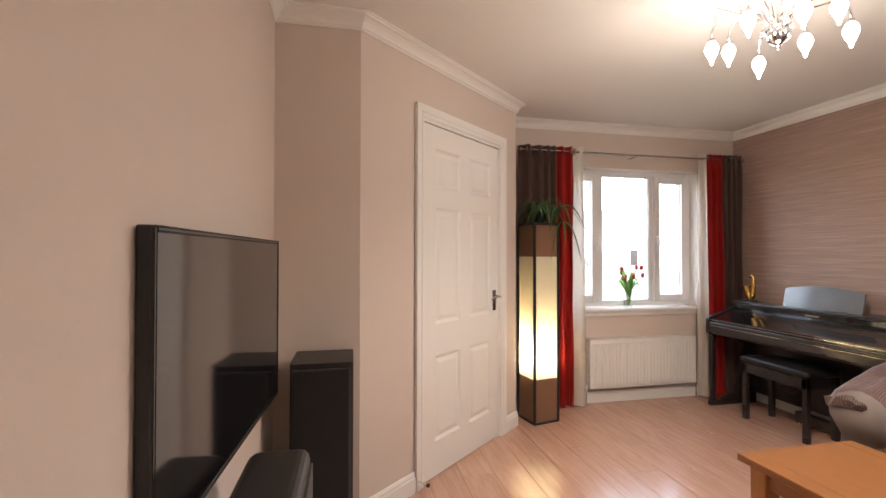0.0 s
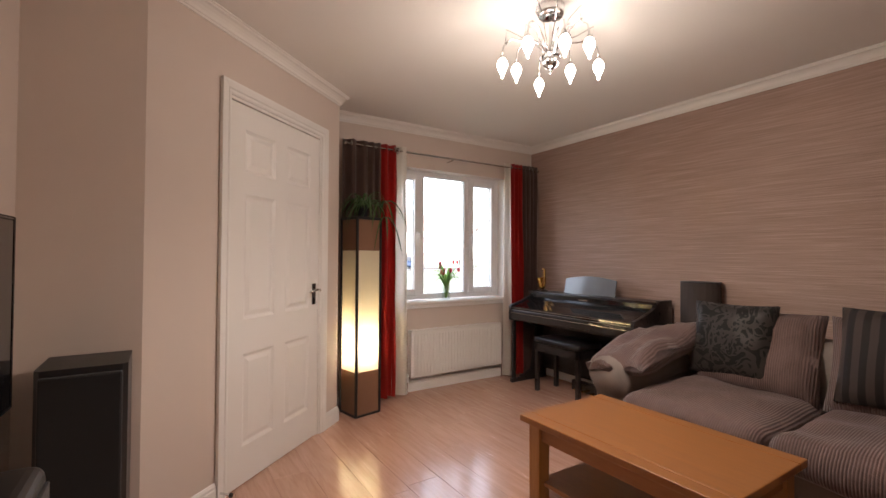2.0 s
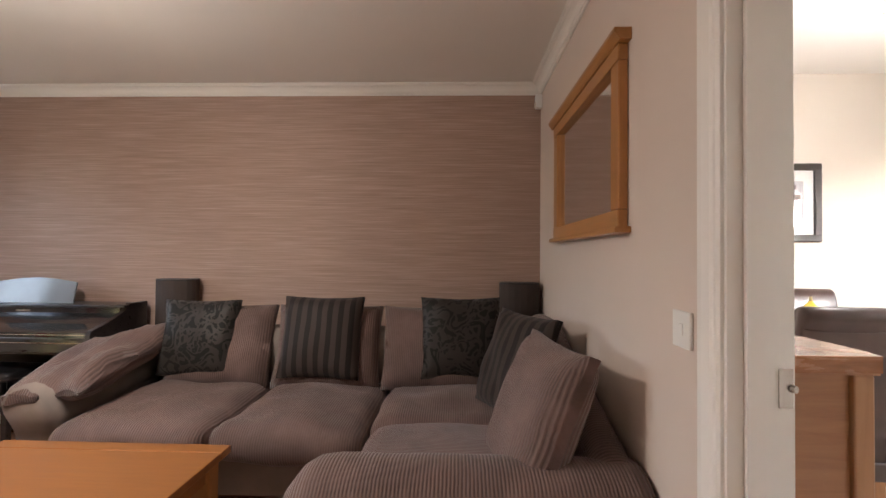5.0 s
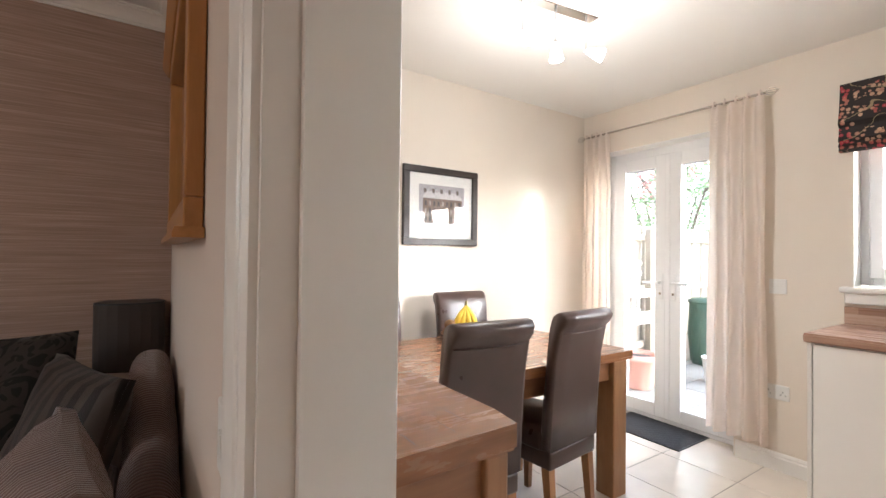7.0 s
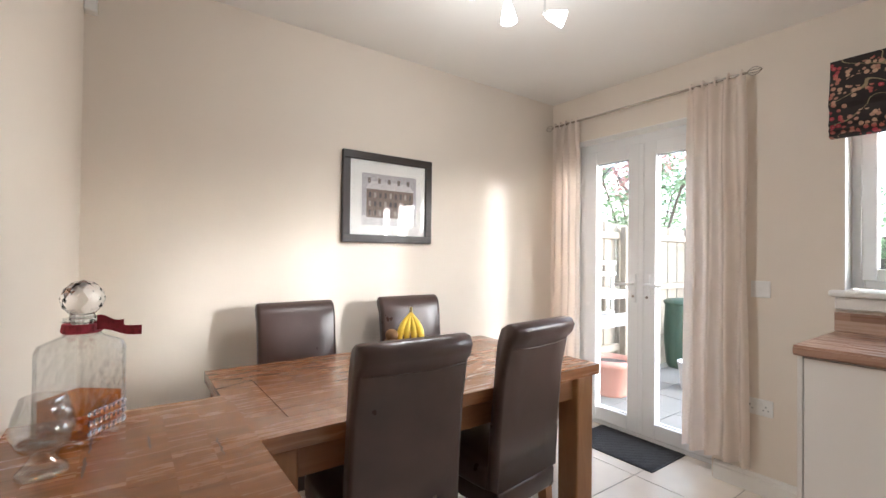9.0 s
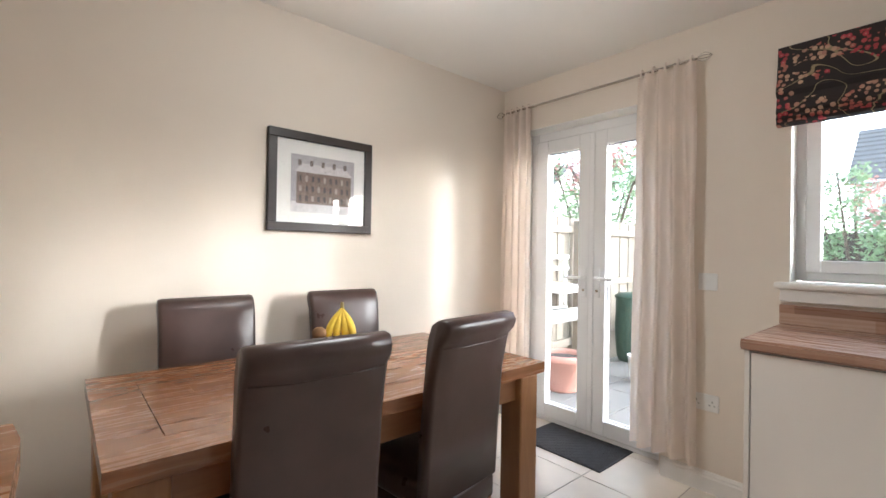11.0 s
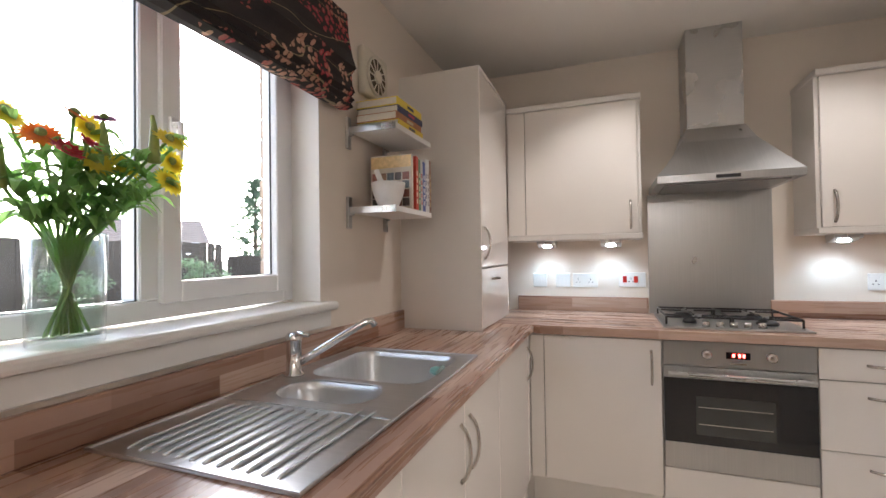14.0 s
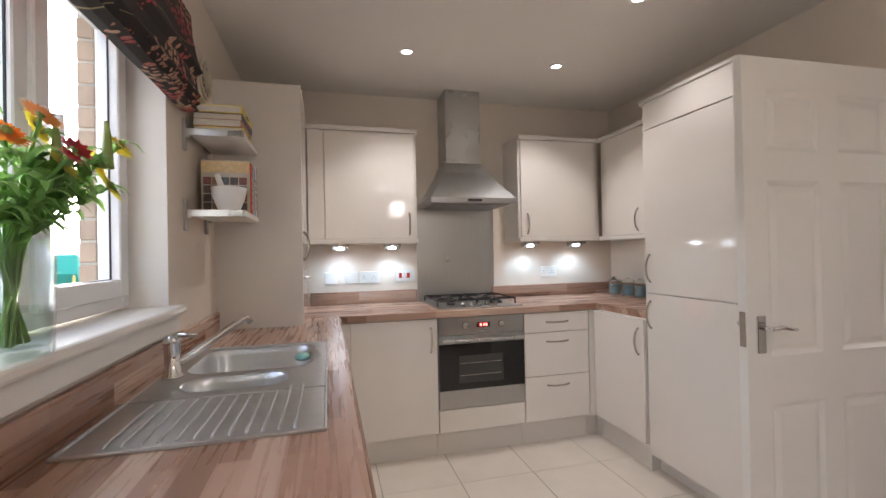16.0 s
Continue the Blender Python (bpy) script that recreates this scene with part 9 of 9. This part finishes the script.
house((27.0, 72.0, GZ), 10.0, 8.0, 5.0, 7.9, -10, "pale two-storey house with grey roof across the street", SLATE, W4)
fence("board_fence", (24.5, 52.5), (30.5, 50.8), 1.6, "reddish board fence across the street", 0.14)


def car(at, turn):
    t = thing("car", (*at, GZ), "dark blue hatchback parked on the street", "car", turn=turn)
    side = [(-2.05, 0.30), (-2.08, 0.62), (-1.98, 0.90), (-1.72, 1.02), (-1.30, 1.38), (-0.8, 1.47), (0.2, 1.46), (0.55, 1.36), (1.05, 1.0), (1.75, 0.88), (2.02, 0.70), (2.06, 0.45), (2.0, 0.28)]
    bm = extrude_y(bmesh.new(), side, -0.84, 0.84)
    for v in bm.verts:
        if v.co.z > 1.0:
            v.co.y *= 1 - 0.38 * (v.co.z - 1.0)
    bmesh.ops.bevel(bm, geom=list(bm.edges), offset=0.035, segments=2, affect="EDGES")
    part("body", bm, plain("dark_blue_paint", (0.02, 0.035, 0.07), 0.2, var=0.03, coat=0.8, relief=0), t, smooth=True, local=True)
    for s in (-1, 1):
        for pts in ([(-1.25, 1.05), (-1.0, 1.32), (-0.35, 1.39), (-0.35, 1.05)], [(-0.28, 1.05), (-0.28, 1.39), (0.25, 1.38), (0.5, 1.30), (0.85, 1.05)]):
            bm = bmesh.new()
            vs = [bm.verts.new((x, s * (0.848 - 0.32 * max(0, z - 1.0)), z)) for x, z in pts]
            bm.faces.new(vs)
            bmesh.ops.solidify(bm, geom=list(bm.faces), thickness=0.012)
            part("side_window", bm, DARKGLASS, t, local=True)
        part("headlight", ball(bmesh.new(), (1.93, s * 0.62, 0.70), 0.12, 10, (0.6, 1, 0.6)), PLASTIC, t, smooth=True, local=True)
        part("tail_light", ball(bmesh.new(), (-2.0, s * 0.70, 0.86), 0.10, 10, (0.5, 0.8, 1.2)), RED_K, t, smooth=True, local=True)
        for x in (-1.28, 1.28):
            bm = lathe(bmesh.new(), [(0.20, -0.09), (0.29, -0.10), (0.31, -0.07), (0.31, 0.07), (0.29, 0.10), (0.20, 0.09)], 22)
            bm.transform(Matrix.Translation((x, s * 0.77, 0.314)) @ Matrix.Rotation(radians(90), 4, "X"))
            wheel = part("wheel", bm, BLACK, t, "black tyre", True, True)
            bm = lathe(bmesh.new(), [(0.20, -0.095), (0.16, -0.08), (0.05, -0.10), (0.05, 0.10), (0.16, 0.08), (0.20, 0.095)], 16)
            bm.transform(Matrix.Translation((x, s * 0.772, 0.314)) @ Matrix.Rotation(radians(90), 4, "X"))
            o = new("rim", mesh_of("rim", bm, NICKEL))
            o.parent = wheel
    return t


car((22.6, 44.9), 8)

# brick edge of the wall outside the kitchen window
skin = thing("brick_jamb", (KX0, T + 0.02, KZ0), "buff brick edge outside the kitchen window", "brickwork", kind="structure")
part("mortar", B(KX0 + 0.0005, KX0 + 0.006, T + 0.001, T + 0.048, KZ0 + 0.01, KZ1 - 0.005), MORTAR, skin)
me = mesh_of("brick", B(0.0, 0.012, 0.0, 0.05, 0, 0.065, 0.003, 1), BRICK)
inv = root_matrix(skin).inverted()
z = KZ0 + 0.012
while z < KZ1 - 0.07:
    ob = new("brick", me)
    ob.matrix_basis = inv @ Matrix.Translation((KX0 + 0.001, T, z))
    ob.parent = skin
    z += 0.075


# ---- floor pieces ----
random.seed(4)
wdt = 0.192
x = XW
while x < XE - 0.01:
    x1 = min(x + wdt, XE)
    y = -0.06 - random.random() * 1.2
    while y < YN:
        y1 = y + 1.286
        a, b = max(y, -0.06), min(y1, YN)
        if b - a > 0.02:
            me = mesh_of("plank", B(x + 0.0006, x1 - 0.0006, a + 0.0008, b - 0.0008, -0.004, 0.0, 0.0006, 1), PLANK)
            ob = new("plank", me)
            ob.parent = floor_l
        y = y1
    x = x1
pt = 0.4325
ty = -1.752
while ty > T:
    ty -= pt
tx0 = -1.146
while tx0 > XKW:
    tx0 -= pt
y = ty
while y < -0.06:
    x = tx0
    while x < XE:
        a0, a1 = max(x, XKW), min(x + pt, XE)
        b0, b1 = max(y, T), min(y + pt, -0.0605)
        if a1 - a0 > 0.02 and b1 - b0 > 0.02:
            ob = new("tile", mesh_of("tile", B(a0 + 0.002, a1 - 0.002, b0 + 0.002, b1 - 0.002, -0.003, 0.0, 0.0012, 1), TILE))
            ob.parent = floor_k
        x += pt
    y += pt
